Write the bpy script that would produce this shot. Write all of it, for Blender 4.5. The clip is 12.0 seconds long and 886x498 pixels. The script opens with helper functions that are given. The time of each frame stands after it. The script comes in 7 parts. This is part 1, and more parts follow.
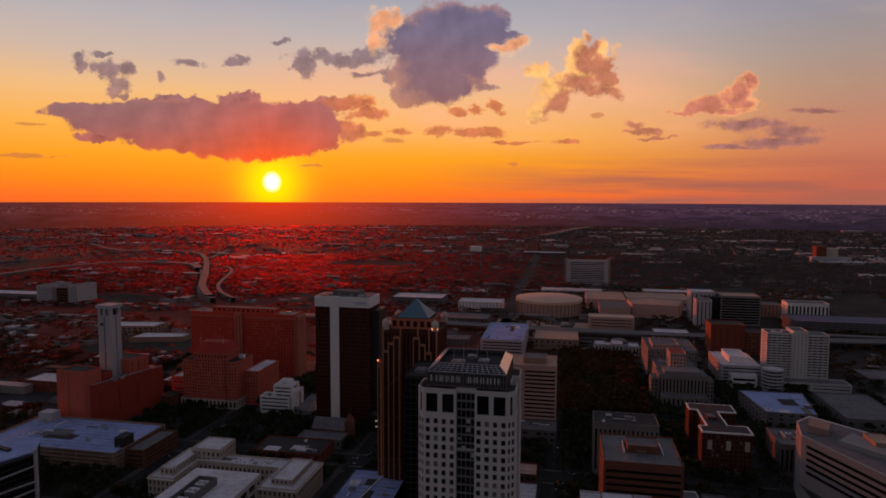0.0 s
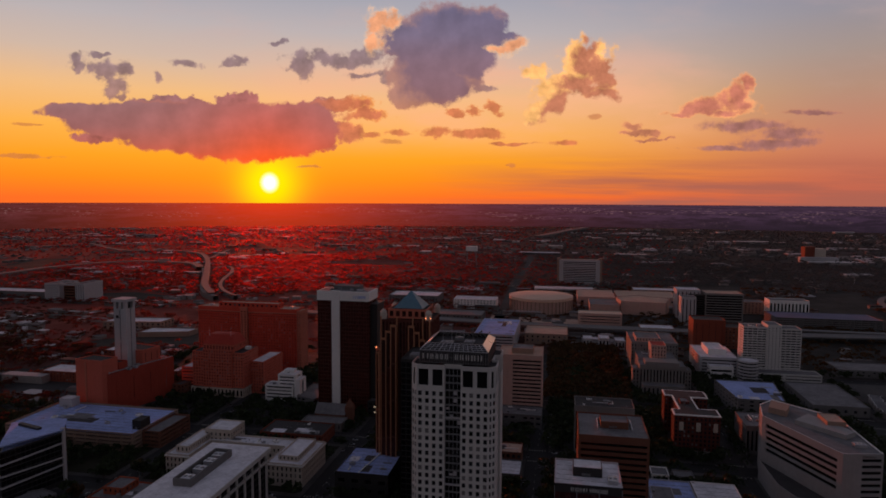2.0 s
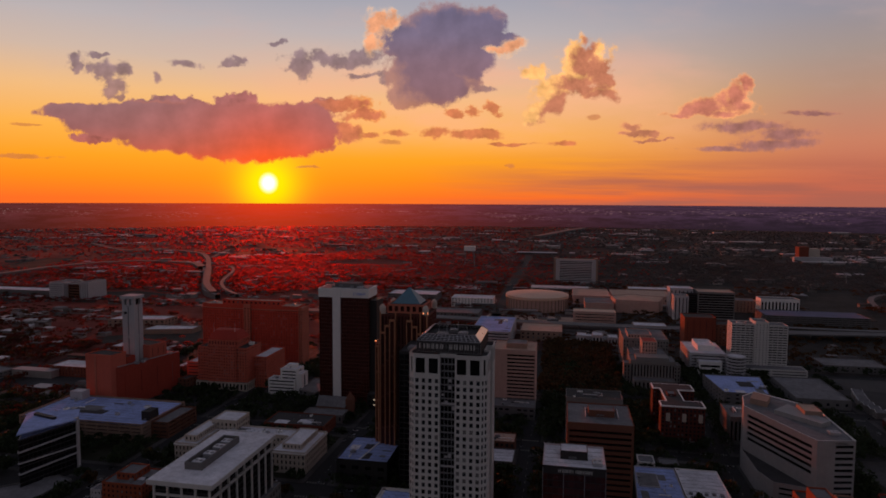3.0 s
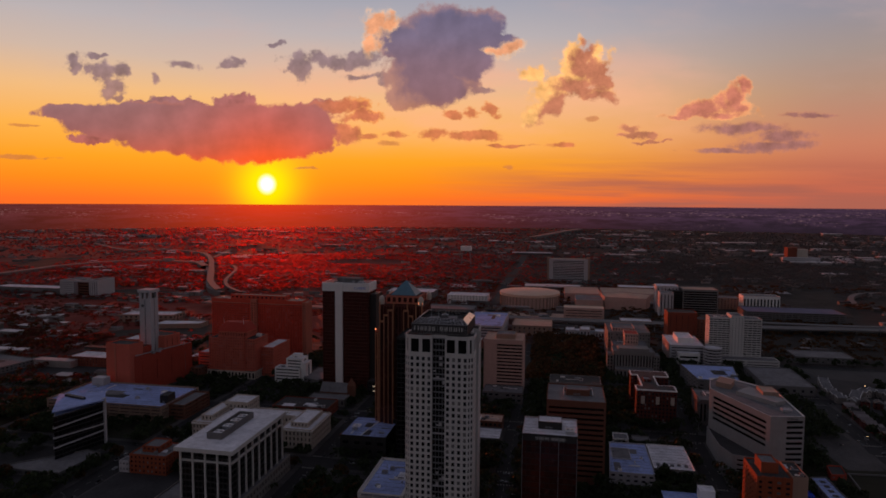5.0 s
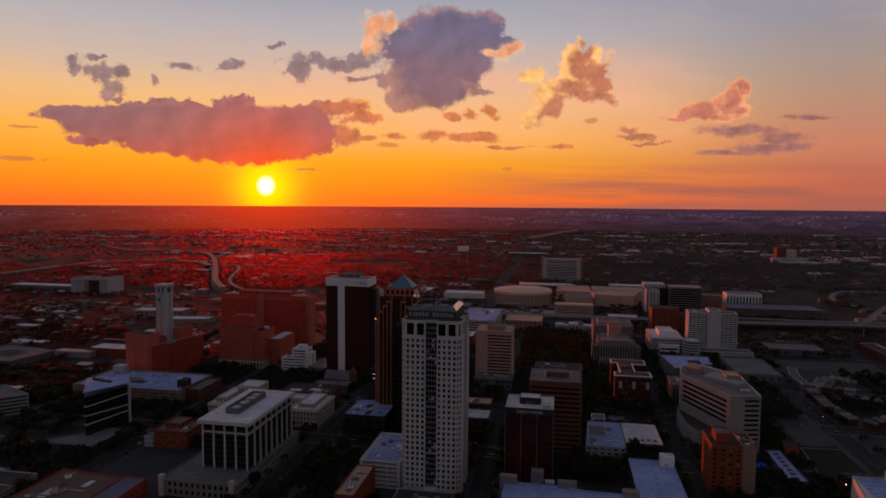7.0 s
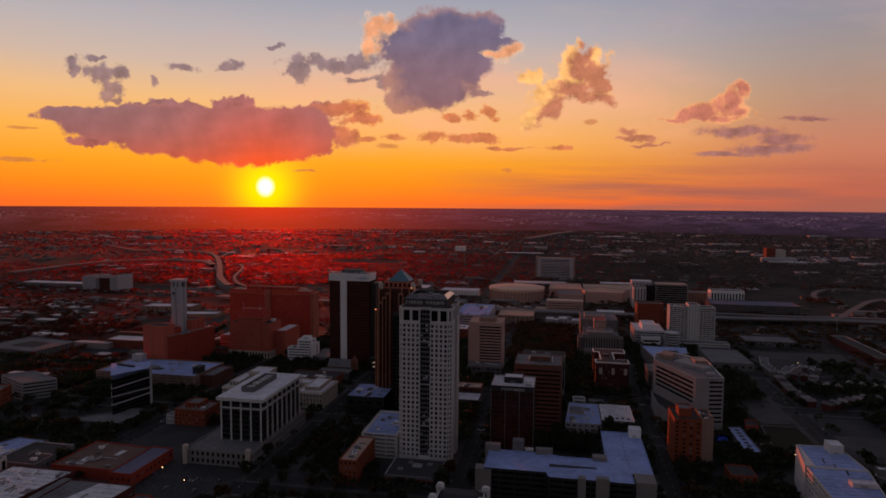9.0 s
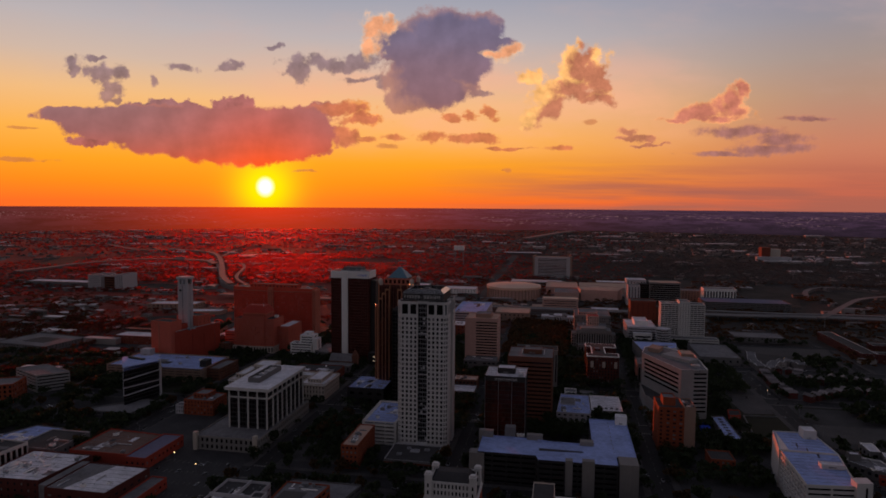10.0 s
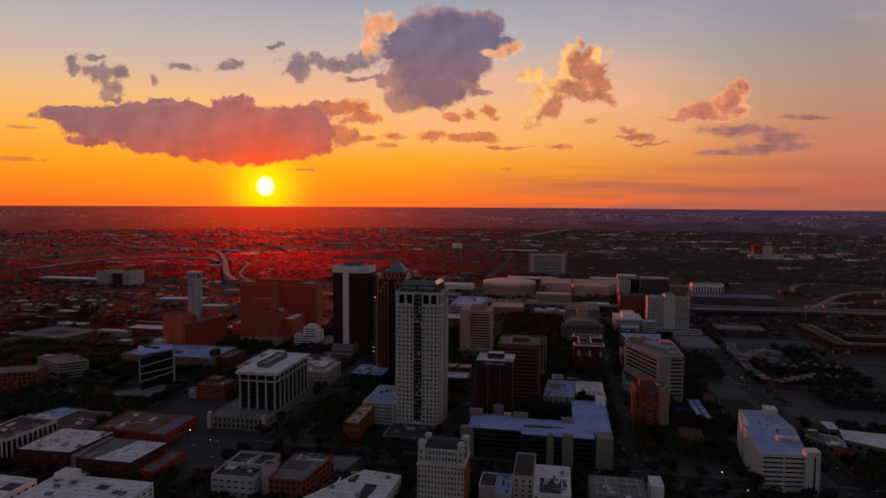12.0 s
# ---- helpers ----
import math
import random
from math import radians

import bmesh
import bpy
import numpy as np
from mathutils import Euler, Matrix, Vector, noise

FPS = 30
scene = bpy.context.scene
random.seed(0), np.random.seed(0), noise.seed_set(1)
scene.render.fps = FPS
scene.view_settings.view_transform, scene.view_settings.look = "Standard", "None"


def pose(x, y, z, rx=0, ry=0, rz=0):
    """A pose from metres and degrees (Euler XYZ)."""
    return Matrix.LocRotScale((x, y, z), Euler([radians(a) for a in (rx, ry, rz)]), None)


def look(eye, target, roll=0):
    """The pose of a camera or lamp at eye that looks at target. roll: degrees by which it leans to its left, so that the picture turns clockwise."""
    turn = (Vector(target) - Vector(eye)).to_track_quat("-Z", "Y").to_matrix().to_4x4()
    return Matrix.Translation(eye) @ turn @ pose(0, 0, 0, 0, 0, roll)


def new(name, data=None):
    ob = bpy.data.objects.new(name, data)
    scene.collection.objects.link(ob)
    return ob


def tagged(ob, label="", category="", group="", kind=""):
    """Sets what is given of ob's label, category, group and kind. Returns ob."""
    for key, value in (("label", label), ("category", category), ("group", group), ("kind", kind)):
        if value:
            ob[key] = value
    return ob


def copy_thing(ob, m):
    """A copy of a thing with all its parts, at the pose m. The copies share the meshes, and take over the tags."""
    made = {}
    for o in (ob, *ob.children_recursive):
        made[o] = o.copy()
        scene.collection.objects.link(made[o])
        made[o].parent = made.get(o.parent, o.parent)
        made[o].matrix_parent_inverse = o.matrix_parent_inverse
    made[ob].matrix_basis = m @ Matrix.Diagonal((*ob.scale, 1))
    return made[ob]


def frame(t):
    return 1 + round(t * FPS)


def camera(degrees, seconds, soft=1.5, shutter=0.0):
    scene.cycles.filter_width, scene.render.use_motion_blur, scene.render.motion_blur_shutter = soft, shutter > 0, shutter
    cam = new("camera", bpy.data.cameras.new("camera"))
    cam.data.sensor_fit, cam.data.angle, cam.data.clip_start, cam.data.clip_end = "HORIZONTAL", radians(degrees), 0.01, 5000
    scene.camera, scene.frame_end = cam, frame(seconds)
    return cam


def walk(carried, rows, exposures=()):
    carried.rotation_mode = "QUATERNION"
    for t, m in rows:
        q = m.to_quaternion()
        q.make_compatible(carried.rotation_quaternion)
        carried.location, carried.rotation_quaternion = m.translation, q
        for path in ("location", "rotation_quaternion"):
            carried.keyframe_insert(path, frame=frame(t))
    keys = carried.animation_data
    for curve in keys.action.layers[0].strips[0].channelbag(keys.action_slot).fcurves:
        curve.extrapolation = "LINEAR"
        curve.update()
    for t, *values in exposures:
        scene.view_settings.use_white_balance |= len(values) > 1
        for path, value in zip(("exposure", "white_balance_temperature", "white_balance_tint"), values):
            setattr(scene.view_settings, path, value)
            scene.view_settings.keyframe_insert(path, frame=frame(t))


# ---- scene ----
cam = camera(69.5, 12.0, soft=1.7)
PATH = [
    (0.0, (1.995, -5.003, 204.842), (-17.042, 92.843, 196.861), 0.184),
    (0.5, (4.828, -14.717, 204.857), (-14.120, 83.151, 196.933), 0.204),
    (1.0, (7.634, -24.411, 204.866), (-11.225, 73.478, 196.984), 0.223),
    (1.5, (10.465, -34.328, 204.867), (-8.304, 63.581, 197.021), 0.242),
    (2.0, (13.356, -44.608, 204.861), (-5.325, 53.321, 197.048), 0.259),
    (2.5, (16.329, -55.312, 204.848), (-2.270, 42.634, 197.069), 0.277),
    (3.0, (19.393, -66.448, 204.828), (0.871, 31.516, 197.086), 0.293),
    (3.5, (22.551, -77.987, 204.801), (4.099, 19.993, 197.102), 0.310),
    (4.0, (25.801, -89.881, 204.767), (7.412, 8.116, 197.116), 0.325),
    (4.5, (29.139, -102.074, 204.725), (10.806, -4.063, 197.129), 0.341),
    (5.0, (32.560, -114.516, 204.676), (14.277, -16.491, 197.140), 0.355),
    (5.5, (36.060, -127.166, 204.620), (17.821, -29.128, 197.147), 0.369),
    (6.0, (39.636, -139.994, 204.557), (21.433, -41.945, 197.149), 0.381),
    (6.5, (43.285, -152.989, 204.487), (25.114, -54.928, 197.144), 0.393),
    (7.0, (47.004, -166.146, 204.409), (28.861, -68.075, 197.129), 0.403),
    (7.5, (50.793, -179.466, 204.325), (32.673, -81.387, 197.102), 0.411),
    (8.0, (54.645, -192.947, 204.233), (36.546, -94.861, 197.060), 0.417),
    (8.5, (58.552, -206.567, 204.134), (40.470, -108.475, 197.002), 0.421),
    (9.0, (62.498, -220.273, 204.028), (44.432, -122.175, 196.924), 0.423),
    (9.5, (66.458, -233.958, 203.915), (48.404, -135.857, 196.826), 0.421),
    (10.0, (70.393, -247.442, 203.795), (52.348, -149.339, 196.705), 0.416),
    (10.5, (74.245, -260.444, 203.667), (56.205, -162.341, 196.562), 0.407),
    (11.0, (77.933, -272.556, 203.532), (59.894, -174.456, 196.396), 0.394),
    (11.5, (81.350, -283.209, 203.391), (63.305, -185.113, 196.207), 0.376),
    (12.0, (84.354, -291.640, 203.242), (66.293, -193.551, 195.999), 0.352),
]
walk(cam, [(t, look(eye, target, roll)) for t, eye, target, roll in PATH])

# ---- sky, sun ----
SUN_AZ, SUN_EL = radians(-26.0), radians(2.5)


def nodes_of(tree):
    def add(kind, **values):
        n = tree.nodes.new(kind)
        for key, value in values.items():
            if key == "op":
                n.operation = value
            elif key == "clamp":
                n.use_clamp = value
        return n

    def plug(n, k, value):
        if hasattr(value, "is_output"):
            tree.links.new(value, n.inputs[k])
        else:
            n.inputs[k].default_value = value

    def math_(op, a, b=0.0, c=0.0, clamp=False):
        n = add("ShaderNodeMath", op=op, clamp=clamp)
        plug(n, 0, a), plug(n, 1, b), plug(n, 2, c)
        return n.outputs[0]

    def vec(op, a, b=(0, 0, 0), c=(0, 0, 0), out=0):
        n = add("ShaderNodeVectorMath", op=op)
        plug(n, 0, a), plug(n, 1, b)
        if op == "MULTIPLY_ADD":
            plug(n, 2, c)
        return n.outputs[out]

    def step(x, lo, hi, smooth=True):
        n = add("ShaderNodeMapRange")
        n.interpolation_type = "SMOOTHSTEP" if smooth else "LINEAR"
        plug(n, 0, x), plug(n, 1, lo), plug(n, 2, hi)
        return n.outputs[0]

    def mix(f, a, b, blend="MIX"):
        n = add("ShaderNodeMix")
        n.data_type, n.blend_type = "RGBA", blend
        plug(n, 0, f), plug(n, 6, a), plug(n, 7, b)
        return n.outputs[2]

    def ramp(x, *stops):
        n = add("ShaderNodeValToRGB")
        plug(n, 0, x)
        els = n.color_ramp.elements
        els[0].position, els[0].color = stops[0][0], (*stops[0][1], 1)
        els[1].position, els[1].color = stops[-1][0], (*stops[-1][1], 1)
        for p, c in stops[1:-1]:
            e = els.new(p)
            e.color = (*c, 1)
        return n.outputs[0]

    def noise_(v, scale, detail=4.0, rough=0.55, out=0):
        n = add("ShaderNodeTexNoise")
        plug(n, "Vector", v), plug(n, "Scale", scale), plug(n, "Detail", detail), plug(n, "Roughness", rough)
        return n.outputs[out]

    return add, plug, math_, vec, step, mix, ramp, noise_


def make_sky():
    world = bpy.data.worlds.new("dusk_sky")
    scene.world = world
    world.use_nodes = True
    tree = world.node_tree
    tree.nodes.clear()
    add, plug, math_, vec, step, mix, ramp, noise_ = nodes_of(tree)
    way = add("ShaderNodeTexCoord").outputs["Generated"]
    head = radians(-10.6)
    ahead, right = (math.sin(head), math.cos(head), 0), (math.cos(head), -math.sin(head), 0)
    front = vec("DOT_PRODUCT", way, ahead, out=1)
    depth = math_("MAXIMUM", front, 0.08)
    side = math_("DIVIDE", vec("DOT_PRODUCT", way, right, out=1), depth)
    up = vec("DOT_PRODUCT", way, (0, 0, 1), out=1)
    high = math_("DIVIDE", up, depth)
    comb = add("ShaderNodeCombineXYZ")
    plug(comb, 0, side), plug(comb, 1, high)
    p = comb.outputs[0]
    flat = vec("MULTIPLY", way, (1, 1, 0))
    run = math_("MAXIMUM", vec("LENGTH", flat, out=1), 0.02)
    tan_el = math_("MAXIMUM", math_("DIVIDE", up, run), 0.0)
    cos_az = math_("DIVIDE", vec("DOT_PRODUCT", way, (math.sin(SUN_AZ), math.cos(SUN_AZ), 0), out=1), run)

    west = ramp(tan_el, (0.0, (1.0, 0.150, 0.018)), (0.03, (1.0, 0.26, 0.010)), (0.06, (1.0, 0.36, 0.016)), (0.10, (1.0, 0.45, 0.070)), (0.15, (0.90, 0.51, 0.22)),
                (0.20, (0.64, 0.48, 0.39)), (0.25, (0.50, 0.445, 0.455)), (0.31, (0.36, 0.365, 0.435)), (0.5, (0.19, 0.20, 0.265)), (1.0, (0.074, 0.082, 0.122)))
    flank = ramp(tan_el, (0.0, (0.55, 0.125, 0.075)), (0.03, (0.57, 0.145, 0.082)), (0.08, (0.60, 0.215, 0.125)), (0.15, (0.47, 0.275, 0.195)),
                 (0.20, (0.385, 0.295, 0.265)), (0.25, (0.31, 0.283, 0.320)), (0.31, (0.235, 0.248, 0.345)), (0.5, (0.16, 0.17, 0.235)), (1.0, (0.074, 0.082, 0.122)))
    east = ramp(tan_el, (0.0, (0.138, 0.131, 0.142)), (0.2, (0.145, 0.138, 0.152)), (0.5, (0.112, 0.113, 0.142)), (1.0, (0.074, 0.082, 0.122)))
    sky = mix(step(cos_az, 0.976, 0.66), west, flank)
    sky = mix(step(cos_az, 0.65, -0.3), sky, east)

    # faint level bands low over the horizon
    bands = noise_(vec("MULTIPLY", p, (2.2, 38.0, 1.0)), 1.0, 4.0)
    low = math_("MULTIPLY", step(high, 0.085, 0.02), step(side, -0.1, 0.35))
    sky = mix(math_("MULTIPLY", low, math_("MULTIPLY", step(bands, 0.35, 0.60), 0.95)), sky, (0.42, 0.125, 0.085, 1))
    soft = noise_(vec("MULTIPLY", p, (3.0, 9.0, 1.0)), 1.6, 5.0)
    sky = mix(math_("MULTIPLY", math_("MULTIPLY", step(soft, 0.45, 0.8), 0.32), step(high, 0.14, 0.20)), sky, (0.62, 0.42, 0.38, 1))
    wash = math_("MULTIPLY", math_("MULTIPLY", step(high, 0.06, 0.12), step(high, 0.26, 0.17)), math_("MULTIPLY", step(side, -0.45, -0.1), step(side, 0.5, 0.25)))
    sky = mix(math_("MULTIPLY", wash, math_("ADD", 0.18, math_("MULTIPLY", step(soft, 0.35, 0.65), 0.42))), sky, (1.0, 0.46, 0.27, 1))

    # glow and disc of the low sun
    off = vec("SUBTRACT", p, (-0.2745, 0.0240, 0))
    away = vec("LENGTH", off, out=1)
    wide = vec("LENGTH", vec("MULTIPLY", off, (0.7, 1.6, 1)), out=1)
    halo = math_("POWER", 2.718, math_("MULTIPLY", wide, -11.0))
    sky = mix(math_("MULTIPLY", halo, 0.45), sky, (1.0, 0.36, 0.0, 1))
    near = math_("POWER", 2.718, math_("MULTIPLY", math_("MULTIPLY", away, away), -520.0))
    sky = mix(math_("MULTIPLY", near, 1.25, clamp=True), sky, (1.0, 0.80, 0.0, 1))

    # clouds
    fine = noise_(p, 44.0, 8.0, 0.6)
    broad = noise_(p, 9.0, 4.0, 0.5)
    half = (0.5, 0.5, 0.5)
    heap = vec("MULTIPLY_ADD", vec("SUBTRACT", noise_(p, 15.0, 3.0, 0.5, out=1), half), (0.050, 0.042, 0.0), p)
    heap = vec("MULTIPLY_ADD", vec("SUBTRACT", noise_(p, 58.0, 5.0, 0.6, out=1), half), (0.020, 0.018, 0.0), heap)
    slab = vec("MULTIPLY_ADD", vec("SUBTRACT", noise_(p, 15.0, 3.0, 0.5, out=1), half), (0.050, 0.022, 0.0), p)
    slab = vec("MULTIPLY_ADD", vec("SUBTRACT", noise_(p, 58.0, 5.0, 0.6, out=1), half), (0.026, 0.013, 0.0), slab)
    drawn = vec("MULTIPLY_ADD", vec("SUBTRACT", noise_(vec("MULTIPLY", p, (0.5, 1.4, 1.0)), 26.0, 6.0, 0.62, out=1), half), (0.060, 0.016, 0.0), p)

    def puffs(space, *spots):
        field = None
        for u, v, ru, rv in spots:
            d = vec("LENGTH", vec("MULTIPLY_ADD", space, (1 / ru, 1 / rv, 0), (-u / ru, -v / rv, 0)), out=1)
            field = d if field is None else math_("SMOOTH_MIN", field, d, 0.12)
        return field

    visible = step(front, 0.15, 0.35)

    relief = math_("SUBTRACT", noise_(p, 30.0, 6.0, 0.6), noise_(vec("ADD", p, (-0.010, 0.006, 0.0)), 30.0, 6.0, 0.6))
    bright = math_("ADD", 1.03, math_("MULTIPLY", relief, 1.3))
    gentle = math_("SUBTRACT", noise_(p, 16.0, 4.0, 0.5), noise_(vec("ADD", p, (-0.014, 0.010, 0.0)), 16.0, 4.0, 0.5))
    calm = math_("ADD", 1.0, math_("MULTIPLY", gentle, 0.8))

    def lay(sky, field, amount, body, lit, lit_from, lit_to, soft=0.16, cover=1.0, sunward=None, shade=None):
        """One group of clouds over the sky: lit where it is thin, or thin on its sunward side, body colour where it is thick."""
        rough = math_("MULTIPLY", math_("SUBTRACT", fine, 0.5), amount)
        d = math_("ADD", math_("SUBTRACT", 1.08, field), rough)
        alpha = math_("MULTIPLY", math_("MULTIPLY", step(d, 0.0, soft), visible), cover)
        e = d if sunward is None else math_("ADD", math_("SUBTRACT", 1.08, sunward), rough)
        thick = step(math_("ADD", e, math_("MULTIPLY", math_("SUBTRACT", broad, 0.5), 0.7)), lit_from, lit_to)
        tone = vec("SCALE", mix(thick, lit, body))
        plug(tone.node, "Scale", shade or bright)
        return mix(alpha, sky, tone)

    tall_body = ramp(high, (0.13, (0.40, 0.14, 0.10)), (0.155, (0.26, 0.13, 0.15)), (0.21, (0.24, 0.145, 0.19)), (0.25, (0.185, 0.142, 0.215)), (0.30, (0.155, 0.135, 0.225)))
    bank_body = ramp(high, (0.055, (0.80, 0.095, 0.03)), (0.070, (0.52, 0.10, 0.07)), (0.085, (0.44, 0.115, 0.095)), (0.11, (0.33, 0.125, 0.125)), (0.15, (0.29, 0.145, 0.155)))
    bank_body = mix(math_("MULTIPLY", math_("POWER", 2.718, math_("MULTIPLY", away, -16.0)), 1.6, clamp=True), bank_body, (0.95, 0.075, 0.015, 1))
    thin_body = ramp(high, (0.10, (0.42, 0.14, 0.10)), (0.16, (0.36, 0.19, 0.17)), (0.21, (0.27, 0.175, 0.19)), (0.25, (0.22, 0.16, 0.19)))
    amber, rose = (0.90, 0.34, 0.10, 1), (0.70, 0.19, 0.09, 1)

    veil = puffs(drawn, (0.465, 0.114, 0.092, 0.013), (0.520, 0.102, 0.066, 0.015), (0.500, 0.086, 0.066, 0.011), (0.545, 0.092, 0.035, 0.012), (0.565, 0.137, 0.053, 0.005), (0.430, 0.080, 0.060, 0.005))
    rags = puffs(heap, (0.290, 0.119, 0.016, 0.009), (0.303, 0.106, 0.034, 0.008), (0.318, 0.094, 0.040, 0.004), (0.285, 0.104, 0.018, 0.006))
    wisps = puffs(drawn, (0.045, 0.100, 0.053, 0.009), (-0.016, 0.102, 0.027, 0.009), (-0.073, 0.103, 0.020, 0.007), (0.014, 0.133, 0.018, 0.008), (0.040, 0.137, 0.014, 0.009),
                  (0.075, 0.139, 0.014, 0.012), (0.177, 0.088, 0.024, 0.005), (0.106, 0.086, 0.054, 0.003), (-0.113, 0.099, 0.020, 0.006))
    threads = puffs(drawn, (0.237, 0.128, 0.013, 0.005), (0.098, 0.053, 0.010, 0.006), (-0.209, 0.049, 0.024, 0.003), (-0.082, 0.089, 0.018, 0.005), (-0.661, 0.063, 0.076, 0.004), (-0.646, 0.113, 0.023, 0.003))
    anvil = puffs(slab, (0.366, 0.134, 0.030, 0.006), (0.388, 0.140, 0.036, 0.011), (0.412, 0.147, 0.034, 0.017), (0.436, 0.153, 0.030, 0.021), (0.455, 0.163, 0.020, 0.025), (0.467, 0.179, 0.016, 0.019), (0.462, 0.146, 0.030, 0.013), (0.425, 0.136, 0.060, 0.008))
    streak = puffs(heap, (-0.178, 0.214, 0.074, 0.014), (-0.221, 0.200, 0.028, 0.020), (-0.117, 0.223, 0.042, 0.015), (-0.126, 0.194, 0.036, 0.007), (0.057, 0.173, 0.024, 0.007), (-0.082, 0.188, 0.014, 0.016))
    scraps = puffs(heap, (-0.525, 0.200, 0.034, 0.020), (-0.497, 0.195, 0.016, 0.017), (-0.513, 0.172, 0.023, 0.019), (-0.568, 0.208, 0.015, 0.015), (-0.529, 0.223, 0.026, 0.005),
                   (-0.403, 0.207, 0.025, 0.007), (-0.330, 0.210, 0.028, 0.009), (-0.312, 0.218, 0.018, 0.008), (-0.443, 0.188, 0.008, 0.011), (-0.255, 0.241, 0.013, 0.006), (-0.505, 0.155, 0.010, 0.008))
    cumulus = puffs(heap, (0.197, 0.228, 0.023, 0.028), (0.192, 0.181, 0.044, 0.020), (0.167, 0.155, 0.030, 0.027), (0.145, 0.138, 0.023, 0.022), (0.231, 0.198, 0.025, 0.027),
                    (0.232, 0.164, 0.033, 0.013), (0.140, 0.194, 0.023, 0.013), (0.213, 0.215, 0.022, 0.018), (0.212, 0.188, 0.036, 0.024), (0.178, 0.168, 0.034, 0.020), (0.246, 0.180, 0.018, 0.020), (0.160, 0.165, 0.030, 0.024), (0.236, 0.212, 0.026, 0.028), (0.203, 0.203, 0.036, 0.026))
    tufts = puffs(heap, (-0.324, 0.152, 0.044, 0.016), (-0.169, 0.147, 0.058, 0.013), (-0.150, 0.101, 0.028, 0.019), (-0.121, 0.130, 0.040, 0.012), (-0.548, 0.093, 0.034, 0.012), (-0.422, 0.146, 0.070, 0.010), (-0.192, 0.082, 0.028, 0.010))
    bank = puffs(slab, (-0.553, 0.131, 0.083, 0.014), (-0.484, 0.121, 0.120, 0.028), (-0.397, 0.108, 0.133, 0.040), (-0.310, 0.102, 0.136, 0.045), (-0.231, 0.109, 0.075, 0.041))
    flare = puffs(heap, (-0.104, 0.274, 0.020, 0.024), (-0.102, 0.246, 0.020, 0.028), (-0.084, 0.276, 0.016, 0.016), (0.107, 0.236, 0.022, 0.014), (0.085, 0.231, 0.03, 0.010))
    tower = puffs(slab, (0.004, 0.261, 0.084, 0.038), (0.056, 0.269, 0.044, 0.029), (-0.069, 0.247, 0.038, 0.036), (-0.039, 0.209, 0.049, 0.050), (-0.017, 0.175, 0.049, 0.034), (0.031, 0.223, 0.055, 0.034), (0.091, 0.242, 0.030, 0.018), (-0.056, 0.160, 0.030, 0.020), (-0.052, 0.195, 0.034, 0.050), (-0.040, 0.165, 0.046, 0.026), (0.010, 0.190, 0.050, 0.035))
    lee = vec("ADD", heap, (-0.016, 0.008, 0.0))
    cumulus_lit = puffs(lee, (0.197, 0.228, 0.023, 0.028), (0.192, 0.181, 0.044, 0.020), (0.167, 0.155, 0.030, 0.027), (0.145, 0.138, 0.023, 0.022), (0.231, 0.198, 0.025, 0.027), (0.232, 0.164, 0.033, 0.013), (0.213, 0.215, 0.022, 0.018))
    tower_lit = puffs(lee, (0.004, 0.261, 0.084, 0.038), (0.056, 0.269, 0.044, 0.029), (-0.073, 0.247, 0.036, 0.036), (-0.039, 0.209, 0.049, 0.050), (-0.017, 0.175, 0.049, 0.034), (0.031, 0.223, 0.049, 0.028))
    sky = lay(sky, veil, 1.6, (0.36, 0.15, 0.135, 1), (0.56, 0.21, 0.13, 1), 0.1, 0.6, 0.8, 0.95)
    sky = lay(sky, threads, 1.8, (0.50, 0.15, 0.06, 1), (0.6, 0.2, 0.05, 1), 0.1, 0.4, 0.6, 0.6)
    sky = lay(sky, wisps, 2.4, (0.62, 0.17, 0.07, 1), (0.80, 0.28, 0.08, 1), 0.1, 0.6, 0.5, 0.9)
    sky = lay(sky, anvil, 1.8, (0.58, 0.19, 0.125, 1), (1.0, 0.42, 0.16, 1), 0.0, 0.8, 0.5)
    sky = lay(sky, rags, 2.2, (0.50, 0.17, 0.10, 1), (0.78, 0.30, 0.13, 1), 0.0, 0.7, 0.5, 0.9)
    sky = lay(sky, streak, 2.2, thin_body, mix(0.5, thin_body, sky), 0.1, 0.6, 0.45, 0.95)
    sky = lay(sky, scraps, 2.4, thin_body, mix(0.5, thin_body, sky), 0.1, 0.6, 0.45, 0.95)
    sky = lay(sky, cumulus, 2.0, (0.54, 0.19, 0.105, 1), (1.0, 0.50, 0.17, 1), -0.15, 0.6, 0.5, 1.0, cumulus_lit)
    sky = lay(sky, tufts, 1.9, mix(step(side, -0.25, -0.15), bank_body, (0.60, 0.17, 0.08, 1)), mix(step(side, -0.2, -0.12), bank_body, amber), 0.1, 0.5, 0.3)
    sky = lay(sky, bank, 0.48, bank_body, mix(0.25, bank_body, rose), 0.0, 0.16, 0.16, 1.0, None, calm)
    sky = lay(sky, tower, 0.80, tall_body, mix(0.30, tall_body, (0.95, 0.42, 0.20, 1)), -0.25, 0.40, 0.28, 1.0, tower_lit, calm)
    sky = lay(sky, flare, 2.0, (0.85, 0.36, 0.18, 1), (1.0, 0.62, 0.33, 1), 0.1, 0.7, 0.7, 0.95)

    disc = step(vec("LENGTH", vec("MULTIPLY", off, (1.0, 0.92, 1)), out=1), 0.0170, 0.0045)
    sky = mix(disc, sky, (2.2, 2.0, 1.3, 1))

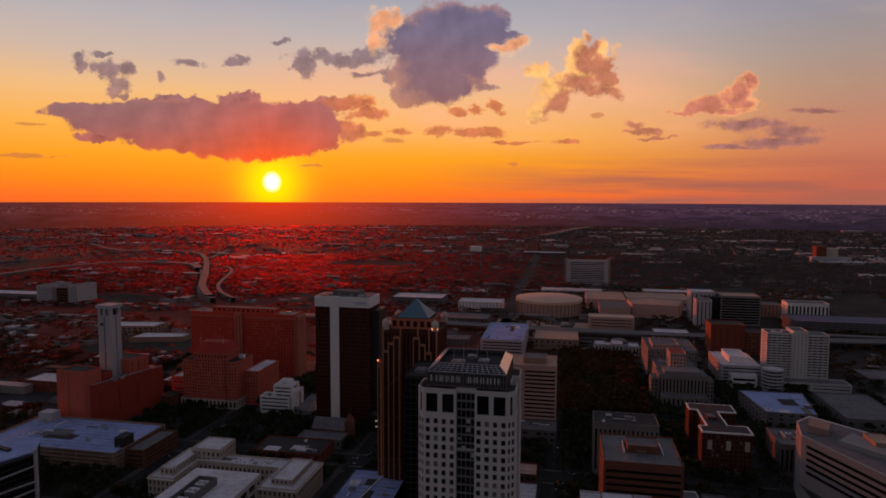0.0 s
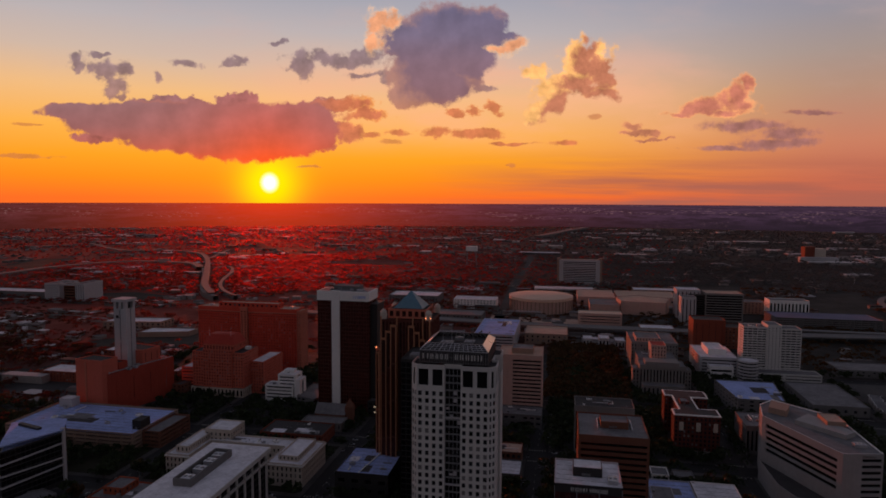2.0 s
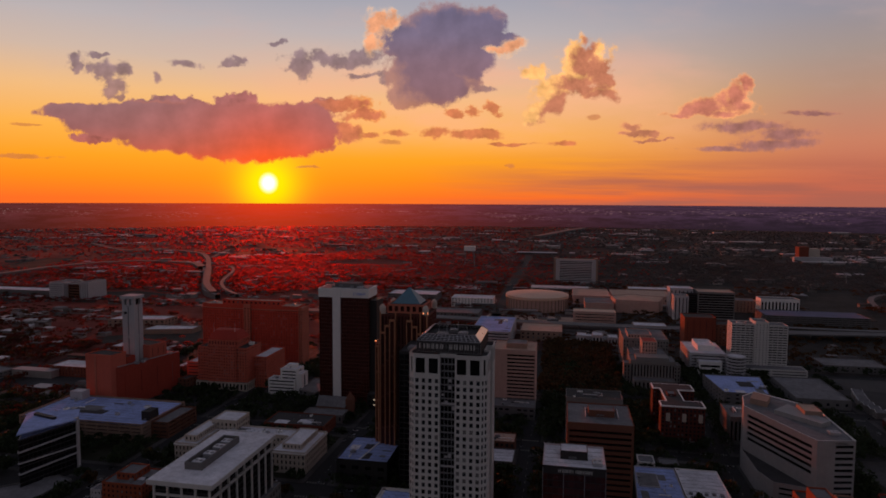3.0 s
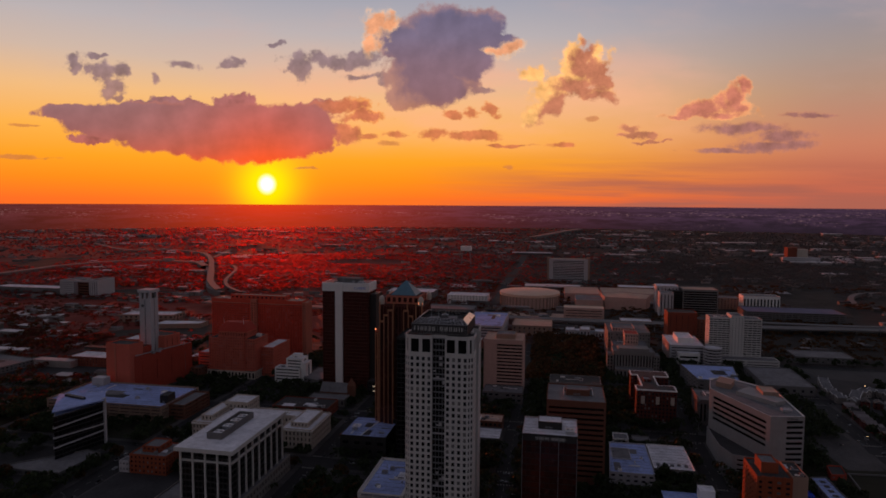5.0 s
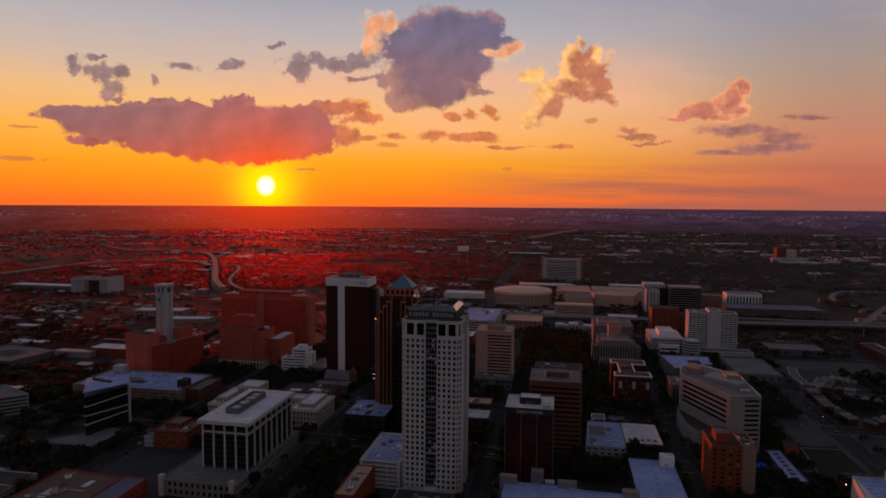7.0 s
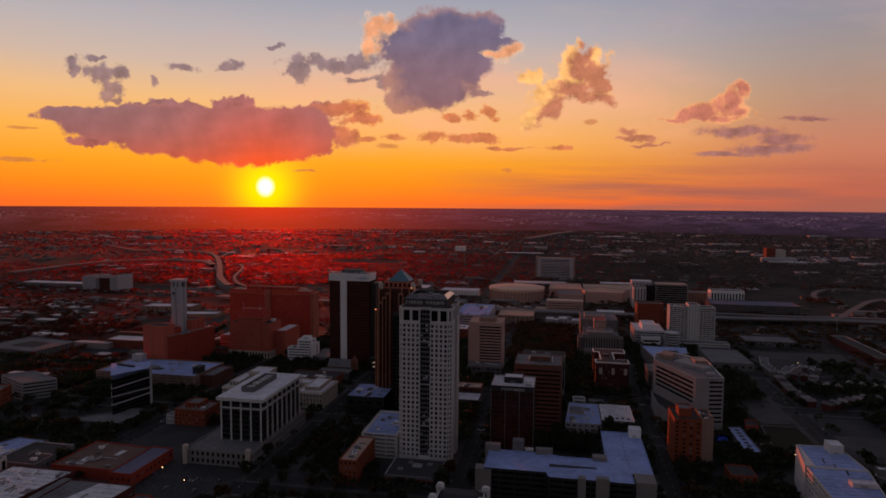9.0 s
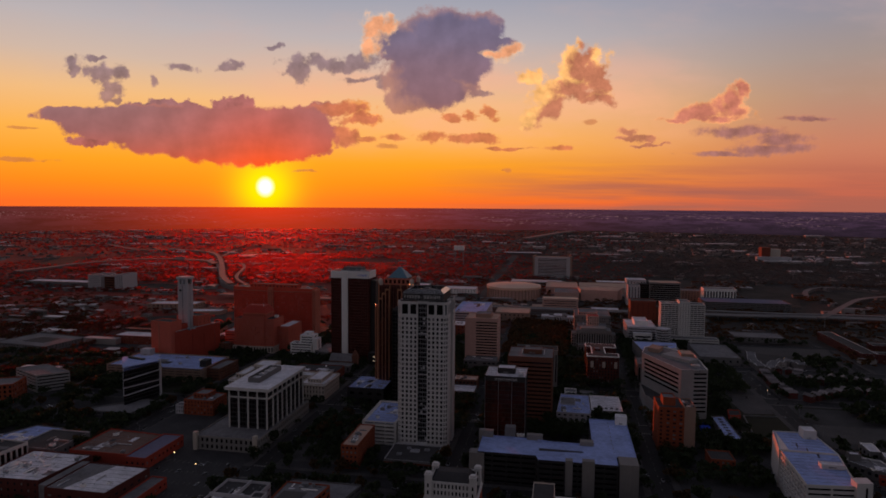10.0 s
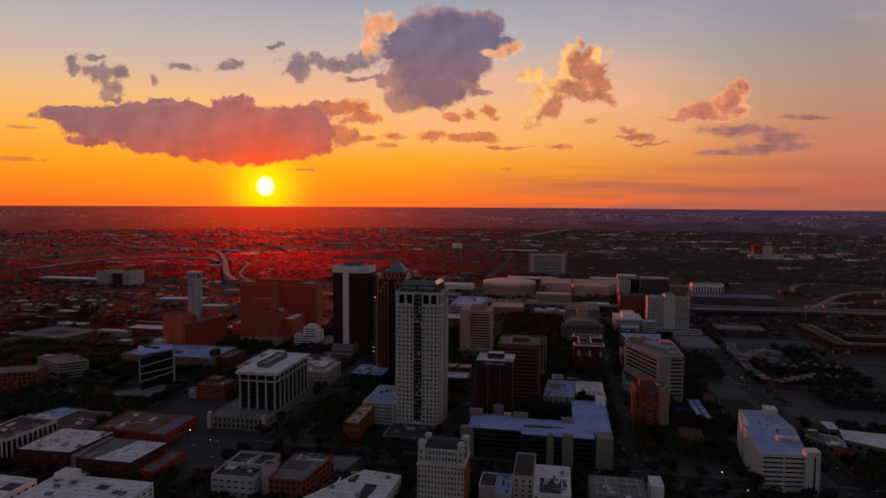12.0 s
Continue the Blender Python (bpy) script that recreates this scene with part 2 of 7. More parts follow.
    # far plain beyond the modelled land, up to the true horizon
    drop = math_("MAXIMUM", math_("MULTIPLY", math_("DIVIDE", up, run), -1.0), 0.0005)
    reach = math_("DIVIDE", 0.2, drop)                       # kilometres out
    spot = vec("SCALE", vec("SCALE", flat))
    plug(spot.node, "Scale", reach)
    plug(spot.node.inputs[0].links[0].from_node, "Scale", math_("DIVIDE", 1.0, run))
    # the sun's red glare and the distance haze are painted into the plain's colour
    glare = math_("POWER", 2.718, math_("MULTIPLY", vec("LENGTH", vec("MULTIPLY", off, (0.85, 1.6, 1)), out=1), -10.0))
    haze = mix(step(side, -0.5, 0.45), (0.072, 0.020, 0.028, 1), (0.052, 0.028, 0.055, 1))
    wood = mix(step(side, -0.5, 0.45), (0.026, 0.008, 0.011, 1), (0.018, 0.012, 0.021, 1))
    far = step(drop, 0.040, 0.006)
    grid = add("ShaderNodeCombineXYZ")
    plug(grid, 0, math_("MULTIPLY", side, 20.0)), plug(grid, 1, math_("MULTIPLY", math_("LOGARITHM", drop, 2.718), 5.0))
    woods_ = noise_(grid.outputs[0], 1.0, 8.0, 0.72)
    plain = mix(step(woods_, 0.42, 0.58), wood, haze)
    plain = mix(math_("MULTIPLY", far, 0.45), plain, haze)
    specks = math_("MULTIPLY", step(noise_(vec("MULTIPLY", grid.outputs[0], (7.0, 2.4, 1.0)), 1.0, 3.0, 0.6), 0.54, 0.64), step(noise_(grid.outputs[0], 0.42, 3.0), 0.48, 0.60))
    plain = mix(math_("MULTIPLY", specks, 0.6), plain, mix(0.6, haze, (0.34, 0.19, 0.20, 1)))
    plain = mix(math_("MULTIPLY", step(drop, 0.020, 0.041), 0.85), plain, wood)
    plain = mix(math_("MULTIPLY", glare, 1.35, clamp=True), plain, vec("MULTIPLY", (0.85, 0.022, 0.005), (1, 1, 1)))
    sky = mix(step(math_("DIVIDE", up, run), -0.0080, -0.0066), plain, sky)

    nishita = add("ShaderNodeTexSky")
    nishita.sky_type, nishita.sun_disc = "NISHITA", False
    nishita.sun_elevation, nishita.sun_rotation = SUN_EL, SUN_AZ
    sky = mix(0.0015, sky, nishita.outputs[0], "ADD")
    back = add("ShaderNodeBackground")
    plug(back, 0, sky), plug(back, 1, 1.0)
    out = add("ShaderNodeOutputWorld")
    tree.links.new(back.outputs[0], out.inputs[0])


make_sky()
sun_data = bpy.data.lights.new("low_sun", "SUN")
sun_data.energy, sun_data.angle, sun_data.color = 2.3, radians(0.6), (1.0, 0.13, 0.035)
sun = new("low_sun", sun_data)
sun.matrix_world = look((math.sin(SUN_AZ) * math.cos(SUN_EL) * 900, math.cos(SUN_AZ) * math.cos(SUN_EL) * 900, math.sin(SUN_EL) * 900), (0, 0, 0))


# ---- materials ----
def material(name, colour, rough=0.85, spec=0.3, metal=0.0, vary=0.25, grain=0.25, stain=0.02, bump=0.0, pieces=0.0, translucent=0.0, blinds=0.0, coat=0.0, through_leaf=0.0):
    """Colour with grain (per metre), broad stains, a change from object to object, and fine relief."""
    m = bpy.data.materials.new(name)
    m.use_nodes = True
    tree = m.node_tree
    tree.nodes.clear()
    add, plug, math_, vec, step, mix, ramp, noise_ = nodes_of(tree)
    geo = add("ShaderNodeNewGeometry")
    where = geo.outputs["Position"]
    fine, broad = noise_(where, grain, 5.0, 0.65), noise_(where, stain, 4.0, 0.6)
    streaks = noise_(vec("MULTIPLY", where, (0.9, 0.9, 0.06)), 0.8, 4.0)
    k = math_("ADD", math_("MULTIPLY", math_("SUBTRACT", fine, 0.5), vary * 1.6), math_("MULTIPLY", math_("SUBTRACT", broad, 0.5), vary * 1.8))
    k = math_("ADD", k, math_("MULTIPLY", math_("SUBTRACT", streaks, 0.5), vary))
    if pieces:
        ob = add("ShaderNodeObjectInfo").outputs["Random"]
        k = math_("ADD", k, math_("MULTIPLY", math_("SUBTRACT", math_("FRACT", math_("ADD", ob, geo.outputs["Random Per Island"])), 0.5), pieces))
    k = math_("MAXIMUM", math_("ADD", k, 1.0), 0.15)
    tone = vec("MULTIPLY", (*colour,), (1, 1, 1))
    scaled = vec("SCALE", tone)
    plug(scaled.node, "Scale", k)
    if blinds:
        scaled = mix(step(math_("FRACT", math_("ADD", math_("MULTIPLY", ob, 7.3), geo.outputs["Random Per Island"])), 1.0 - blinds, 1.02 - blinds * 0.4), scaled, (0.20, 0.19, 0.19, 1))
    b = add("ShaderNodeBsdfPrincipled")
    if coat:
        plug(b, "Coat Weight", coat), plug(b, "Coat Roughness", rough)
    plug(b, "Base Color", scaled), plug(b, "Roughness", math_("ADD", rough, math_("MULTIPLY", math_("SUBTRACT", fine, 0.5), 0.2), clamp=True))
    plug(b, "Metallic", metal), plug(b, "Specular IOR Level", spec)
    if bump:
        r = add("ShaderNodeBump")
        plug(r, "Strength", 0.5), plug(r, "Distance", bump), plug(r, "Height", noise_(where, grain * 3, 4.0))
        plug(b, "Normal", r.outputs[0])
    out = add("ShaderNodeOutputMaterial")
    last = b.outputs[0]
    if translucent:
        t = add("ShaderNodeBsdfTranslucent")
        plug(t, 0, scaled)
        s = add("ShaderNodeMixShader")
        plug(s, 0, translucent)
        tree.links.new(last, s.inputs[1]), tree.links.new(t.outputs[0], s.inputs[2])
        last = s.outputs[0]
    if through_leaf:                                         # light passing on through thin leaves
        f = add("ShaderNodeBsdfRefraction")
        # strong red gain in the leaf colour, imitating haze glow towards the sun
        pale = vec("MULTIPLY", scaled, (3.6, 1.3, 1.4))
        plug(f, 0, pale), plug(f, "Roughness", 1.0), plug(f, "IOR", 1.18)
        s = add("ShaderNodeMixShader")
        plug(s, 0, through_leaf)
        tree.links.new(last, s.inputs[1]), tree.links.new(f.outputs[0], s.inputs[2])
        last = s.outputs[0]
    tree.links.new(last, out.inputs[0])
    return m


def glow(name, colour, strength):
    m = bpy.data.materials.new(name)
    m.use_nodes = True
    tree = m.node_tree
    tree.nodes.clear()
    add, plug, *_ = nodes_of(tree)
    e = add("ShaderNodeEmission")
    plug(e, 0, (*colour, 1)), plug(e, 1, strength)
    tree.links.new(e.outputs[0], add("ShaderNodeOutputMaterial").inputs[0])
    return m


GLASS = material("window_glass", (0.020, 0.021, 0.026), 0.12, 0.5, pieces=1.4, vary=0.3, blinds=0.22)
BLACK_GLASS = material("black_glass", (0.008, 0.008, 0.009), 0.12, 0.35, vary=0.3, pieces=0.8)
BRONZE_GLASS = material("bronze_glass", (0.050, 0.011, 0.008), 0.25, 0.4, vary=0.3, pieces=0.8)
PRECAST = material("white_precast", (0.58, 0.56, 0.535), 0.8, 0.3, vary=0.14, stain=0.03, bump=0.02)
WHITE = material("white_paint", (0.82, 0.80, 0.77), 0.75, 0.3, vary=0.12)
LIMESTONE = material("limestone", (0.23, 0.212, 0.20), 0.9, 0.2, vary=0.22, bump=0.03)
CREAM = material("cream_stone", (0.52, 0.45, 0.38), 0.9, 0.2, vary=0.2, bump=0.03)
WORN_CREAM = material("weathered_cream_panel", (0.25, 0.23, 0.213), 0.85, 0.25, vary=0.2, bump=0.02)
CONCRETE = material("concrete", (0.165, 0.157, 0.154), 0.9, 0.2, vary=0.25, bump=0.02)
OFF_WHITE = material("off_white_panel", (0.31, 0.297, 0.29), 0.85, 0.25, vary=0.22, stain=0.03)
TAN = material("tan_panel", (0.32, 0.215, 0.165), 0.85, 0.25, vary=0.2)
PALE_GREY = material("pale_grey_panel", (0.46, 0.44, 0.45), 0.8, 0.3, vary=0.15)
BRICK = material("red_brick", (0.21, 0.060, 0.037), 0.9, 0.2, vary=0.25, grain=0.5, bump=0.02)
BROWN_BRICK = material("brown_brick", (0.17, 0.075, 0.05), 0.9, 0.2, vary=0.25, grain=0.5, bump=0.02)
ORANGE_BRICK = material("orange_brick", (0.28, 0.070, 0.034), 0.9, 0.2, vary=0.25, grain=0.5, bump=0.02)
ROSE = material("rose_stone", (0.50, 0.16, 0.105), 0.85, 0.25, vary=0.2, bump=0.02)
BRONZE = material("bronze_cladding", (0.095, 0.022, 0.016), 0.5, 0.4, metal=0.2, vary=0.2)
DARK = material("dark_cladding", (0.030, 0.028, 0.028), 0.6, 0.3, vary=0.3)
ROOF_GREY = material("grey_membrane_roof", (0.18, 0.176, 0.18), 0.9, 0.1, vary=0.65, stain=0.05)
ROOF_PALE = material("pale_membrane_roof", (0.66, 0.65, 0.68), 0.9, 0.1, vary=0.5, stain=0.06)
ROOF_BLUE = material("blue_grey_membrane_roof", (0.31, 0.385, 0.66), 0.9, 0.1, vary=0.5, stain=0.05)
ROOF_DARK = material("black_gravel_roof", (0.055, 0.052, 0.052), 0.9, 0.2, vary=0.4, stain=0.08)
ROOF_TAN = material("tan_gravel_roof", (0.50, 0.34, 0.26), 0.9, 0.2, vary=0.3, stain=0.06)
ROOF_RED = material("red_tile_roof", (0.42, 0.045, 0.028), 0.8, 0.3, vary=0.3, grain=1.0)
COPPER = material("green_copper_roof", (0.10, 0.20, 0.26), 0.5, 0.4, vary=0.25)
METAL = material("galvanised_metal", (0.40, 0.40, 0.42), 0.5, 0.5, metal=0.4, vary=0.3, pieces=0.5)
STEEL = material("grey_steel", (0.22, 0.22, 0.23), 0.5, 0.4, metal=0.3, vary=0.2)
ASPHALT = material("asphalt", (0.026, 0.025, 0.025), 0.9, 0.25, vary=0.75, grain=0.4, stain=0.03, bump=0.01)
LOT = material("worn_asphalt", (0.044, 0.042, 0.042), 0.9, 0.25, vary=0.75, grain=0.3, stain=0.04)
PAVING = material("pavement_concrete", (0.075, 0.069, 0.067), 0.9, 0.2, vary=0.75, grain=0.4, stain=0.04)
MARKING = material("road_paint", (0.24, 0.23, 0.21), 0.8, 0.3, vary=0.4)
DARK_BRICK = material("dark_red_brick", (0.11, 0.032, 0.026), 0.9, 0.2, vary=0.25, grain=0.5, bump=0.02)
WARM_BRICK = material("warm_red_brick", (0.56, 0.076, 0.046), 0.9, 0.2, vary=0.25, grain=0.5, bump=0.02)
PINK_BRICK = material("pinkish_brick", (0.55, 0.130, 0.086), 0.9, 0.2, vary=0.2, grain=0.5, bump=0.02)
MID_BRICK = material("weathered_red_brick", (0.40, 0.064, 0.040), 0.9, 0.2, vary=0.3, grain=0.5, bump=0.02)
FIELD = material("dry_field", (0.075, 0.064, 0.056), 1.0, 0.02, vary=0.6, grain=0.05, stain=0.012)
ROOF_BROWN = material("brown_gravel_roof", (0.17, 0.105, 0.085), 0.9, 0.1, vary=0.5, stain=0.06)
ROOF_VIOLET = material("violet_grey_roof", (0.17, 0.16, 0.23), 0.9, 0.1, vary=0.3, stain=0.04)
BRONZE_TRIM = material("bronze_trim", (0.44, 0.19, 0.10), 0.6, 0.4, vary=0.15)
GRASS = material("dry_grass", (0.028, 0.027, 0.016), 0.95, 0.15, vary=0.5, grain=0.4, stain=0.03, bump=0.05)
ROADWAY = material("pale_motorway_concrete", (0.20, 0.165, 0.155), 0.9, 0.2, vary=0.25, stain=0.02)
LEAF = material("autumn_leaves", (0.080, 0.048, 0.019), 0.7, 0.25, vary=0.5, grain=0.2, stain=0.02, pieces=0.9, translucent=0.3, through_leaf=0.18)
GREEN_LEAF = material("dark_green_leaves", (0.030, 0.042, 0.016), 0.7, 0.25, vary=0.5, grain=0.2, stain=0.02, pieces=0.9, translucent=0.3)
# the low sun's red haze is put into this far foliage colour
SUNGLOW_FAR = material("far_sunglow_canopy", (0.26, 0.044, 0.034), 0.9, 0.2, vary=0.3, grain=0.05, stain=0.004, pieces=0.25, translucent=0.5, through_leaf=0.12)
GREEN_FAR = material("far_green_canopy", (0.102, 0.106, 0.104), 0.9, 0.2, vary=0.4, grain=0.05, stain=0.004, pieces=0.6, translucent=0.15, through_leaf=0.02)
# nearer foliage reddened likewise to stand for the sun's glow
SUNGLOW_LEAF = material("sunglow_reddened_leaves", (0.12, 0.036, 0.024), 0.8, 0.2, vary=0.4, grain=0.2, stain=0.02, pieces=0.6, translucent=0.4, through_leaf=0.09)
BARK = material("tree_bark", (0.06, 0.045, 0.035), 0.95, 0.1, vary=0.4, grain=2.0)
HOUSES = material("weathered_house_paint", (0.24, 0.215, 0.20), 0.85, 0.25, vary=0.3, pieces=1.3)
HOUSE_ROOFS = material("mixed_shingle_roofs", (0.16, 0.14, 0.14), 0.85, 0.25, vary=0.3, pieces=1.5)
PALE_ROOFS = material("pale_warehouse_roofs", (0.48, 0.44, 0.44), 0.75, 0.3, vary=0.3, pieces=0.7)
CAR = material("car_paint", (0.20, 0.20, 0.21), 0.3, 0.5, vary=0.1, pieces=1.9)
TYRE = material("tyre_rubber", (0.012, 0.012, 0.012), 0.9, 0.2)
LAMP = glow("lit_lamp", (1.0, 0.62, 0.30), 4.0)
RED_SIGN = glow("lit_red_sign", (1.0, 0.03, 0.06), 1.3)
PEACH = material("peach_membrane_roof", (0.74, 0.50, 0.37), 0.85, 0.2, vary=0.2, stain=0.03)
ROSE_PANEL = material("pale_rose_panel", (0.54, 0.35, 0.295), 0.85, 0.2, vary=0.2)
SALMON = material("salmon_metal_panel", (0.62, 0.50, 0.46), 0.3, 0.5, metal=1.0, vary=0.08)
RED_LAMP = glow("lit_roof_lamp", (1.0, 0.30, 0.12), 1.6)
LIT = glow("lit_window", (1.0, 0.78, 0.55), 0.22)
LETTER = material("pale_sign_letters", (0.62, 0.60, 0.58), 0.6, 0.3, vary=0.05)
BLUE_TARP = material("blue_tarpaulin", (0.02, 0.07, 0.62), 0.6, 0.3, vary=0.2)


def ground_material():
    m = bpy.data.materials.new("wooded_land")
    m.use_nodes = True
    tree = m.node_tree
    tree.nodes.clear()
    add, plug, math_, vec, step, mix, ramp, noise_ = nodes_of(tree)
    where = add("ShaderNodeNewGeometry").outputs["Position"]
    broad, mid, fine = noise_(where, 0.0016, 5.0, 0.6), noise_(where, 0.012, 5.0, 0.65), noise_(where, 0.09, 4.0, 0.7)
    c = mix(step(mid, 0.40, 0.62), (0.034, 0.033, 0.026, 1), (0.058, 0.052, 0.045, 1))
    c = mix(math_("MULTIPLY", step(broad, 0.46, 0.60), step(mid, 0.42, 0.6)), c, (0.070, 0.064, 0.060, 1))
    c = mix(math_("MULTIPLY", step(fine, 0.56, 0.75), 0.5), c, (0.012, 0.013, 0.008, 1))
    # red glow under the low sun, painted into the ground's colour towards its bearing
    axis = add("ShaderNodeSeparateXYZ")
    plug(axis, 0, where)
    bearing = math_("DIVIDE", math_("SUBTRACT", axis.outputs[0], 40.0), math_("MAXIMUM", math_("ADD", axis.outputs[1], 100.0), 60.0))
    sun_glow = math_("MULTIPLY", step(bearing, 0.10, -0.42), step(axis.outputs[1], 420.0, 900.0))
    c = mix(math_("MULTIPLY", sun_glow, 0.8), c, mix(step(mid, 0.4, 0.6), (0.17, 0.042, 0.030, 1), (0.23, 0.070, 0.050, 1)))
    b = add("ShaderNodeBsdfPrincipled")
    plug(b, "Base Color", c), plug(b, "Roughness", 0.9), plug(b, "Specular IOR Level", 0.03)
    r = add("ShaderNodeBump")
    plug(r, "Strength", 0.35), plug(r, "Distance", 2.0), plug(r, "Height", fine)
    plug(b, "Normal", r.outputs[0])
    # sheen tinted red by the same mask, imitating haze below the sun
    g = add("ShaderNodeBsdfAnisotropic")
    plug(g, "Color", mix(sun_glow, (0.014, 0.010, 0.012, 1), (0.110, 0.020, 0.018, 1))), plug(g, "Roughness", 0.9)
    both = add("ShaderNodeAddShader")
    tree.links.new(b.outputs[0], both.inputs[0]), tree.links.new(g.outputs[0], both.inputs[1])
    tree.links.new(both.outputs[0], add("ShaderNodeOutputMaterial").inputs[0])
    return m


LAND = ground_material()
ORIGIN = {}
ROAD_CELLS = set()


# ---- mesh kit ----
class Mesh:
    def __init__(self):
        self.v, self.f = [], []

    def quad(self, *pts):
        n = len(self.v)
        self.v += pts
        self.f.append(tuple(range(n, n + len(pts))))
        return self

    def box(self, x0, y0, z0, x1, y1, z1):
        n = len(self.v)
        self.v += [(x0, y0, z0), (x1, y0, z0), (x1, y1, z0), (x0, y1, z0), (x0, y0, z1), (x1, y0, z1), (x1, y1, z1), (x0, y1, z1)]
        self.f += [tuple(n + i for i in q) for q in ((0, 3, 2, 1), (4, 5, 6, 7), (0, 1, 5, 4), (1, 2, 6, 5), (2, 3, 7, 6), (3, 0, 4, 7))]
        return self

    def prism(self, poly, z0, z1, top=None):
        """Upright prism; top: a smaller outline at z1."""
        top, n, k = top or poly, len(self.v), len(poly)
        self.v += [(x, y, z0) for x, y in poly] + [(x, y, z1) for x, y in top]
        self.f += [(n + i, n + (i + 1) % k, n + k + (i + 1) % k, n + k + i) for i in range(k)]
        self.f += [tuple(n + k + i for i in range(k)), tuple(n + k - 1 - i for i in range(k))]
        return self

    def beam(self, p, q, w, h):
        """A bar of w by h from p to q, with p and q at its axis."""
        p, q = Vector(p), Vector(q)
        d = (q - p).normalized()
        s = d.cross(Vector((0, 0, 1)))
        s = (s if s.length > 1e-4 else Vector((1, 0, 0))).normalized()
        u = s.cross(d).normalized()
        n = len(self.v)
        for e in (p, q):
            self.v += [tuple(e + s * a * w / 2 + u * b * h / 2) for a, b in ((-1, -1), (1, -1), (1, 1), (-1, 1))]
        self.f += [tuple(n + i for i in c) for c in ((0, 1, 2, 3), (7, 6, 5, 4), (0, 4, 5, 1), (1, 5, 6, 2), (2, 6, 7, 3), (3, 7, 4, 0))]
        return self

    def drum(self, x, y, z0, z1, r0, r1=None, k=16):
        r1 = r0 if r1 is None else r1
        ring = lambda r: [(x + r * math.cos(2 * math.pi * i / k), y + r * math.sin(2 * math.pi * i / k)) for i in range(k)]
        return self.prism(ring(r0), z0, z1, ring(r1))

    def data(self, name, at=(0, 0, 0)):
        me = bpy.data.meshes.new(name)
        me.from_pydata([(x - at[0], y - at[1], z - at[2]) for x, y, z in self.v], [], self.f)
        return me


def thing(name, label, category, at, group="", kind=""):
    ob = new(name)
    ob.location = at
    ORIGIN[ob.name] = Vector(at)
    ob.empty_display_size = 1.0
    return tagged(ob, label, category, group, kind)


def part(name, mesh, mat, parent, label="", kind=""):
    """Links a Mesh, given in world places, as one part under a thing or a part."""
    at = ORIGIN[parent.name]
    me = mesh.data(name, at)
    me.materials.append(mat)
    ob = new(name, me)
    ob.parent = parent
    ORIGIN[ob.name] = at
    return tagged(ob, label, kind=kind)


def piece(name, data, parent, place, turn=0.0):
    """One of many alike pieces on shared mesh data."""
    ob = new(name, data)
    ob.parent = parent
    ob.location = Vector(place) - ORIGIN[parent.name]
    ob.rotation_euler = (0, 0, turn)
    return ob


SHARED = {}


def shared(key, mesh, mat):
    if key not in SHARED:
        me = mesh.data(key[0])
        me.materials.append(mat)
        SHARED[key] = me
    return SHARED[key]


def rect(x0, y0, x1, y1):
    return [(x0, y0), (x1, y0), (x1, y1), (x0, y1)]


def inset(poly, d):
    out, k = [], len(poly)
    for i in range(k):
        a, b, c = (Vector(poly[(i + j) % k]) for j in (-1, 0, 1))
        e, f = (b - a).normalized(), (c - b).normalized()
        n, m = Vector((-e.y, e.x)), Vector((-f.y, f.x))
        s = (n + m) / max(0.3, 1 + n.dot(m))
        out.append(tuple(b + s * d))
    return out


def win(bay, floor, w, h, base=0.0, top=0.0, depth=0.35):
    """How a face is glazed: bay and storey, share of them that is window, plain strips below and above."""
    return (bay, floor, w, h, base, top, depth)


def face(wall, panes, p, q, z0, z1, how):
    """One face of a wall with its openings and their reveals; adds the panes' places."""
    p, q = Vector(p), Vector(q)
    run = q - p
    length = run.length
    e = run / length
    n = Vector((e.y, -e.x))
    at = lambda u, z, d=0.0: (p.x + e.x * u - n.x * d, p.y + e.y * u - n.y * d, z)
    if how is None or length < how[0] * 0.6:
        wall.quad(at(0, z0), at(length, z0), at(length, z1), at(0, z1))
        return
    bay, floor, w, h, base, top, depth = how
    cols, rows = max(1, round(length / bay)), max(1, round((z1 - z0 - base - top) / floor))
    bay, floor = length / cols, (z1 - z0 - base - top) / rows
    ww, wh = bay * w, floor * h
    us = [(i * bay + (bay - ww) / 2, i * bay + (bay + ww) / 2) for i in range(cols)]
    zs = [(z0 + base + j * floor + (floor - wh) * 0.6, z0 + base + j * floor + (floor - wh) * 0.6 + wh) for j in range(rows)]
    last = 0.0
    for a, b in us:
        wall.quad(at(last, z0), at(a, z0), at(a, z1), at(last, z1))
        low = z0
        for c, d in zs:
            wall.quad(at(a, low), at(b, low), at(b, c), at(a, c))
            wall.quad(at(a, c), at(b, c), at(b, c, depth), at(a, c, depth))
            wall.quad(at(a, d, depth), at(b, d, depth), at(b, d), at(a, d))
            wall.quad(at(a, c), at(a, c, depth), at(a, d, depth), at(a, d))
            wall.quad(at(b, c, depth), at(b, c), at(b, d), at(b, d, depth))
            panes.append((at((a + b) / 2, (c + d) / 2, depth), math.atan2(e.y, e.x), ww, wh))
            low = d
        wall.quad(at(a, low), at(b, low), at(b, z1), at(a, z1))
        last = b
    wall.quad(at(last, z0), at(length, z0), at(length, z1), at(last, z1))


COUNT = {}


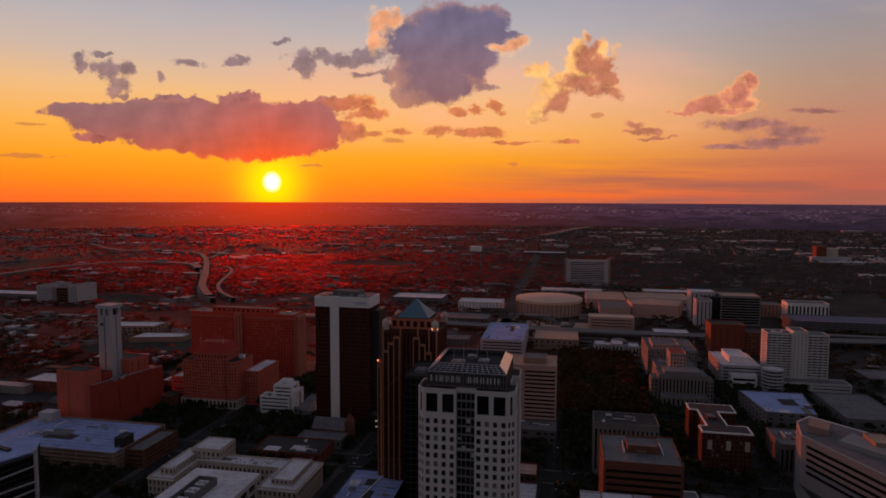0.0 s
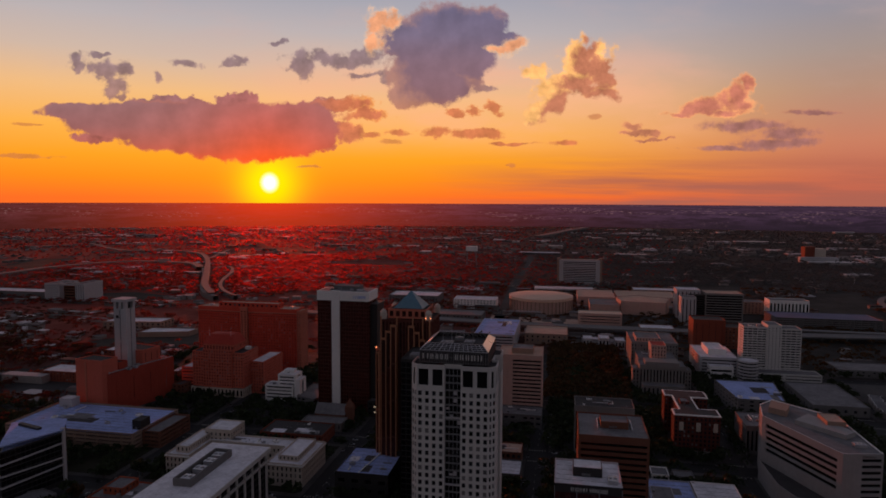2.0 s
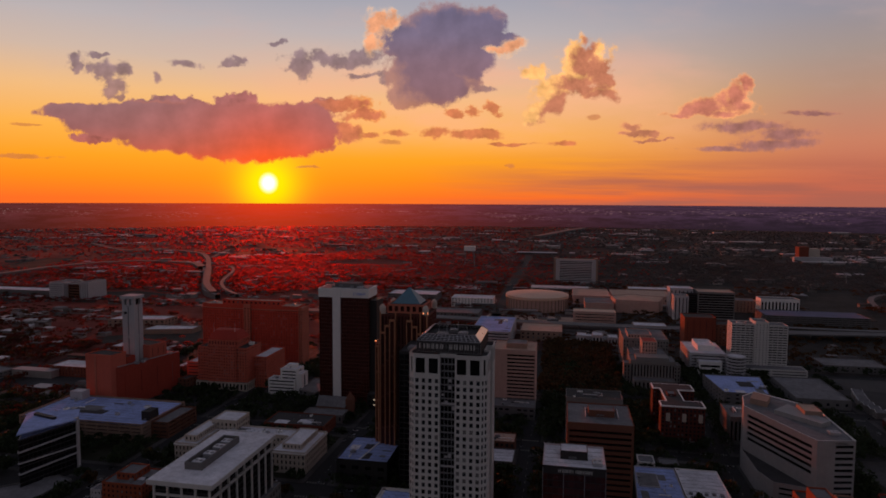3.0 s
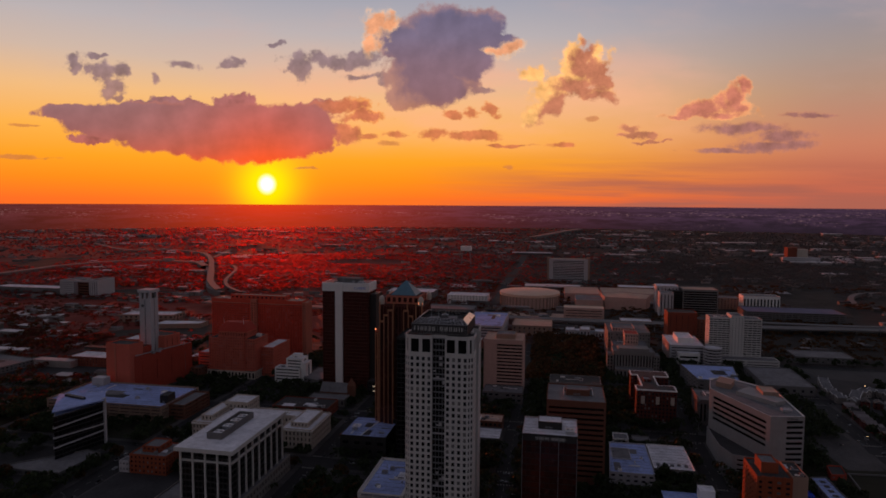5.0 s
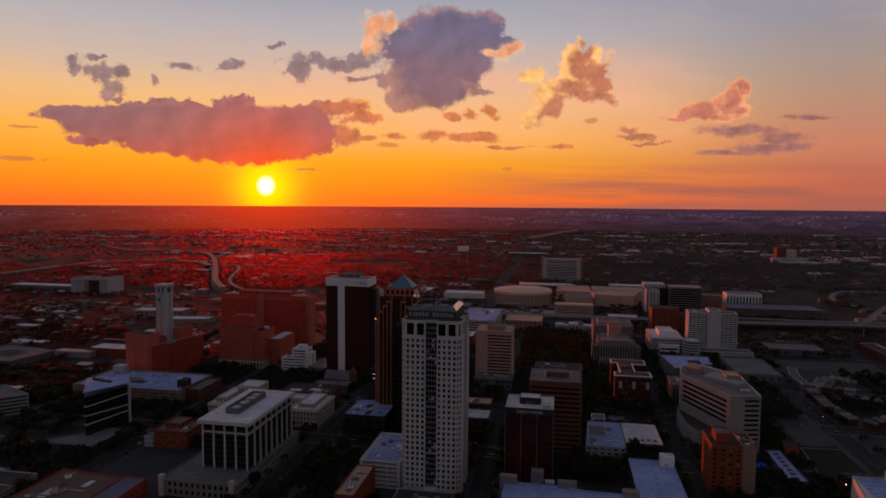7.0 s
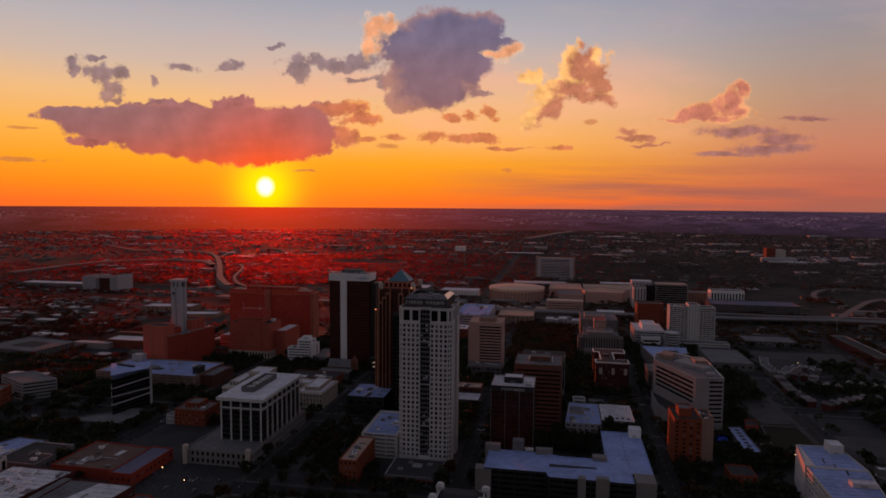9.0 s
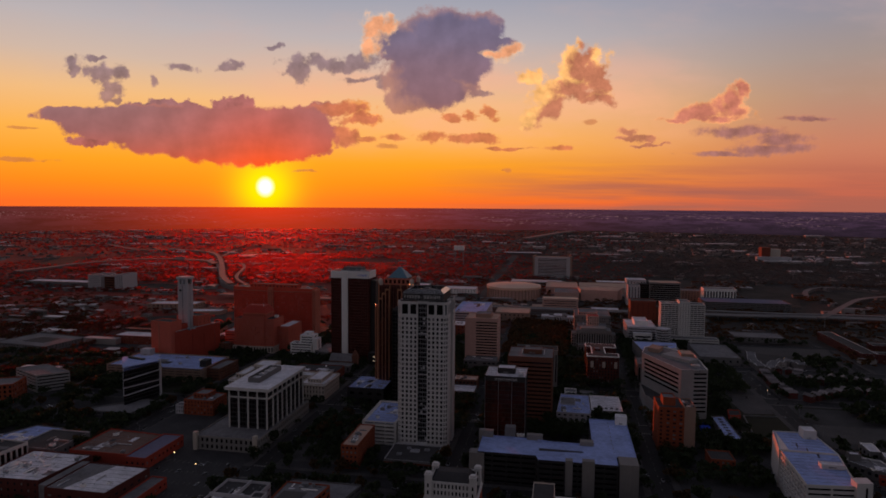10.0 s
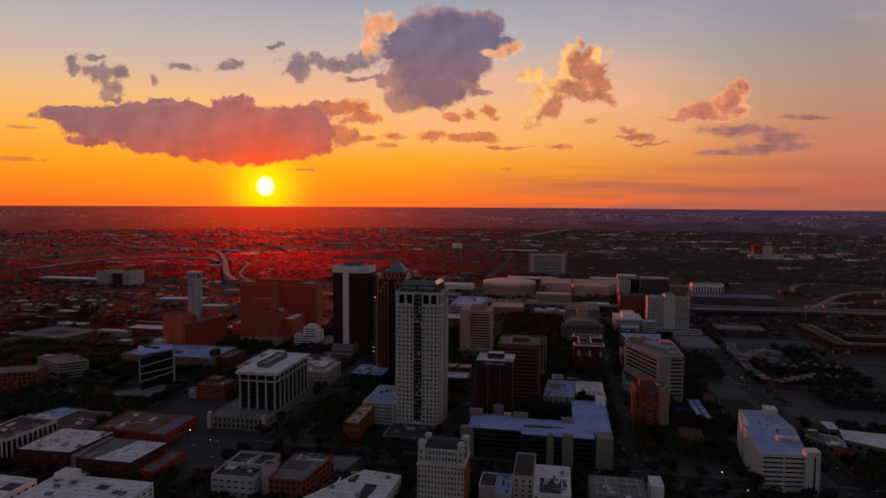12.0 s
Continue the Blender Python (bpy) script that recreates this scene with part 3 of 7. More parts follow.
def glaze(root, panes, glass, single):
    """Panes as parts of their own while there are fewer than 300 on the thing, the others joined."""
    rest = Mesh()
    for (x, y, z), turn, w, h in panes:
        done = COUNT.get(root.name, 0)
        if single and done < 290:
            COUNT[root.name] = done + 1
            w, h = round(w, 2) + 0.1, round(h, 2) + 0.1
            data = shared(("window", glass.name, w, h), Mesh().box(-w / 2, 0.02, -h / 2, w / 2, 0.14, h / 2), glass)
            piece("window", data, root, (x, y, z), turn)
        else:
            c, s = math.cos(turn), math.sin(turn)
            o = lambda u, d, k: (x + c * u - s * d, y + s * u + c * d, z + k)
            a, b = w / 2 + 0.05, h / 2 + 0.05
            rest.quad(o(-a, 0.02, -b), o(a, 0.02, -b), o(a, 0.02, b), o(-a, 0.02, b))
    if rest.f:
        part("window_panes", rest, glass, root, kind="stuff")


def volume(root, poly, z0, z1, wall_mat, roof_mat, how=None, glass=GLASS, single=False, parapet=0.9, coping=None, plain=()):
    """A storeyed volume: wall with openings, windows, roof deck and parapet. how: for all faces, or by face number."""
    wall, panes, k = Mesh(), [], len(poly)
    order = sorted(range(k), key=lambda i: (poly[(i + 1) % k][0] - poly[i][0]) <= 0)
    for i in order:
        one = how.get(i, how.get("all")) if isinstance(how, dict) else how
        face(wall, panes, poly[i], poly[(i + 1) % k], z0, z1, None if i in plain else one)
    part("wall", wall, wall_mat, root)
    inner = inset(poly, 0.4)
    part("roof", Mesh().prism(inner, z1 - parapet - 0.3, z1 - parapet), roof_mat, root)
    rim = Mesh()
    for i in range(k):
        a, b, c, d = poly[i], poly[(i + 1) % k], inner[(i + 1) % k], inner[i]
        rim.quad((*a, z1), (*b, z1), (*c, z1), (*d, z1))
        rim.quad((*d, z1), (*c, z1), (*c, z1 - parapet), (*d, z1 - parapet))
    part("parapet", rim, coping or wall_mat, root)
    xs, ys = [p[0] for p in poly], [p[1] for p in poly]
    if k == 4 and max(ys) < 470 and (max(xs) - min(xs)) * (max(ys) - min(ys)) > 700 and roof_mat in (ROOF_PALE, ROOF_BLUE, ROOF_BROWN):
        seams, a, b, c, d = Mesh(), *inset(poly, 1.0)
        n = max(3, round((max(ys) - min(ys)) / 6))
        zs = z1 - parapet
        for i in range(1, n):
            t = i / n
            seams.beam((a[0] + (d[0] - a[0]) * t, a[1] + (d[1] - a[1]) * t, zs + 0.03), (b[0] + (c[0] - b[0]) * t, b[1] + (c[1] - b[1]) * t, zs + 0.03), 0.22, 0.08)
        part("roof_seams", seams, ROOF_GREY, root, kind="stuff")
    glaze(root, panes, glass, single)
    return z1 - parapet


def unit(root, x, y, z, w, d, h, mat=None, fans=True):
    """Air-handling box on a curb, with its fans."""
    mat = mat or METAL
    m = Mesh().box(x - w / 2 + 0.15, y - d / 2 + 0.15, z, x + w / 2 - 0.15, y + d / 2 - 0.15, z + 0.25)
    m.box(x - w / 2, y - d / 2, z + 0.25, x + w / 2, y + d / 2, z + h)
    box = part("rooftop_unit", m, mat, root)
    if fans:
        k = max(1, min(3, int(w / 2.2)))
        for i in range(k):
            part("fan", Mesh().drum(x - w / 2 + (i + 0.5) * w / k, y, z + h, z + h + 0.3, min(w / k, d) * 0.36, k=10), STEEL, box)
    return box


def clutter(root, x0, y0, x1, y1, z, n, seed, size=3.0):
    """Several units, ducts and vents scattered over a roof."""
    r = random.Random(seed)
    for _ in range(n):
        w, d, h = r.uniform(0.6, 1.5) * size, r.uniform(0.5, 1.1) * size, r.uniform(1.0, 2.2)
        x, y = r.uniform(x0 + w, x1 - w), r.uniform(y0 + d, y1 - d)
        unit(root, x, y, z, w, d, h, r.choice((METAL, STEEL, WHITE)))
    vents = Mesh()
    for _ in range(n * 2):
        x, y = r.uniform(x0 + 1, x1 - 1), r.uniform(y0 + 1, y1 - 1)
        vents.drum(x, y, z, z + r.uniform(0.5, 1.1), 0.3, k=8)
    part("roof_vents", vents, STEEL, root, kind="stuff")
    if n > 1:
        for _ in range(1 + n // 2):
            x, y = r.uniform(x0 + 1, x1 - 6), r.uniform(y0 + 1, y1 - 5)
            a, b = (min(x1 - 1, x + r.uniform(5, 16)), y) if r.random() < 0.5 else (x, min(y1 - 1, y + r.uniform(5, 14)))
            part("duct", Mesh().beam((x, y, z + 0.5), (a, b, z + 0.5), 0.7, 0.6), r.choice((METAL, WHITE, STEEL)), root)
    for _ in range(3):
        w, d = r.uniform(0.08, 0.3) * (x1 - x0), r.uniform(0.1, 0.35) * (y1 - y0)
        x, y = r.uniform(x0, x1 - w), r.uniform(y0, y1 - d)
        part("roof_patch", Mesh().box(x, y, z, x + w, y + d, z + 0.03 + 0.01 * r.random()), r.choice((ROOF_GREY, ROOF_DARK, ROOF_PALE)), root)


def penthouse(root, x0, y0, x1, y1, z0, z1, mat, roof_mat=None):
    """Plant room on a roof, with a recessed deck and a louvre."""
    volume(root, rect(x0, y0, x1, y1), z0, z1, mat, roof_mat or ROOF_GREY, None, parapet=0.4)
    lou = Mesh()
    for i in range(4):
        z = z0 + 0.6 + i * 0.35
        if z < z1 - 0.6:
            lou.box(x0 + (x1 - x0) * 0.3, y0 - 0.12, z, x0 + (x1 - x0) * 0.6, y0 - 0.003, z + 0.18)
    if lou.f:
        part("louvre", lou, STEEL, root)


def place(poly):
    return (sum(p[0] for p in poly) / len(poly), sum(p[1] for p in poly) / len(poly), 0)


def building(label, poly, h, wall_mat, roof_mat, how=None, glass=GLASS, single=False, parapet=0.9, coping=None, name="building", units=0, seed=1, plain=(), category="building", group=""):
    root = thing(name, label, category, place(poly), group)
    z = volume(root, poly, 0, h, wall_mat, roof_mat, how, glass, single, parapet, coping, plain)
    if units:
        xs, ys = [p[0] for p in poly], [p[1] for p in poly]
        clutter(root, min(xs) + 2, min(ys) + 2, max(xs) - 2, max(ys) - 2, z, units, seed)
    return root


def letters(root, x0, x1, y, z, h, widths, gap, mat=None):
    """Pairs of plain raised bars in place of a company's name."""
    total = sum(abs(w) for w in widths) + gap * (len(widths) - 1)
    s, x = (x1 - x0) / total, x0
    for w in widths:
        if w > 0:
            t = min(0.30 * w * s, h * 0.2)
            part("sign_bar", Mesh().box(x, y - 0.25, z, x + t, y - 0.01, z + h), mat or LETTER, root)
            part("sign_bar", Mesh().box(x + w * s - t, y - 0.25, z, x + w * s, y - 0.01, z + h), mat or LETTER, root)
        x += (abs(w) + gap) * s


# ---- the land ----
def land(x, y):
    t = max(0.0, min(1.0, (math.hypot(x - 40, y + 150) - 1500) / 1600))
    return 8.0 * t * t * (3 - 2 * t)


def make_land():
    rings = [0, 300, 700, 1100] + [1500 + 50 * i for i in range(10)] + [2000 + 150 * i for i in range(19)] + [4750, 4800]
    k = 180
    v = [(40.0, -150.0, -0.12)]
    for r in rings[1:]:
        for i in range(k):
            a = 2 * math.pi * i / k
            x, y = 40 + r * math.cos(a), -150 + r * math.sin(a)
            bumps = 0.0 if r < 1500 else 4.0 * noise.noise((x / 420, y / 420, 0)) * min(1, (r - 1500) / 500)
            v.append((x, y, land(x, y) - 0.12 + bumps))
    f = [(0, 1 + i, 1 + (i + 1) % k) for i in range(k)]
    for j in range(len(rings) - 2):
        a, b = 1 + j * k, 1 + (j + 1) * k
        f += [(a + i, b + i, b + (i + 1) % k, a + (i + 1) % k) for i in range(k)]
    me = bpy.data.meshes.new("ground")
    me.from_pydata(v, [], f)
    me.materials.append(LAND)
    for p in me.polygons:
        p.use_smooth = True
    tagged(new("ground", me), "dark wooded plain reaching out to the horizon", "ground", kind="structure")


make_land()


def strip(name, label, points, width, mat, lift=0.06, kind="structure", category="road", thick=0.0, z=None):
    """A road along points on the land, smoothed; thick and z give a deck on a viaduct."""
    pts = [Vector(p) for p in points]
    line = []
    for i in range(len(pts) - 1):
        a, b, c, d = pts[max(0, i - 1)], pts[i], pts[i + 1], pts[min(len(pts) - 1, i + 2)]
        steps = max(2, int((c - b).length / 25))
        for j in range(steps):
            t = j / steps
            line.append(0.5 * (2 * b + (c - a) * t + (2 * a - 5 * b + 4 * c - d) * t * t + (3 * b - a - 3 * c + d) * t ** 3))
    line.append(pts[-1])
    m, prev = Mesh(), None
    for i, p in enumerate(line):
        d = (line[min(i + 1, len(line) - 1)] - line[max(i - 1, 0)]).normalized()
        n = Vector((-d.y, d.x)) * width / 2
        if abs(p.x) > 640 or p.y > 800:
            for k in range(-2, 3):
                for j in range(3):
                    q = p + n * (k * 0.5) + d * (j * 9)
                    ROAD_CELLS.add((int(q.x // 14), int(q.y // 14)))
        h = (z if z is not None else land(p.x, p.y) + lift)
        cur = ((p.x + n.x, p.y + n.y, h), (p.x - n.x, p.y - n.y, h))
        if prev:
            m.quad(prev[0], prev[1], cur[1], cur[0])
            if thick:
                lo = lambda q: (q[0], q[1], q[2] - thick)
                m.quad(lo(prev[1]), prev[1], prev[0], lo(prev[0])) if i == 1 else None
                m.quad(prev[1], lo(prev[1]), lo(cur[1]), cur[1])
                m.quad(lo(prev[0]), prev[0], cur[0], lo(cur[0]))
                m.quad(lo(prev[0]), lo(cur[0]), lo(cur[1]), lo(prev[1]))
        prev = cur
    me = m.data(name)
    me.materials.append(mat)
    return tagged(new(name, me), label, category, kind=kind)


# streets of the grid, kerbed blocks between them
NS = (-594, -447, -300, -153, -5, 146, 294, 441, 588)
EW = (-250, -102, 45, 190, 345, 458, 592, 740)
for x in NS:
    strip("road", "dark worn asphalt city street", [(x, -300), (x, 300), (x, 800)], 17, ASPHALT, 0.02)
for y in EW:
    strip("road", "dark worn asphalt city street", [(-640, y), (0, y), (640, y)], 17, ASPHALT, 0.024)
for i in range(len(NS) - 1):
    for j in range(len(EW) - 1):
        x0, x1, y0, y1 = NS[i] + 8.5, NS[i + 1] - 8.5, EW[j] + 8.5, EW[j + 1] - 8.5
        m = Mesh().prism(rect(x0, y0, x1, y1), -0.2, 0.15)
        me = m.data("pavement")
        me.materials.append(PAVING)
        tagged(new("pavement", me), "stained concrete pavement with a raised kerb", "pavement", kind="structure")
        inner = Mesh().prism(rect(x0 + 5, y0 + 5, x1 - 5, y1 - 5), 0.1, 0.16)
        me = inner.data("yard")
        me.materials.append((LOT, LOT, GRASS)[(i * 3 + j * 5) % 3])
        tagged(new("yard", me), "worn open yard inside a city block", "yard", kind="structure")
marks = Mesh()
for x in NS:
    for k in range(-20, 70):
        y = k * 12.0
        if all(abs(y + 2 - e) > 14 for e in EW):
            marks.box(x - 0.12, y, 0.0, x + 0.12, y + 4, 0.032)
for y in EW:
    for k in range(-50, 50):
        x = k * 12.0
        if all(abs(x + 2 - e) > 14 for e in NS):
            marks.box(x, y - 0.12, 0.0, x + 4, y + 0.12, 0.036)
for x in NS:
    for y in EW:
        for s in (-1, 1):
            for k in range(7):
                marks.box(x - 7 + k * 2.1, y + s * 11 - 1.2, 0.0, x - 6.2 + k * 2.1, y + s * 11 + 1.2, 0.036)
me = marks.data("lane_marking")
me.materials.append(MARKING)
tagged(new("lane_marking", me), "worn pale lane dashes and crossing bars", "marking", kind="structure")


# ---- the tall towers ----
def white_tower():
    root = thing("office_tower", "tall white precast tower with punched windows and dark crown", "tower", (-39, 276.5, 0))
    poly = [(-57, 256), (-43, 256), (-43, 259), (-35, 259), (-35, 256), (-21, 256), (-18, 259), (-18, 271), (-21, 271), (-21, 282), (-18, 282), (-18, 294),
            (-21, 297), (-35, 297), (-35, 294), (-43, 294), (-43, 297), (-57, 297), (-60, 294), (-60, 282), (-57, 282), (-57, 271), (-60, 271), (-60, 259)]
    recess = (2, 8, 14, 20)
    cheeks = tuple(i for i in range(24) if i in (1, 3, 7, 9, 13, 15, 19, 21))
    how = {"all": win(3.5, 3.73, 0.52, 0.62, 5.5, 0.6, 0.45)}
    for i in (5, 11, 17, 23):
        how[i] = win(2.1, 3.73, 0.6, 0.62, 5.5, 0.6, 0.45)
    for i in recess + cheeks:
        how[i] = None
    volume(root, poly, 0, 112, PRECAST, ROOF_GREY, how, GLASS, True)
    big = {"all": win(6.6, 10, 0.72, 0.80, 0.4, 1.4, 0.6)}
    for i in (5, 11, 17, 23):
        big[i] = win(4.0, 10, 0.35, 0.8, 0.4, 1.4, 0.6)
    for i in recess + cheeks:
        big[i] = None
    volume(root, poly, 112, 124, PRECAST, ROOF_DARK, big, BLACK_GLASS, True, parapet=1.0)
    # glazed slots between the wings
    slot, panes = Mesh(), []
    for p, q in (((-43, 258.5), (-35, 258.5)), ((-20.5, 271), (-20.5, 282)), ((-35, 294.5), (-43, 294.5)), ((-57.5, 282), (-57.5, 271))):
        face(slot, panes, p, q, 4, 122, win(2.2, 3.73, 0.86, 0.78, 0, 0, 0.2))
    part("glazed_slot", slot, STEEL, root, "dark glazed slot between the wings")
    glaze(root, panes, BLACK_GLASS, False)
    r = random.Random(4)
    blinds = Mesh()
    for k in range(16):
        z = 8 + 3.73 * r.randrange(29)
        x = -42.6 + 1.9 * r.randrange(4)
        blinds.box(x, 258.60, z, x + 1.8, 258.66, z + r.choice((1.2, 2.4)))
    part("window_blinds", blinds, PALE_GREY, root, "pale blinds behind the slot glass")
    for z in (30, 63, 97):
        part("slot_ledge", Mesh().box(-43, 257.6, z, -35, 259.2, z + 0.7), PALE_GREY, root)
    base = Mesh().prism(rect(-43.5, 251, -34.5, 258.8), 0, 6.5).prism(rect(-44, 250.4, -34, 251.4), 5.6, 6.8)
    part("entrance_canopy", base, PRECAST, root)
    # crown
    lo, hi = rect(-56, 259, -22, 294), rect(-52.6, 263.5, -25.4, 291)
    part("sign_band", Mesh().prism(lo, 124.0, 130.5), DARK, root, "dark steel sign band")
    floor_ = Mesh().prism(inset(lo, 1.0), 130.5, 130.7)
    part("crown_deck", floor_, ROOF_DARK, root)
    for i in range(4):
        a, b, c, d = lo[i], lo[(i + 1) % 4], hi[(i + 1) % 4], hi[i]
        pane = Mesh().quad((*a, 130.5), (*b, 130.5), (*c, 133.1), (*d, 133.1))
        bars = Mesh()
        n = 14
        for k in range(n + 1):
            t = k / n
            bars.beam((a[0] + (b[0] - a[0]) * t, a[1] + (b[1] - a[1]) * t, 130.6), (d[0] + (c[0] - d[0]) * t, d[1] + (c[1] - d[1]) * t, 133.2), 0.28, 0.28)
        for k in range(5):
            t = k / 4
            bars.beam((a[0] + (d[0] - a[0]) * t, a[1] + (d[1] - a[1]) * t, 130.6 + 2.6 * t), (b[0] + (c[0] - b[0]) * t, b[1] + (c[1] - b[1]) * t, 130.6 + 2.6 * t), 0.28, 0.28)
        part("crown_panel", pane, BLACK_GLASS if i != 1 else SALMON, root, "salmon metal slope" if i == 1 else "dark sloping glass lattice panel")
        if i != 1:
            part("crown_lattice", bars, METAL, root)
    band = Mesh()
    for k in range(29):
        x = -56 + 34 * k / 28
        band.box(x - 0.1, 258.85, 124.2, x + 0.1, 259.0, 130.4)
    for k in range(3):
        band.box(-56, 258.85, 124.4 + k * 2.9, -22, 258.99, 124.6 + k * 2.9)
    part("band_lattice", band, STEEL, root)
    for x, y, w, d, h in ((-45, 274, 6, 5, 1.2), (-34, 278, 5, 6, 1.0), (-40, 283, 4, 4, 1.6)):
        unit(root, x, y, 130.7, w, d, h, STEEL)
    for x, y in ((-44, 282), (-38, 285), (-33, 284), (-48, 279)):
        part("aerial", Mesh().drum(x, y, 130.7, 136.5, 0.12, 0.06, 6), METAL, root)
    letters(root, -54.5, -25.0, 258.8, 126.3, 2.6, (1.2, 0.6, 0.5, 0.5, 0.6, -0.5, 0.6, 0.7, 0.7, 0.8, 0.9), 0.5)


def dark_red_tower():
    root = thing("office_tower", "dark red glass tower with white stripe and top band", "tower", (-192, 542, 0))
    body = rect(-218, 528, -167, 556)
    volume(root, body, 0, 108, BRONZE, ROOF_GREY, win(2.55, 3.6, 0.82, 0.80, 6, 0.5, 0.3), BRONZE_GLASS, False)
    part("top_band", Mesh().prism(rect(-218.4, 527.6, -166.6, 556.4), 108, 117), WHITE, root, "white crowning band")
    part("roof_deck", Mesh().prism(rect(-217, 529, -168, 555), 117, 117.15), ROOF_GREY, root)
    part("stripe", Mesh().box(-203.5, 526.4, 0, -195.5, 528, 117.6), WHITE, root, "white full-height shaft")
    part("side_wing", Mesh().prism(rect(-167, 533, -160, 556), 0, 105), DARK, root)
    letters(root, -182, -170, 527.5, 110.6, 2.6, (1.6, -0.3, 1.1, 1.0, 1.2, 1.0), 0.2, ROOF_BLUE)
    clutter(root, -214, 531, -172, 553, 117.15, 6, 31, 5.0)
    penthouse(root, -205, 538, -180, 552, 117.15, 121, CONCRETE)


def stepped_tower():
    root = thing("office_tower", "bronze stone tower with stepped gables and a green pyramid roof", "tower", (-99, 413, 0))
    how = win(2.5, 22, 0.60, 0.95, 5, 1.5, 0.6)
    volume(root, rect(-116, 397, -80, 432), 0, 118, BRONZE, ROOF_DARK, how, BRONZE_GLASS, False)
    volume(root, rect(-121, 399, -116, 430), 0, 96, ROSE, ROOF_DARK, how, BRONZE_GLASS, False)
    for x0, x1, y, z in ((-116, -112, 395.2, 104), (-112, -108.2, 394.2, 109.5), (-108.2, -104.4, 393.4, 114), (-95, -91, 393.4, 114), (-91, -87.4, 394.2, 109.5), (-87.4, -83.6, 395.2, 104)):
        volume(root, rect(x0, y, x1, 397), 0, z, BRONZE, ROOF_DARK, win(4.0, 24, 0.7, 0.96, 5, 1.0, 0.4), BRONZE_GLASS, False)
        frame_ = Mesh().box(x0 - 0.35, y - 0.5, 4, x0 + 0.35, y, z + 0.6).box(x1 - 0.35, y - 0.5, 4, x1 + 0.35, y, z + 0.6).box(x0 + 0.35, y - 0.5, z - 1.0, x1 - 0.35, y, z + 0.6)
        part("bay_frame", frame_, BRONZE_TRIM, root, "pale bronze stone bay frame")
    for x0, x1, z in ((-121, -118.6, 93), (-118.6, -116, 96)):
        part("bay_frame", Mesh().box(x0, 398.2, 4, x0 + 0.6, 399, z).box(x1 - 0.6, 398.2, 4, x1, 399, z).box(x0 + 0.6, 398.2, z - 1.2, x1 - 0.6, 399, z), BRONZE_TRIM, root, "pale bronze stone bay frame")
    volume(root, rect(-80, 401, -76, 428), 0, 100, ROSE, ROOF_DARK, how, BRONZE_GLASS, False)
    volume(root, rect(-112, 401, -84, 428), 118, 125, ROSE, ROOF_DARK, win(4.6, 5.5, 0.6, 0.7, 0.5, 0.8, 0.4), BRONZE_GLASS, False)
    part("pyramid_roof", Mesh().prism(rect(-109, 404, -87, 425.5), 125, 136.5, rect(-98.3, 414.3, -97.7, 414.7)), COPPER, root, "green pyramid roof")
    for x, y in ((-115, 398.5), (-81.5, 398.5), (-81.5, 430.5), (-115, 430.5)):
        t = Mesh().drum(x, y, 118, 122.5, 2.4, k=12).drum(x, y, 122.5, 124.2, 2.6, 1.7, 12).drum(x, y, 124.2, 125.4, 1.7, 0.2, 12)
        part("turret", t, CREAM, root, "small domed corner turret")
    for x in (-116.3, -104.4, -92.7, -85.3, -80.3):
        part("pier", Mesh().box(x - 0.5, 396.2, 0, x + 0.5, 397.2, 120), BRONZE_TRIM, root)
    for x in (-83.0, -80.0):
        part("roof_lamp", Mesh().drum(x, 396.8, 119, 120.0, 0.55, k=8), RED_LAMP, root, "lit lamp at the roof edge")
    part("roof_lamp", Mesh().drum(-120.6, 398.6, 96, 96.9, 0.5, k=8), RED_LAMP, root, "lit lamp at the roof edge")


def black_box():
    root = building("black glass office block with pale plant on its roof", rect(-91, 356, -63, 391), 100, DARK, ROOF_DARK, win(3.4, 3.8, 0.9, 0.84, 4, 2, 0.2), BLACK_GLASS, name="office_block")
    unit(root, -72, 375, 99.1, 11, 9, 3, WHITE)
    unit(root, -71, 385, 99.1, 8, 5, 2, WHITE)
    unit(root, -84, 368, 99.1, 6, 8, 2, STEEL)


white_tower()
dark_red_tower()
stepped_tower()
black_box()


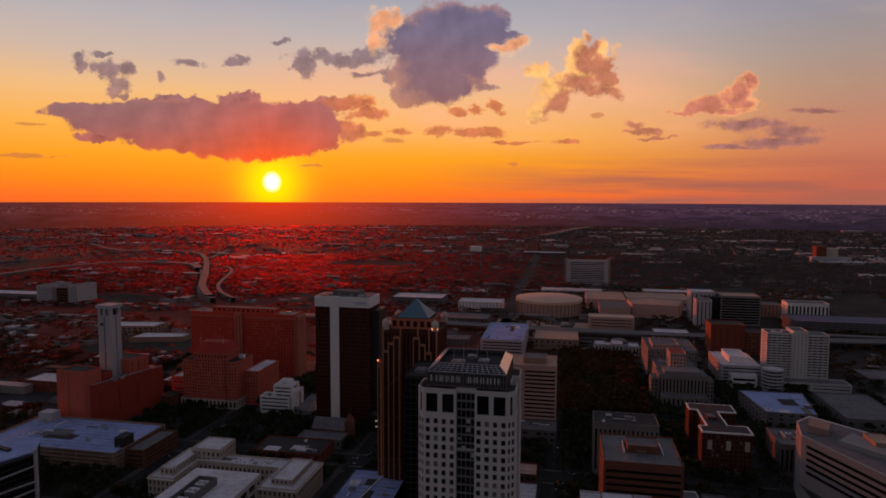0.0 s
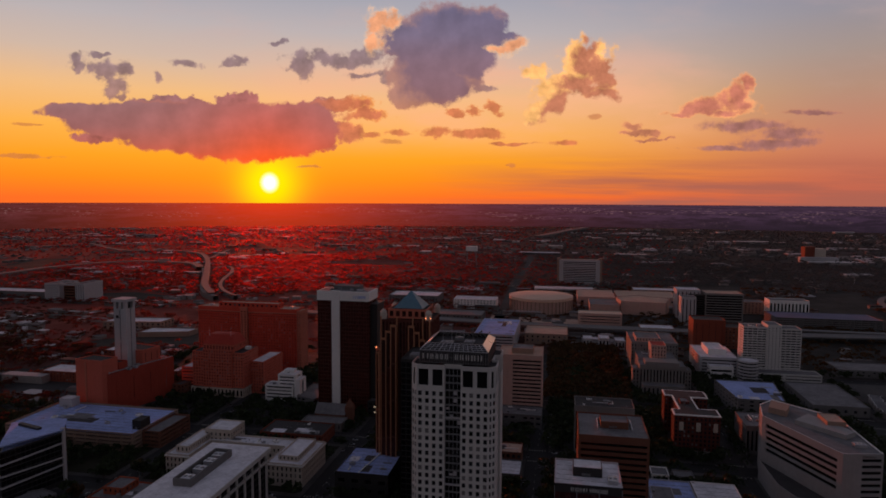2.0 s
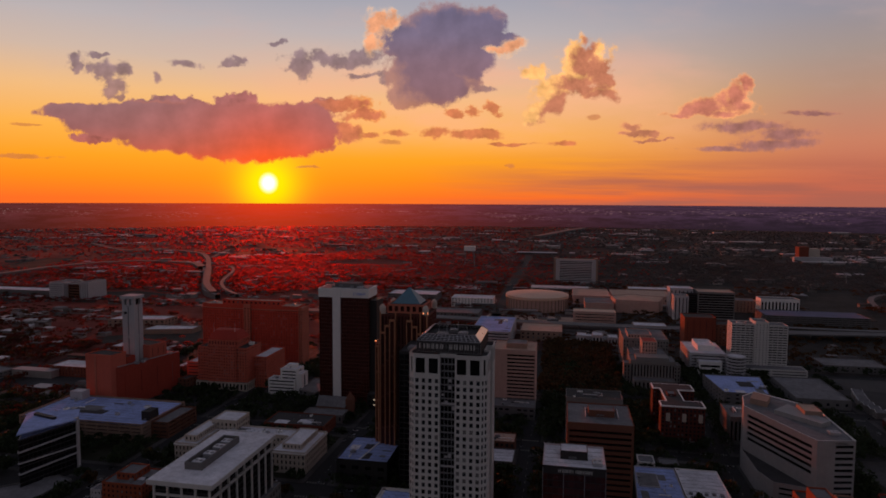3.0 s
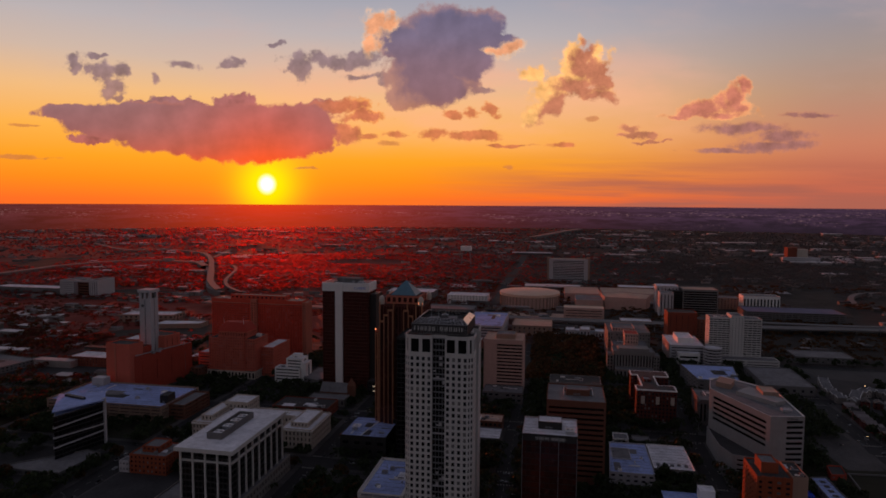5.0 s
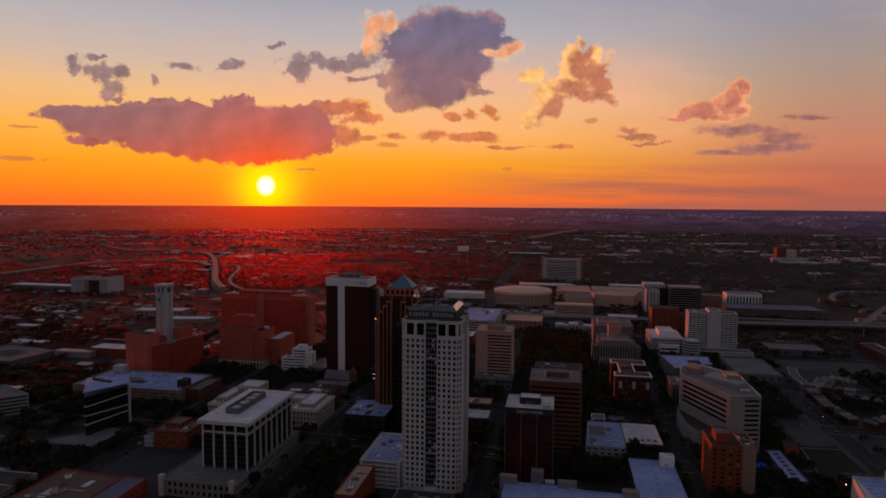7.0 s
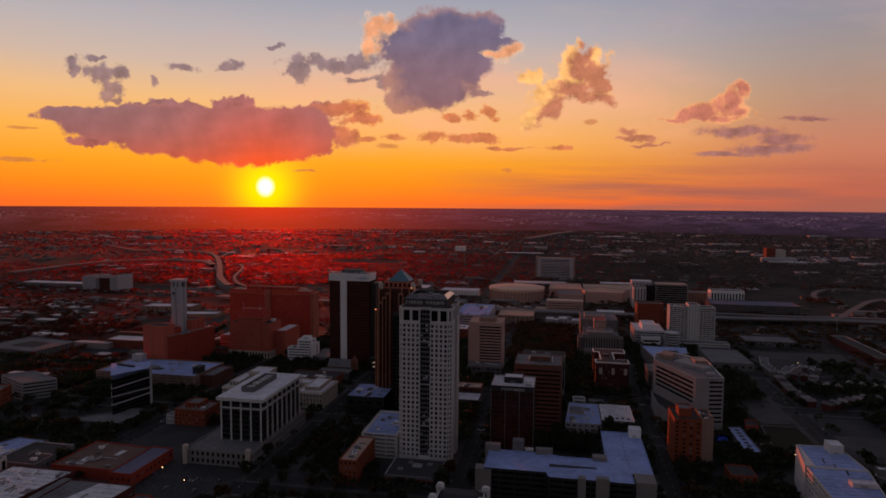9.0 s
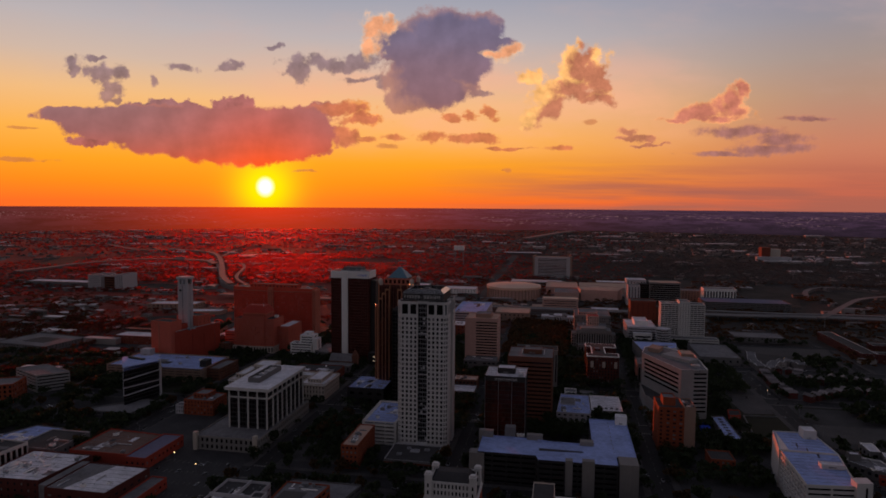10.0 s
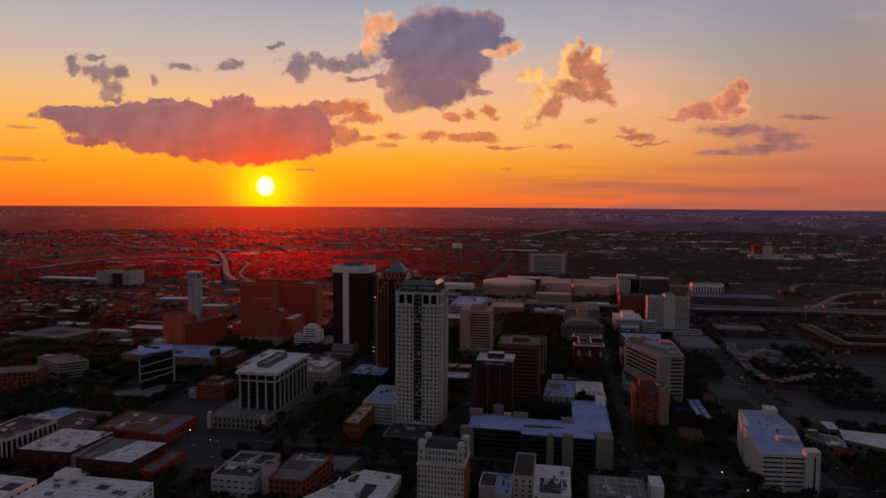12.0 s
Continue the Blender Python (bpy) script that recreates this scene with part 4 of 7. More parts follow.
# ---- left of the avenue ----
def column_office():
    root = thing("office_block", "dark glass office block framed by white columns on an arcaded podium", "building", (-189, 270, 0))
    zr = volume(root, rect(-223, 222, -167, 328), 0, 12, WORN_CREAM, ROOF_GREY, {"all": win(4.2, 5.2, 0.5, 0.62, 0.3, 1.0, 0.8)}, BLACK_GLASS, True)
    body = rect(-206, 248, -171, 321)
    volume(root, body, zr, 44, DARK, ROOF_GREY, win(2.9, 3.7, 0.88, 0.72, 1, 0.5, 0.25), BLACK_GLASS, False)
    col = Mesh().box(-0.5, -0.6, 0, 0.5, 0.6, 33.0)
    data = shared(("column", 33), col, PRECAST)
    for k in range(5):
        piece("column", data, root, (-205.8 + k * 8.6, 247.2, zr))
    for k in range(1, 9):
        piece("column", data, root, (-170.2, 247.2 + k * 9.28, zr))
        piece("column", data, root, (-206.8, 247.2 + k * 9.28, zr))
    part("spandrel", Mesh().box(-206.6, 246.9, 37.2, -170, 248.2, 38.3).box(-171.2, 248.2, 37.2, -169.7, 321.6, 38.3), PRECAST, root)
    slab = Mesh().prism(rect(-209, 244.8, -168.2, 324), 44.0, 46.6)
    part("roof_slab", slab, PRECAST, root, "broad pale overhanging roof slab")
    part("roof_deck", Mesh().prism(rect(-208.4, 245.4, -168.8, 323.4), 46.6, 46.7), ROOF_PALE, root)
    well = Mesh()
    for b in ((-196, 262, -195.2, 306), (-185.8, 262, -185, 306), (-195.2, 262, -185.8, 262.8), (-195.2, 305.2, -185.8, 306)):
        well.box(b[0], b[1], 46.7, b[2], b[3], 51.0)
    part("plant_screen", well, CONCRETE, root, "open-topped concrete plant screen")
    part("plant_floor", Mesh().box(-195.2, 262.8, 46.7, -185.8, 305.2, 47.5), ROOF_DARK, root)
    for y in (268, 280, 291, 300):
        unit(root, -190.5, y, 47.5, 6, 6, 2.6)
    for x in (-222, -169.5):
        part("corner_pier", Mesh().box(x - 1.6, 219.8, 0, x + 1.6, 223.4, 15), CREAM, root)


def court_house():
    root = thing("courthouse", "pale stone courthouse with two wings and a sunken roof", "building", (-219, 392, 0))
    how = win(3.4, 4.4, 0.42, 0.62, 1.5, 2.2, 0.5)
    poly = [(-273, 367), (-254, 367), (-254, 397), (-193, 397), (-193, 367), (-166, 367), (-166, 412), (-273, 412)]
    volume(root, poly, 0, 17, CREAM, ROOF_PALE, how, GLASS, True, parapet=1.2)
    volume(root, rect(-268, 373, -258, 408), 15.8, 21, CREAM, ROOF_PALE, win(3, 4, 0.4, 0.6, 0.3, 0.6, 0.3), GLASS, False)
    volume(root, rect(-187, 374, -172, 408), 15.8, 20, CREAM, ROOF_PALE, win(3, 4, 0.4, 0.6, 0.3, 0.6, 0.3), GLASS, False)
    volume(root, rect(-262, 402, -240, 424), 0, 24, CREAM, ROOF_PALE, how, GLASS, False)
    clutter(root, -250, 399, -196, 410, 15.8, 5, 8)
    part("cornice", Mesh().box(-273.5, 366.4, 15.2, -253.5, 367, 16).box(-193.5, 366.4, 15.2, -165.5, 367, 16).box(-166, 367, 15.2, -165.4, 412.5, 16), WHITE, root)


column_office()
court_house()

garage_how = win(10.5, 3.3, 0.93, 0.45, 0.2, 0.3, 2.0)


def parking_deck(label, poly, h, wall_mat, roof_mat, how=None, cars=0, seed=3):
    root = building(label, poly, h, wall_mat, roof_mat, how or garage_how, DARK, name="parking_garage", parapet=1.1, category="garage")
    return root


root = parking_deck("low parking garage with a pale blue-grey top deck", [(-445, 400), (-325, 400), (-325, 462), (-445, 462)], 15.5, TAN, ROOF_BLUE)
clutter(root, -430, 410, -340, 455, 14.4, 6, 5, 4)
penthouse(root, -437, 450, -424, 460, 14.4, 22, PALE_GREY, ROOF_PALE)
penthouse(root, -334, 412, -326, 424, 14.4, 22, DARK, ROOF_DARK)
parking_deck("concrete annexe of the parking garage", rect(-325, 412, -309, 455), 14, BROWN_BRICK, ROOF_GREY)


def diamond_office():
    poly = [(-347, 300), (-335, 340), (-352, 362), (-381, 345)]
    root = thing("office_block", "angular dark glass office block with a pale blue sloping roof", "building", place(poly))
    volume(root, poly, 0, 38, DARK, ROOF_BLUE, win(3.2, 3.9, 0.94, 0.80, 3, 1.0, 0.2), BLACK_GLASS, True, coping=PALE_GREY)
    for z, turn in ((13.4, 1.4), (21.2, -1.2), (29.0, 1.6)):
        (ax, ay), (bx, by) = poly[0], poly[1]
        part("ledge", Mesh().beam((ax + 0.5, ay, z), (bx + 0.5, by, z + turn), 0.9, 0.9), PALE_GREY, root, "pale slanting ledge across the glass")
        (cx, cy) = poly[-1]
        part("ledge", Mesh().beam((cx, cy - 0.4, z - turn), (ax, ay - 0.4, z), 0.9, 0.9), PALE_GREY, root, "pale slanting ledge across the glass")
    rim = Mesh()
    n, top = len(poly), inset(poly, -0.8)
    hz = lambda p: 40.2 + (340 - p[1]) * 0.05
    rim.v += [(*p, hz(p) - 0.9) for p in top] + [(*p, hz(p)) for p in top]
    rim.f += [(i, (i + 1) % n, n + (i + 1) % n, n + i) for i in range(n)] + [tuple(range(n, 2 * n)), tuple(range(n - 1, -1, -1))]
    part("roof_panel", rim, ROOF_BLUE, root, "pale blue sloping metal roof")
    part("corner_fin", Mesh().prism([(-336.5, 339), (-334.2, 339.5), (-334.6, 342), (-336.8, 341.6)], 0, 41), PALE_GREY, root)
    part("roof_slot", Mesh().prism([(-372, 340), (-350, 334), (-349.5, 337), (-371.5, 343)], 38, 42.0), DARK, root)


diamond_office()
b = building("low orange brick block beside a parking lot", rect(-282, 299, -252, 325), 15, ORANGE_BRICK, ROOF_GREY, win(3.4, 3.6, 0.4, 0.5, 0.5, 1, 0.3), units=3, seed=11)
volume(b, rect(-276, 306, -262, 322), 14.1, 19, ORANGE_BRICK, ROOF_GREY, win(3.4, 3.6, 0.4, 0.5, 0.5, 0.6, 0.3))
building("small pale rendered annexe", rect(-291, 299, -283, 308), 9, PALE_GREY, ROOF_GREY, win(2.6, 3.6, 0.4, 0.4, 0.5, 0.6, 0.3))
building("long low terrace with a flat concrete roof", [(-381, 279), (-325, 279), (-322, 318), (-336, 322)], 5, CONCRETE, ROOF_GREY, win(5, 3.4, 0.7, 0.6, 0.3, 1, 0.6))
b = building("low white office of strip-windowed storeys", rect(-282, 545, -252, 558), 17, WHITE, ROOF_PALE, win(30, 3.6, 0.9, 0.42, 2, 0.8, 0.6), single=True, units=2, seed=12)
volume(b, rect(-270, 549, -251, 566), 0, 27, WHITE, ROOF_PALE, {0: win(19, 3.6, 0.8, 0.42, 2, 1.5, 0.6), "all": win(17, 3.6, 0.5, 0.4, 2, 1.5, 0.5)})
volume(b, rect(-251, 546, -245, 562), 0, 23, WHITE, ROOF_PALE, {1: win(16, 20, 0.2, 0.9, 1, 1.5, 0.4), "all": None})
penthouse(b, -266, 556, -256, 564, 26.1, 30, WHITE, ROOF_PALE)
building("curved grey plaza deck by the dark tower", [(-246, 541), (-225, 532), (-214, 560), (-232, 585), (-246, 585)], 9, CONCRETE, ROOF_GREY, win(6, 4, 0.7, 0.5, 0.5, 1, 0.5))

# red-brick block with the grey relay tower
root = thing("exchange_building", "windowless red brick exchange block with stepped roofs", "building", (-410, 505, 0))
volume(root, [(-435, 469), (-406, 467), (-402, 484), (-431, 488)], 0, 54, PINK_BRICK, ROOF_DARK, None)
part("pilaster", Mesh().box(-424.4, 467.5, 0, -422.6, 468.3, 52), ROSE, root, "paler brick pilaster")
volume(root, [(-404.5, 472), (-384, 545), (-426, 553), (-440, 489), (-401.5, 484)], 0, 40, MID_BRICK, ROOF_DARK, {0: win(19, 30, 0.03, 0.7, 5, 5, 0.3), "all": None})
volume(root, [(-427, 512), (-396, 512), (-391, 533), (-424, 540)], 39, 54, PINK_BRICK, ROOF_DARK, {1: win(7, 12, 0.10, 0.7, 1, 2, 0.3), "all": None})
volume(root, [(-418, 489), (-405, 489), (-403, 499), (-418, 499)], 39, 47, MID_BRICK, ROOF_DARK, None)
for x, y, w in ((-398, 494, 5), (-396, 501, 4), (-399, 508, 4), (-391, 538, 5), (-405, 545, 6)):
    unit(root, x, y, 39.1, w, 3.4, 2.4, METAL)
part("roof_rail", Mesh().beam((-403.5, 473, 40.9), (-384.6, 544.5, 40.9), 0.15, 0.9), METAL, root)
volume(root, [(-383, 540), (-372, 538), (-369, 552), (-380, 556)], 0, 13, BROWN_BRICK, ROOF_DARK, win(5, 4, 0.4, 0.4, 1, 1, 0.3))
root = thing("relay_tower", "slender grey concrete relay tower with a notched top", "tower", (-410, 506.5, 0))
volume(root, rect(-417, 500, -403.6, 513.4), 0, 97, PALE_GREY, ROOF_GREY, {0: win(13.4, 30, 0.10, 0.94, 0, 0, 0.4), 1: win(13.4, 30, 0.10, 0.94, 0, 0, 0.4), "all": None}, STEEL)
for x in (-417, -411.8, -406.6):
    for y in (500, 510.4):
        part("crown_block", Mesh().box(x, y, 97, x + 3.0, y + 3.0, 103.5), PALE_GREY, root)
part("crown_slab", Mesh().prism(rect(-418.2, 498.8, -402.4, 514.6), 103.5, 106.5), PALE_GREY, root)
part("crown_core", Mesh().prism(rect(-414, 503, -406.6, 510.4), 96.2, 103.5), DARK, root)
part("dish", Mesh().drum(-413, 499.6, 88, 90.4, 1.2, k=12), DARK, root, "dark round relay dish")

# slab hotel, behind the brick hotel
root = thing("apartment_slab", "wide red brick apartment slab with rows of small windows", "building", (-357, 664, 0))
sw = win(3.3, 3.15, 0.46, 0.5, 6, 4.5, 0.4)
volume(root, [(-421, 652), (-362, 648), (-294, 650), (-294, 674), (-421, 676)], 0, 75, WARM_BRICK, ROOF_TAN, sw, GLASS, False, parapet=1.2, coping=ROSE)
volume(root, rect(-362, 644.6, -354, 648.2), 0, 76, ROSE, ROOF_TAN, win(4.0, 3.15, 0.4, 0.5, 6, 3.5, 0.3), BLACK_GLASS, False)
volume(root, [(-396, 656), (-318, 654), (-318, 668), (-396, 668)], 73.8, 80, WARM_BRICK, ROOF_TAN, win(6, 5, 0.4, 0.5, 0.5, 1, 0.3), GLASS, False)
part("cornice", Mesh().prism([(-421.8, 651.2), (-362, 647.2), (-293.2, 649.2), (-293.2, 674.6), (-421.8, 676.6)], 69.6, 70.6), ROSE, root)
volume(root, rect(-294, 651, -289, 672), 0, 73, ROSE, ROOF_TAN, win(3.3, 3.15, 0.42, 0.5, 6, 3.0, 0.35), GLASS, False)
for x in (-410, -385, -335, -305):
    unit(root, x, 664 if abs(x + 357) > 40 else 671, 73.8, 5, 4, 2.2)

# classical hotel with a tiled top
root = thing("hotel", "brown brick hotel with an arcaded base and a red tiled top", "building", (-337, 568, 0))
hw = win(3.0, 3.3, 0.42, 0.52, 1.0, 1.0, 0.3)
volume(root, rect(-366, 551, -309, 584), 9, 46, PINK_BRICK, ROOF_DARK, hw, single=True)
volume(root, rect(-353, 549, -321, 556), 9, 49, PINK_BRICK, ROOF_DARK, hw)
volume(root, rect(-367, 548, -308, 585), 0, 9, CREAM, ROOF_GREY, win(4.2, 8.0, 0.5, 0.75, 0.3, 0.7, 0.6), BLACK_GLASS)
part("string_course", Mesh().prism(rect(-366.4, 550.5, -308.6, 584.4), 41.2, 41.9), ROSE, root)
volume(root, rect(-354, 552, -320, 578), 46, 54, PINK_BRICK, ROOF_DARK, win(3.4, 4.8, 0.4, 0.6, 1, 1, 0.3))
part("hip_roof", Mesh().prism(rect(-354.6, 551.4, -319.4, 578.6), 54, 63, rect(-350, 559, -324, 571)), ROOF_RED, root, "red tiled hip roof")
volume(root, rect(-309, 566, -294, 612), 0, 34, PINK_BRICK, ROOF_PALE, hw)
volume(root, rect(-385, 560, -367, 590), 0, 26, PINK_BRICK, ROOF_PALE, win(18, 3.4, 0.86, 0.4, 2, 1, 0.5))
unit(root, -314, 572, 45.1, 5, 4, 3.4, WHITE)
for x in (-349, -325):
    part("flagpole", Mesh().drum(x, 556, 62, 71, 0.15, 0.05, 6), WHITE, root)
building("pale-roofed warehouse beside the brick hotel", rect(-415, 585, -387, 630), 13, BROWN_BRICK, ROOF_PALE, win(5, 4, 0.4, 0.4, 1, 1, 0.3), units=4, seed=21)


# ---- between the avenue and the white tower ----
b = building("low dark hall with a pale blue membrane roof", rect(-139, 360, -101, 405), 18, DARK, ROOF_BLUE, win(9, 6, 0.5, 0.4, 2, 3, 0.3), BLACK_GLASS, units=3, seed=22)
part("roof_seam", Mesh().prism([(-123, 362), (-122.3, 362), (-116, 404), (-116.8, 404)], 17.1, 17.5), WHITE, b)
volume(b, rect(-112, 395, -101.5, 404.5), 17.1, 20.5, DARK, ROOF_GREY, None, parapet=0.4)
root = parking_deck("white concrete parking garage with a blue-grey top deck", rect(-92, 262, -62, 318), 20, PRECAST, ROOF_BLUE, win(10, 3.2, 0.94, 0.5, 0.3, 0.3, 2.5))
clutter(root, -88, 270, -66, 312, 18.9, 5, 23, 2.5)
b = building("narrow orange brick block with a cluttered roof", rect(-92, 209, -79, 256), 19, ORANGE_BRICK, ROOF_TAN, {0: win(3.2, 3.6, 0.5, 0.5, 1, 1, 0.3), "all": win(4.2, 3.6, 0.3, 0.45, 1, 1, 0.3)}, single=True, units=5, seed=24)
root = building("low dark-roofed hall with a red fascia", rect(-60, 216, -21, 250), 7.5, CONCRETE, ROOF_DARK, win(4, 5, 0.7, 0.4, 0.6, 2.2, 0.5), BLACK_GLASS, coping=PALE_GREY)
part("fascia", Mesh().box(-60.2, 215.6, 4.4, -20.8, 216, 5.6), BRICK, root, "red painted fascia")
for x, y, w, d in ((-51, 228, 4, 3), (-40, 236, 7, 5), (-31, 240, 4, 3), (-46, 241, 3, 2.4)):
    unit(root, x, y, 6.6, w, d, 1.4, METAL)
building("small church hall with a pale gable roof", rect(-214, 476, -176, 492), 8, LIMESTONE, ROOF_GREY, win(5, 6, 0.3, 0.6, 0.8, 1, 0.4))
root = thing("church", "dark stone church with a steep gable and a pointed spire", "church", (-195, 500, 0))
volume(root, rect(-208, 494, -180, 510), 0, 9, BROWN_BRICK, ROOF_DARK, win(5, 7, 0.3, 0.7, 0.8, 1, 0.4))
gable = Mesh()
n = [(-208.5, 493.5, 9), (-179.5, 493.5, 9), (-179.5, 510.5, 9), (-208.5, 510.5, 9), (-208.5, 502, 17), (-179.5, 502, 17)]
gable.quad(n[0], n[1], n[5], n[4]).quad(n[2], n[3], n[4], n[5]).quad(n[1], n[2], n[5]).quad(n[3], n[0], n[4])
part("gable_roof", gable, ROOF_GREY, root)
part("steeple", Mesh().prism(rect(-180, 496, -173, 503), 0, 16).prism(rect(-180, 496, -173, 503), 16, 23, rect(-176.7, 499.3, -176.3, 499.7)), BROWN_BRICK, root)
b = building("dark brick parking block with a row of lit openings", rect(-166, 520, -140, 560), 15, DARK, ROOF_DARK, win(5, 4, 0.5, 0.4, 1, 1, 0.3), BLACK_GLASS)
for k in range(3):
    part("lit_opening", Mesh().box(-160 + k * 7, 519.7, 9, -156 + k * 7, 519.95, 10.4), LIT, b, "lit opening")
    part("lit_opening", Mesh().box(-160 + k * 7, 519.7, 4, -156 + k * 7, 519.95, 5.2), LIT, b, "lit opening")
b = building("low brick theatre with a dark roof", rect(-235, 440, -180, 470), 10, BRICK, ROOF_DARK, win(4, 4, 0.4, 0.5, 1, 1, 0.3), units=4, seed=26)
building("low pale-roofed block behind the black tower", rect(-44, 402, -15, 428), 8, CONCRETE, ROOF_PALE, win(4, 4, 0.5, 0.5, 1, 1, 0.3))
building("brown brick low block by the avenue", rect(-52, 432, -16, 452), 12, BROWN_BRICK, ROOF_TAN, win(4, 4, 0.5, 0.5, 1, 1, 0.3), units=3, seed=27)
root = building("tan office block ringed by dark strip windows", [(-46, 545), (-33, 545), (-5, 545), (-5, 585), (-46, 585)], 60, ROSE_PANEL, ROOF_TAN, {0: None, 1: win(28, 3.7, 0.94, 0.5, 6, 4, 0.9), "all": win(40, 3.7, 0.9, 0.52, 6, 3, 0.6)}, BLACK_GLASS, coping=ROSE_PANEL)
volume(root, rect(-34, 555, -14, 575), 59, 64, TAN, ROOF_GREY, None, parapet=0.5)
b = building("grey concrete podium with a stepped terrace", rect(-44, 520, -4, 545), 12, CONCRETE, ROOF_GREY, win(6, 4, 0.6, 0.4, 1, 1, 0.5), units=3, seed=28)


# ---- right of the white tower ----
root = thing("office_block", "black glass office block with a pale roof and raised sign bars", "building", (27, 292, 0))
volume(root, rect(10.5, 277, 44.5, 309), 0, 60.5, DARK, ROOF_PALE, {0: win(2.9, 3.7, 0.95, 0.88, 3, 4.5, 0.12), "all": win(2.9, 3.7, 0.95, 0.88, 3, 4.5, 0.12)}, BRONZE_GLASS, False, coping=PALE_GREY)
penthouse(root, 20, 289, 35, 301, 59.6, 64.5, DARK, ROOF_PALE)
unit(root, 40, 285, 59.6, 5, 7, 2.2)
for k in range(4):
    part("fin", Mesh().box(10.7 + k * 11.2 - 0.2, 276.6, 2, 10.7 + k * 11.2 + 0.2, 277, 59), STEEL, root)
letters(root, 19, 37, 276.9, 57.0, 1.8, (0.9, -0.2, 1.0, 0.4, 1.0, 1.0, -0.5, 0.9, 0.8, 0.9, 0.7, 0.8, 0.9), 0.2)

root = thing("office_block", "brown brick office block banded with strip windows", "building", (46, 396, 0))
volume(root, rect(24, 346, 66, 389), 0, 61.5, BROWN_BRICK, ROOF_GREY, {"all": win(46, 3.75, 0.93, 0.45, 4, 4, 0.8)}, BLACK_GLASS, False)
penthouse(root, 38, 362, 55, 376, 60.6, 65, BROWN_BRICK, ROOF_GREY)
part("rail", Mesh().box(36, 360, 60.6, 36.6, 378, 61.8).box(57, 360, 60.6, 57.6, 378, 61.8).box(36.6, 377.4, 60.6, 57, 378, 61.8), METAL, root)
b = building("stone-fronted annexe with pilasters", rect(24, 466, 70, 492), 41, LIMESTONE, ROOF_DARK, win(3.4, 40, 0.4, 0.86, 2, 3, 0.5), BLACK_GLASS, units=3, seed=30)
b = building("low pale block with a blue-grey roof and yard", [(70, 352), (102, 352), (102, 412), (74, 412)], 9, PALE_GREY, ROOF_BLUE, win(5, 4, 0.5, 0.45, 1, 1, 0.3), units=3, seed=32)
volume(b, rect(74, 378, 88, 400), 8.1, 8.9, PALE_GREY, ROOF_GREY, None, parapet=0.2)
b = building("long low brick block with white rooftop boxes", rect(103, 366, 132, 414), 8.5, LIMESTONE, ROOF_PALE, win(4, 4, 0.4, 0.45, 1, 1, 0.3), coping=WHITE)
for k in range(5):
    unit(b, 107 + k * 5, 374 + (k % 2), 7.6, 2.6, 2.2, 1.2, STEEL)
b = building("small pale cottage with a hipped roof", rect(78, 420, 90, 434), 9, WHITE, ROOF_GREY, win(3, 3.6, 0.4, 0.5, 1, 1, 0.3))
b = building("small stone house under trees", rect(94, 424, 108, 436), 7, CONCRETE, ROOF_GREY, win(3, 3, 0.4, 0.5, 1, 1, 0.3))


def u_block():
    root = thing("apartment_block", "red brick block with a white coping round a U-shaped roof", "building", (121, 519, 0))
    poly = [(103, 484), (138, 484), (138, 500), (124, 500), (124, 533), (138, 533), (138, 551), (103, 551), (103, 536), (109, 536), (109, 497), (103, 497)]
    volume(root, poly, 0, 33, DARK_BRICK, ROOF_DARK, win(3.3, 3.6, 0.5, 0.6, 3.5, 2.0, 0.35), GLASS, True, coping=WHITE, parapet=1.0)
    part("coping", Mesh().prism(inset(poly, -0.5), 32.3, 33.3), WHITE, root, "broad white coping")
    part("court_roof", Mesh().prism(inset(poly, 0.7), 33.2, 33.36), ROOF_DARK, root)
    quoin = Mesh()
    for x in (108.5, 121.5, 134.5):
        quoin.box(x - 1.6, 483.5, 20, x + 1.6, 484, 27)
    part("stone_bay", quoin, CREAM, root, "pale stone bay panel")
    part("base_course", Mesh().box(104.7, 483.6, 0, 138.3, 484, 4), LIMESTONE, root)
    penthouse(root, 112, 511, 119, 522, 33.3, 35.5, DARK_BRICK, ROOF_GREY)


u_block()


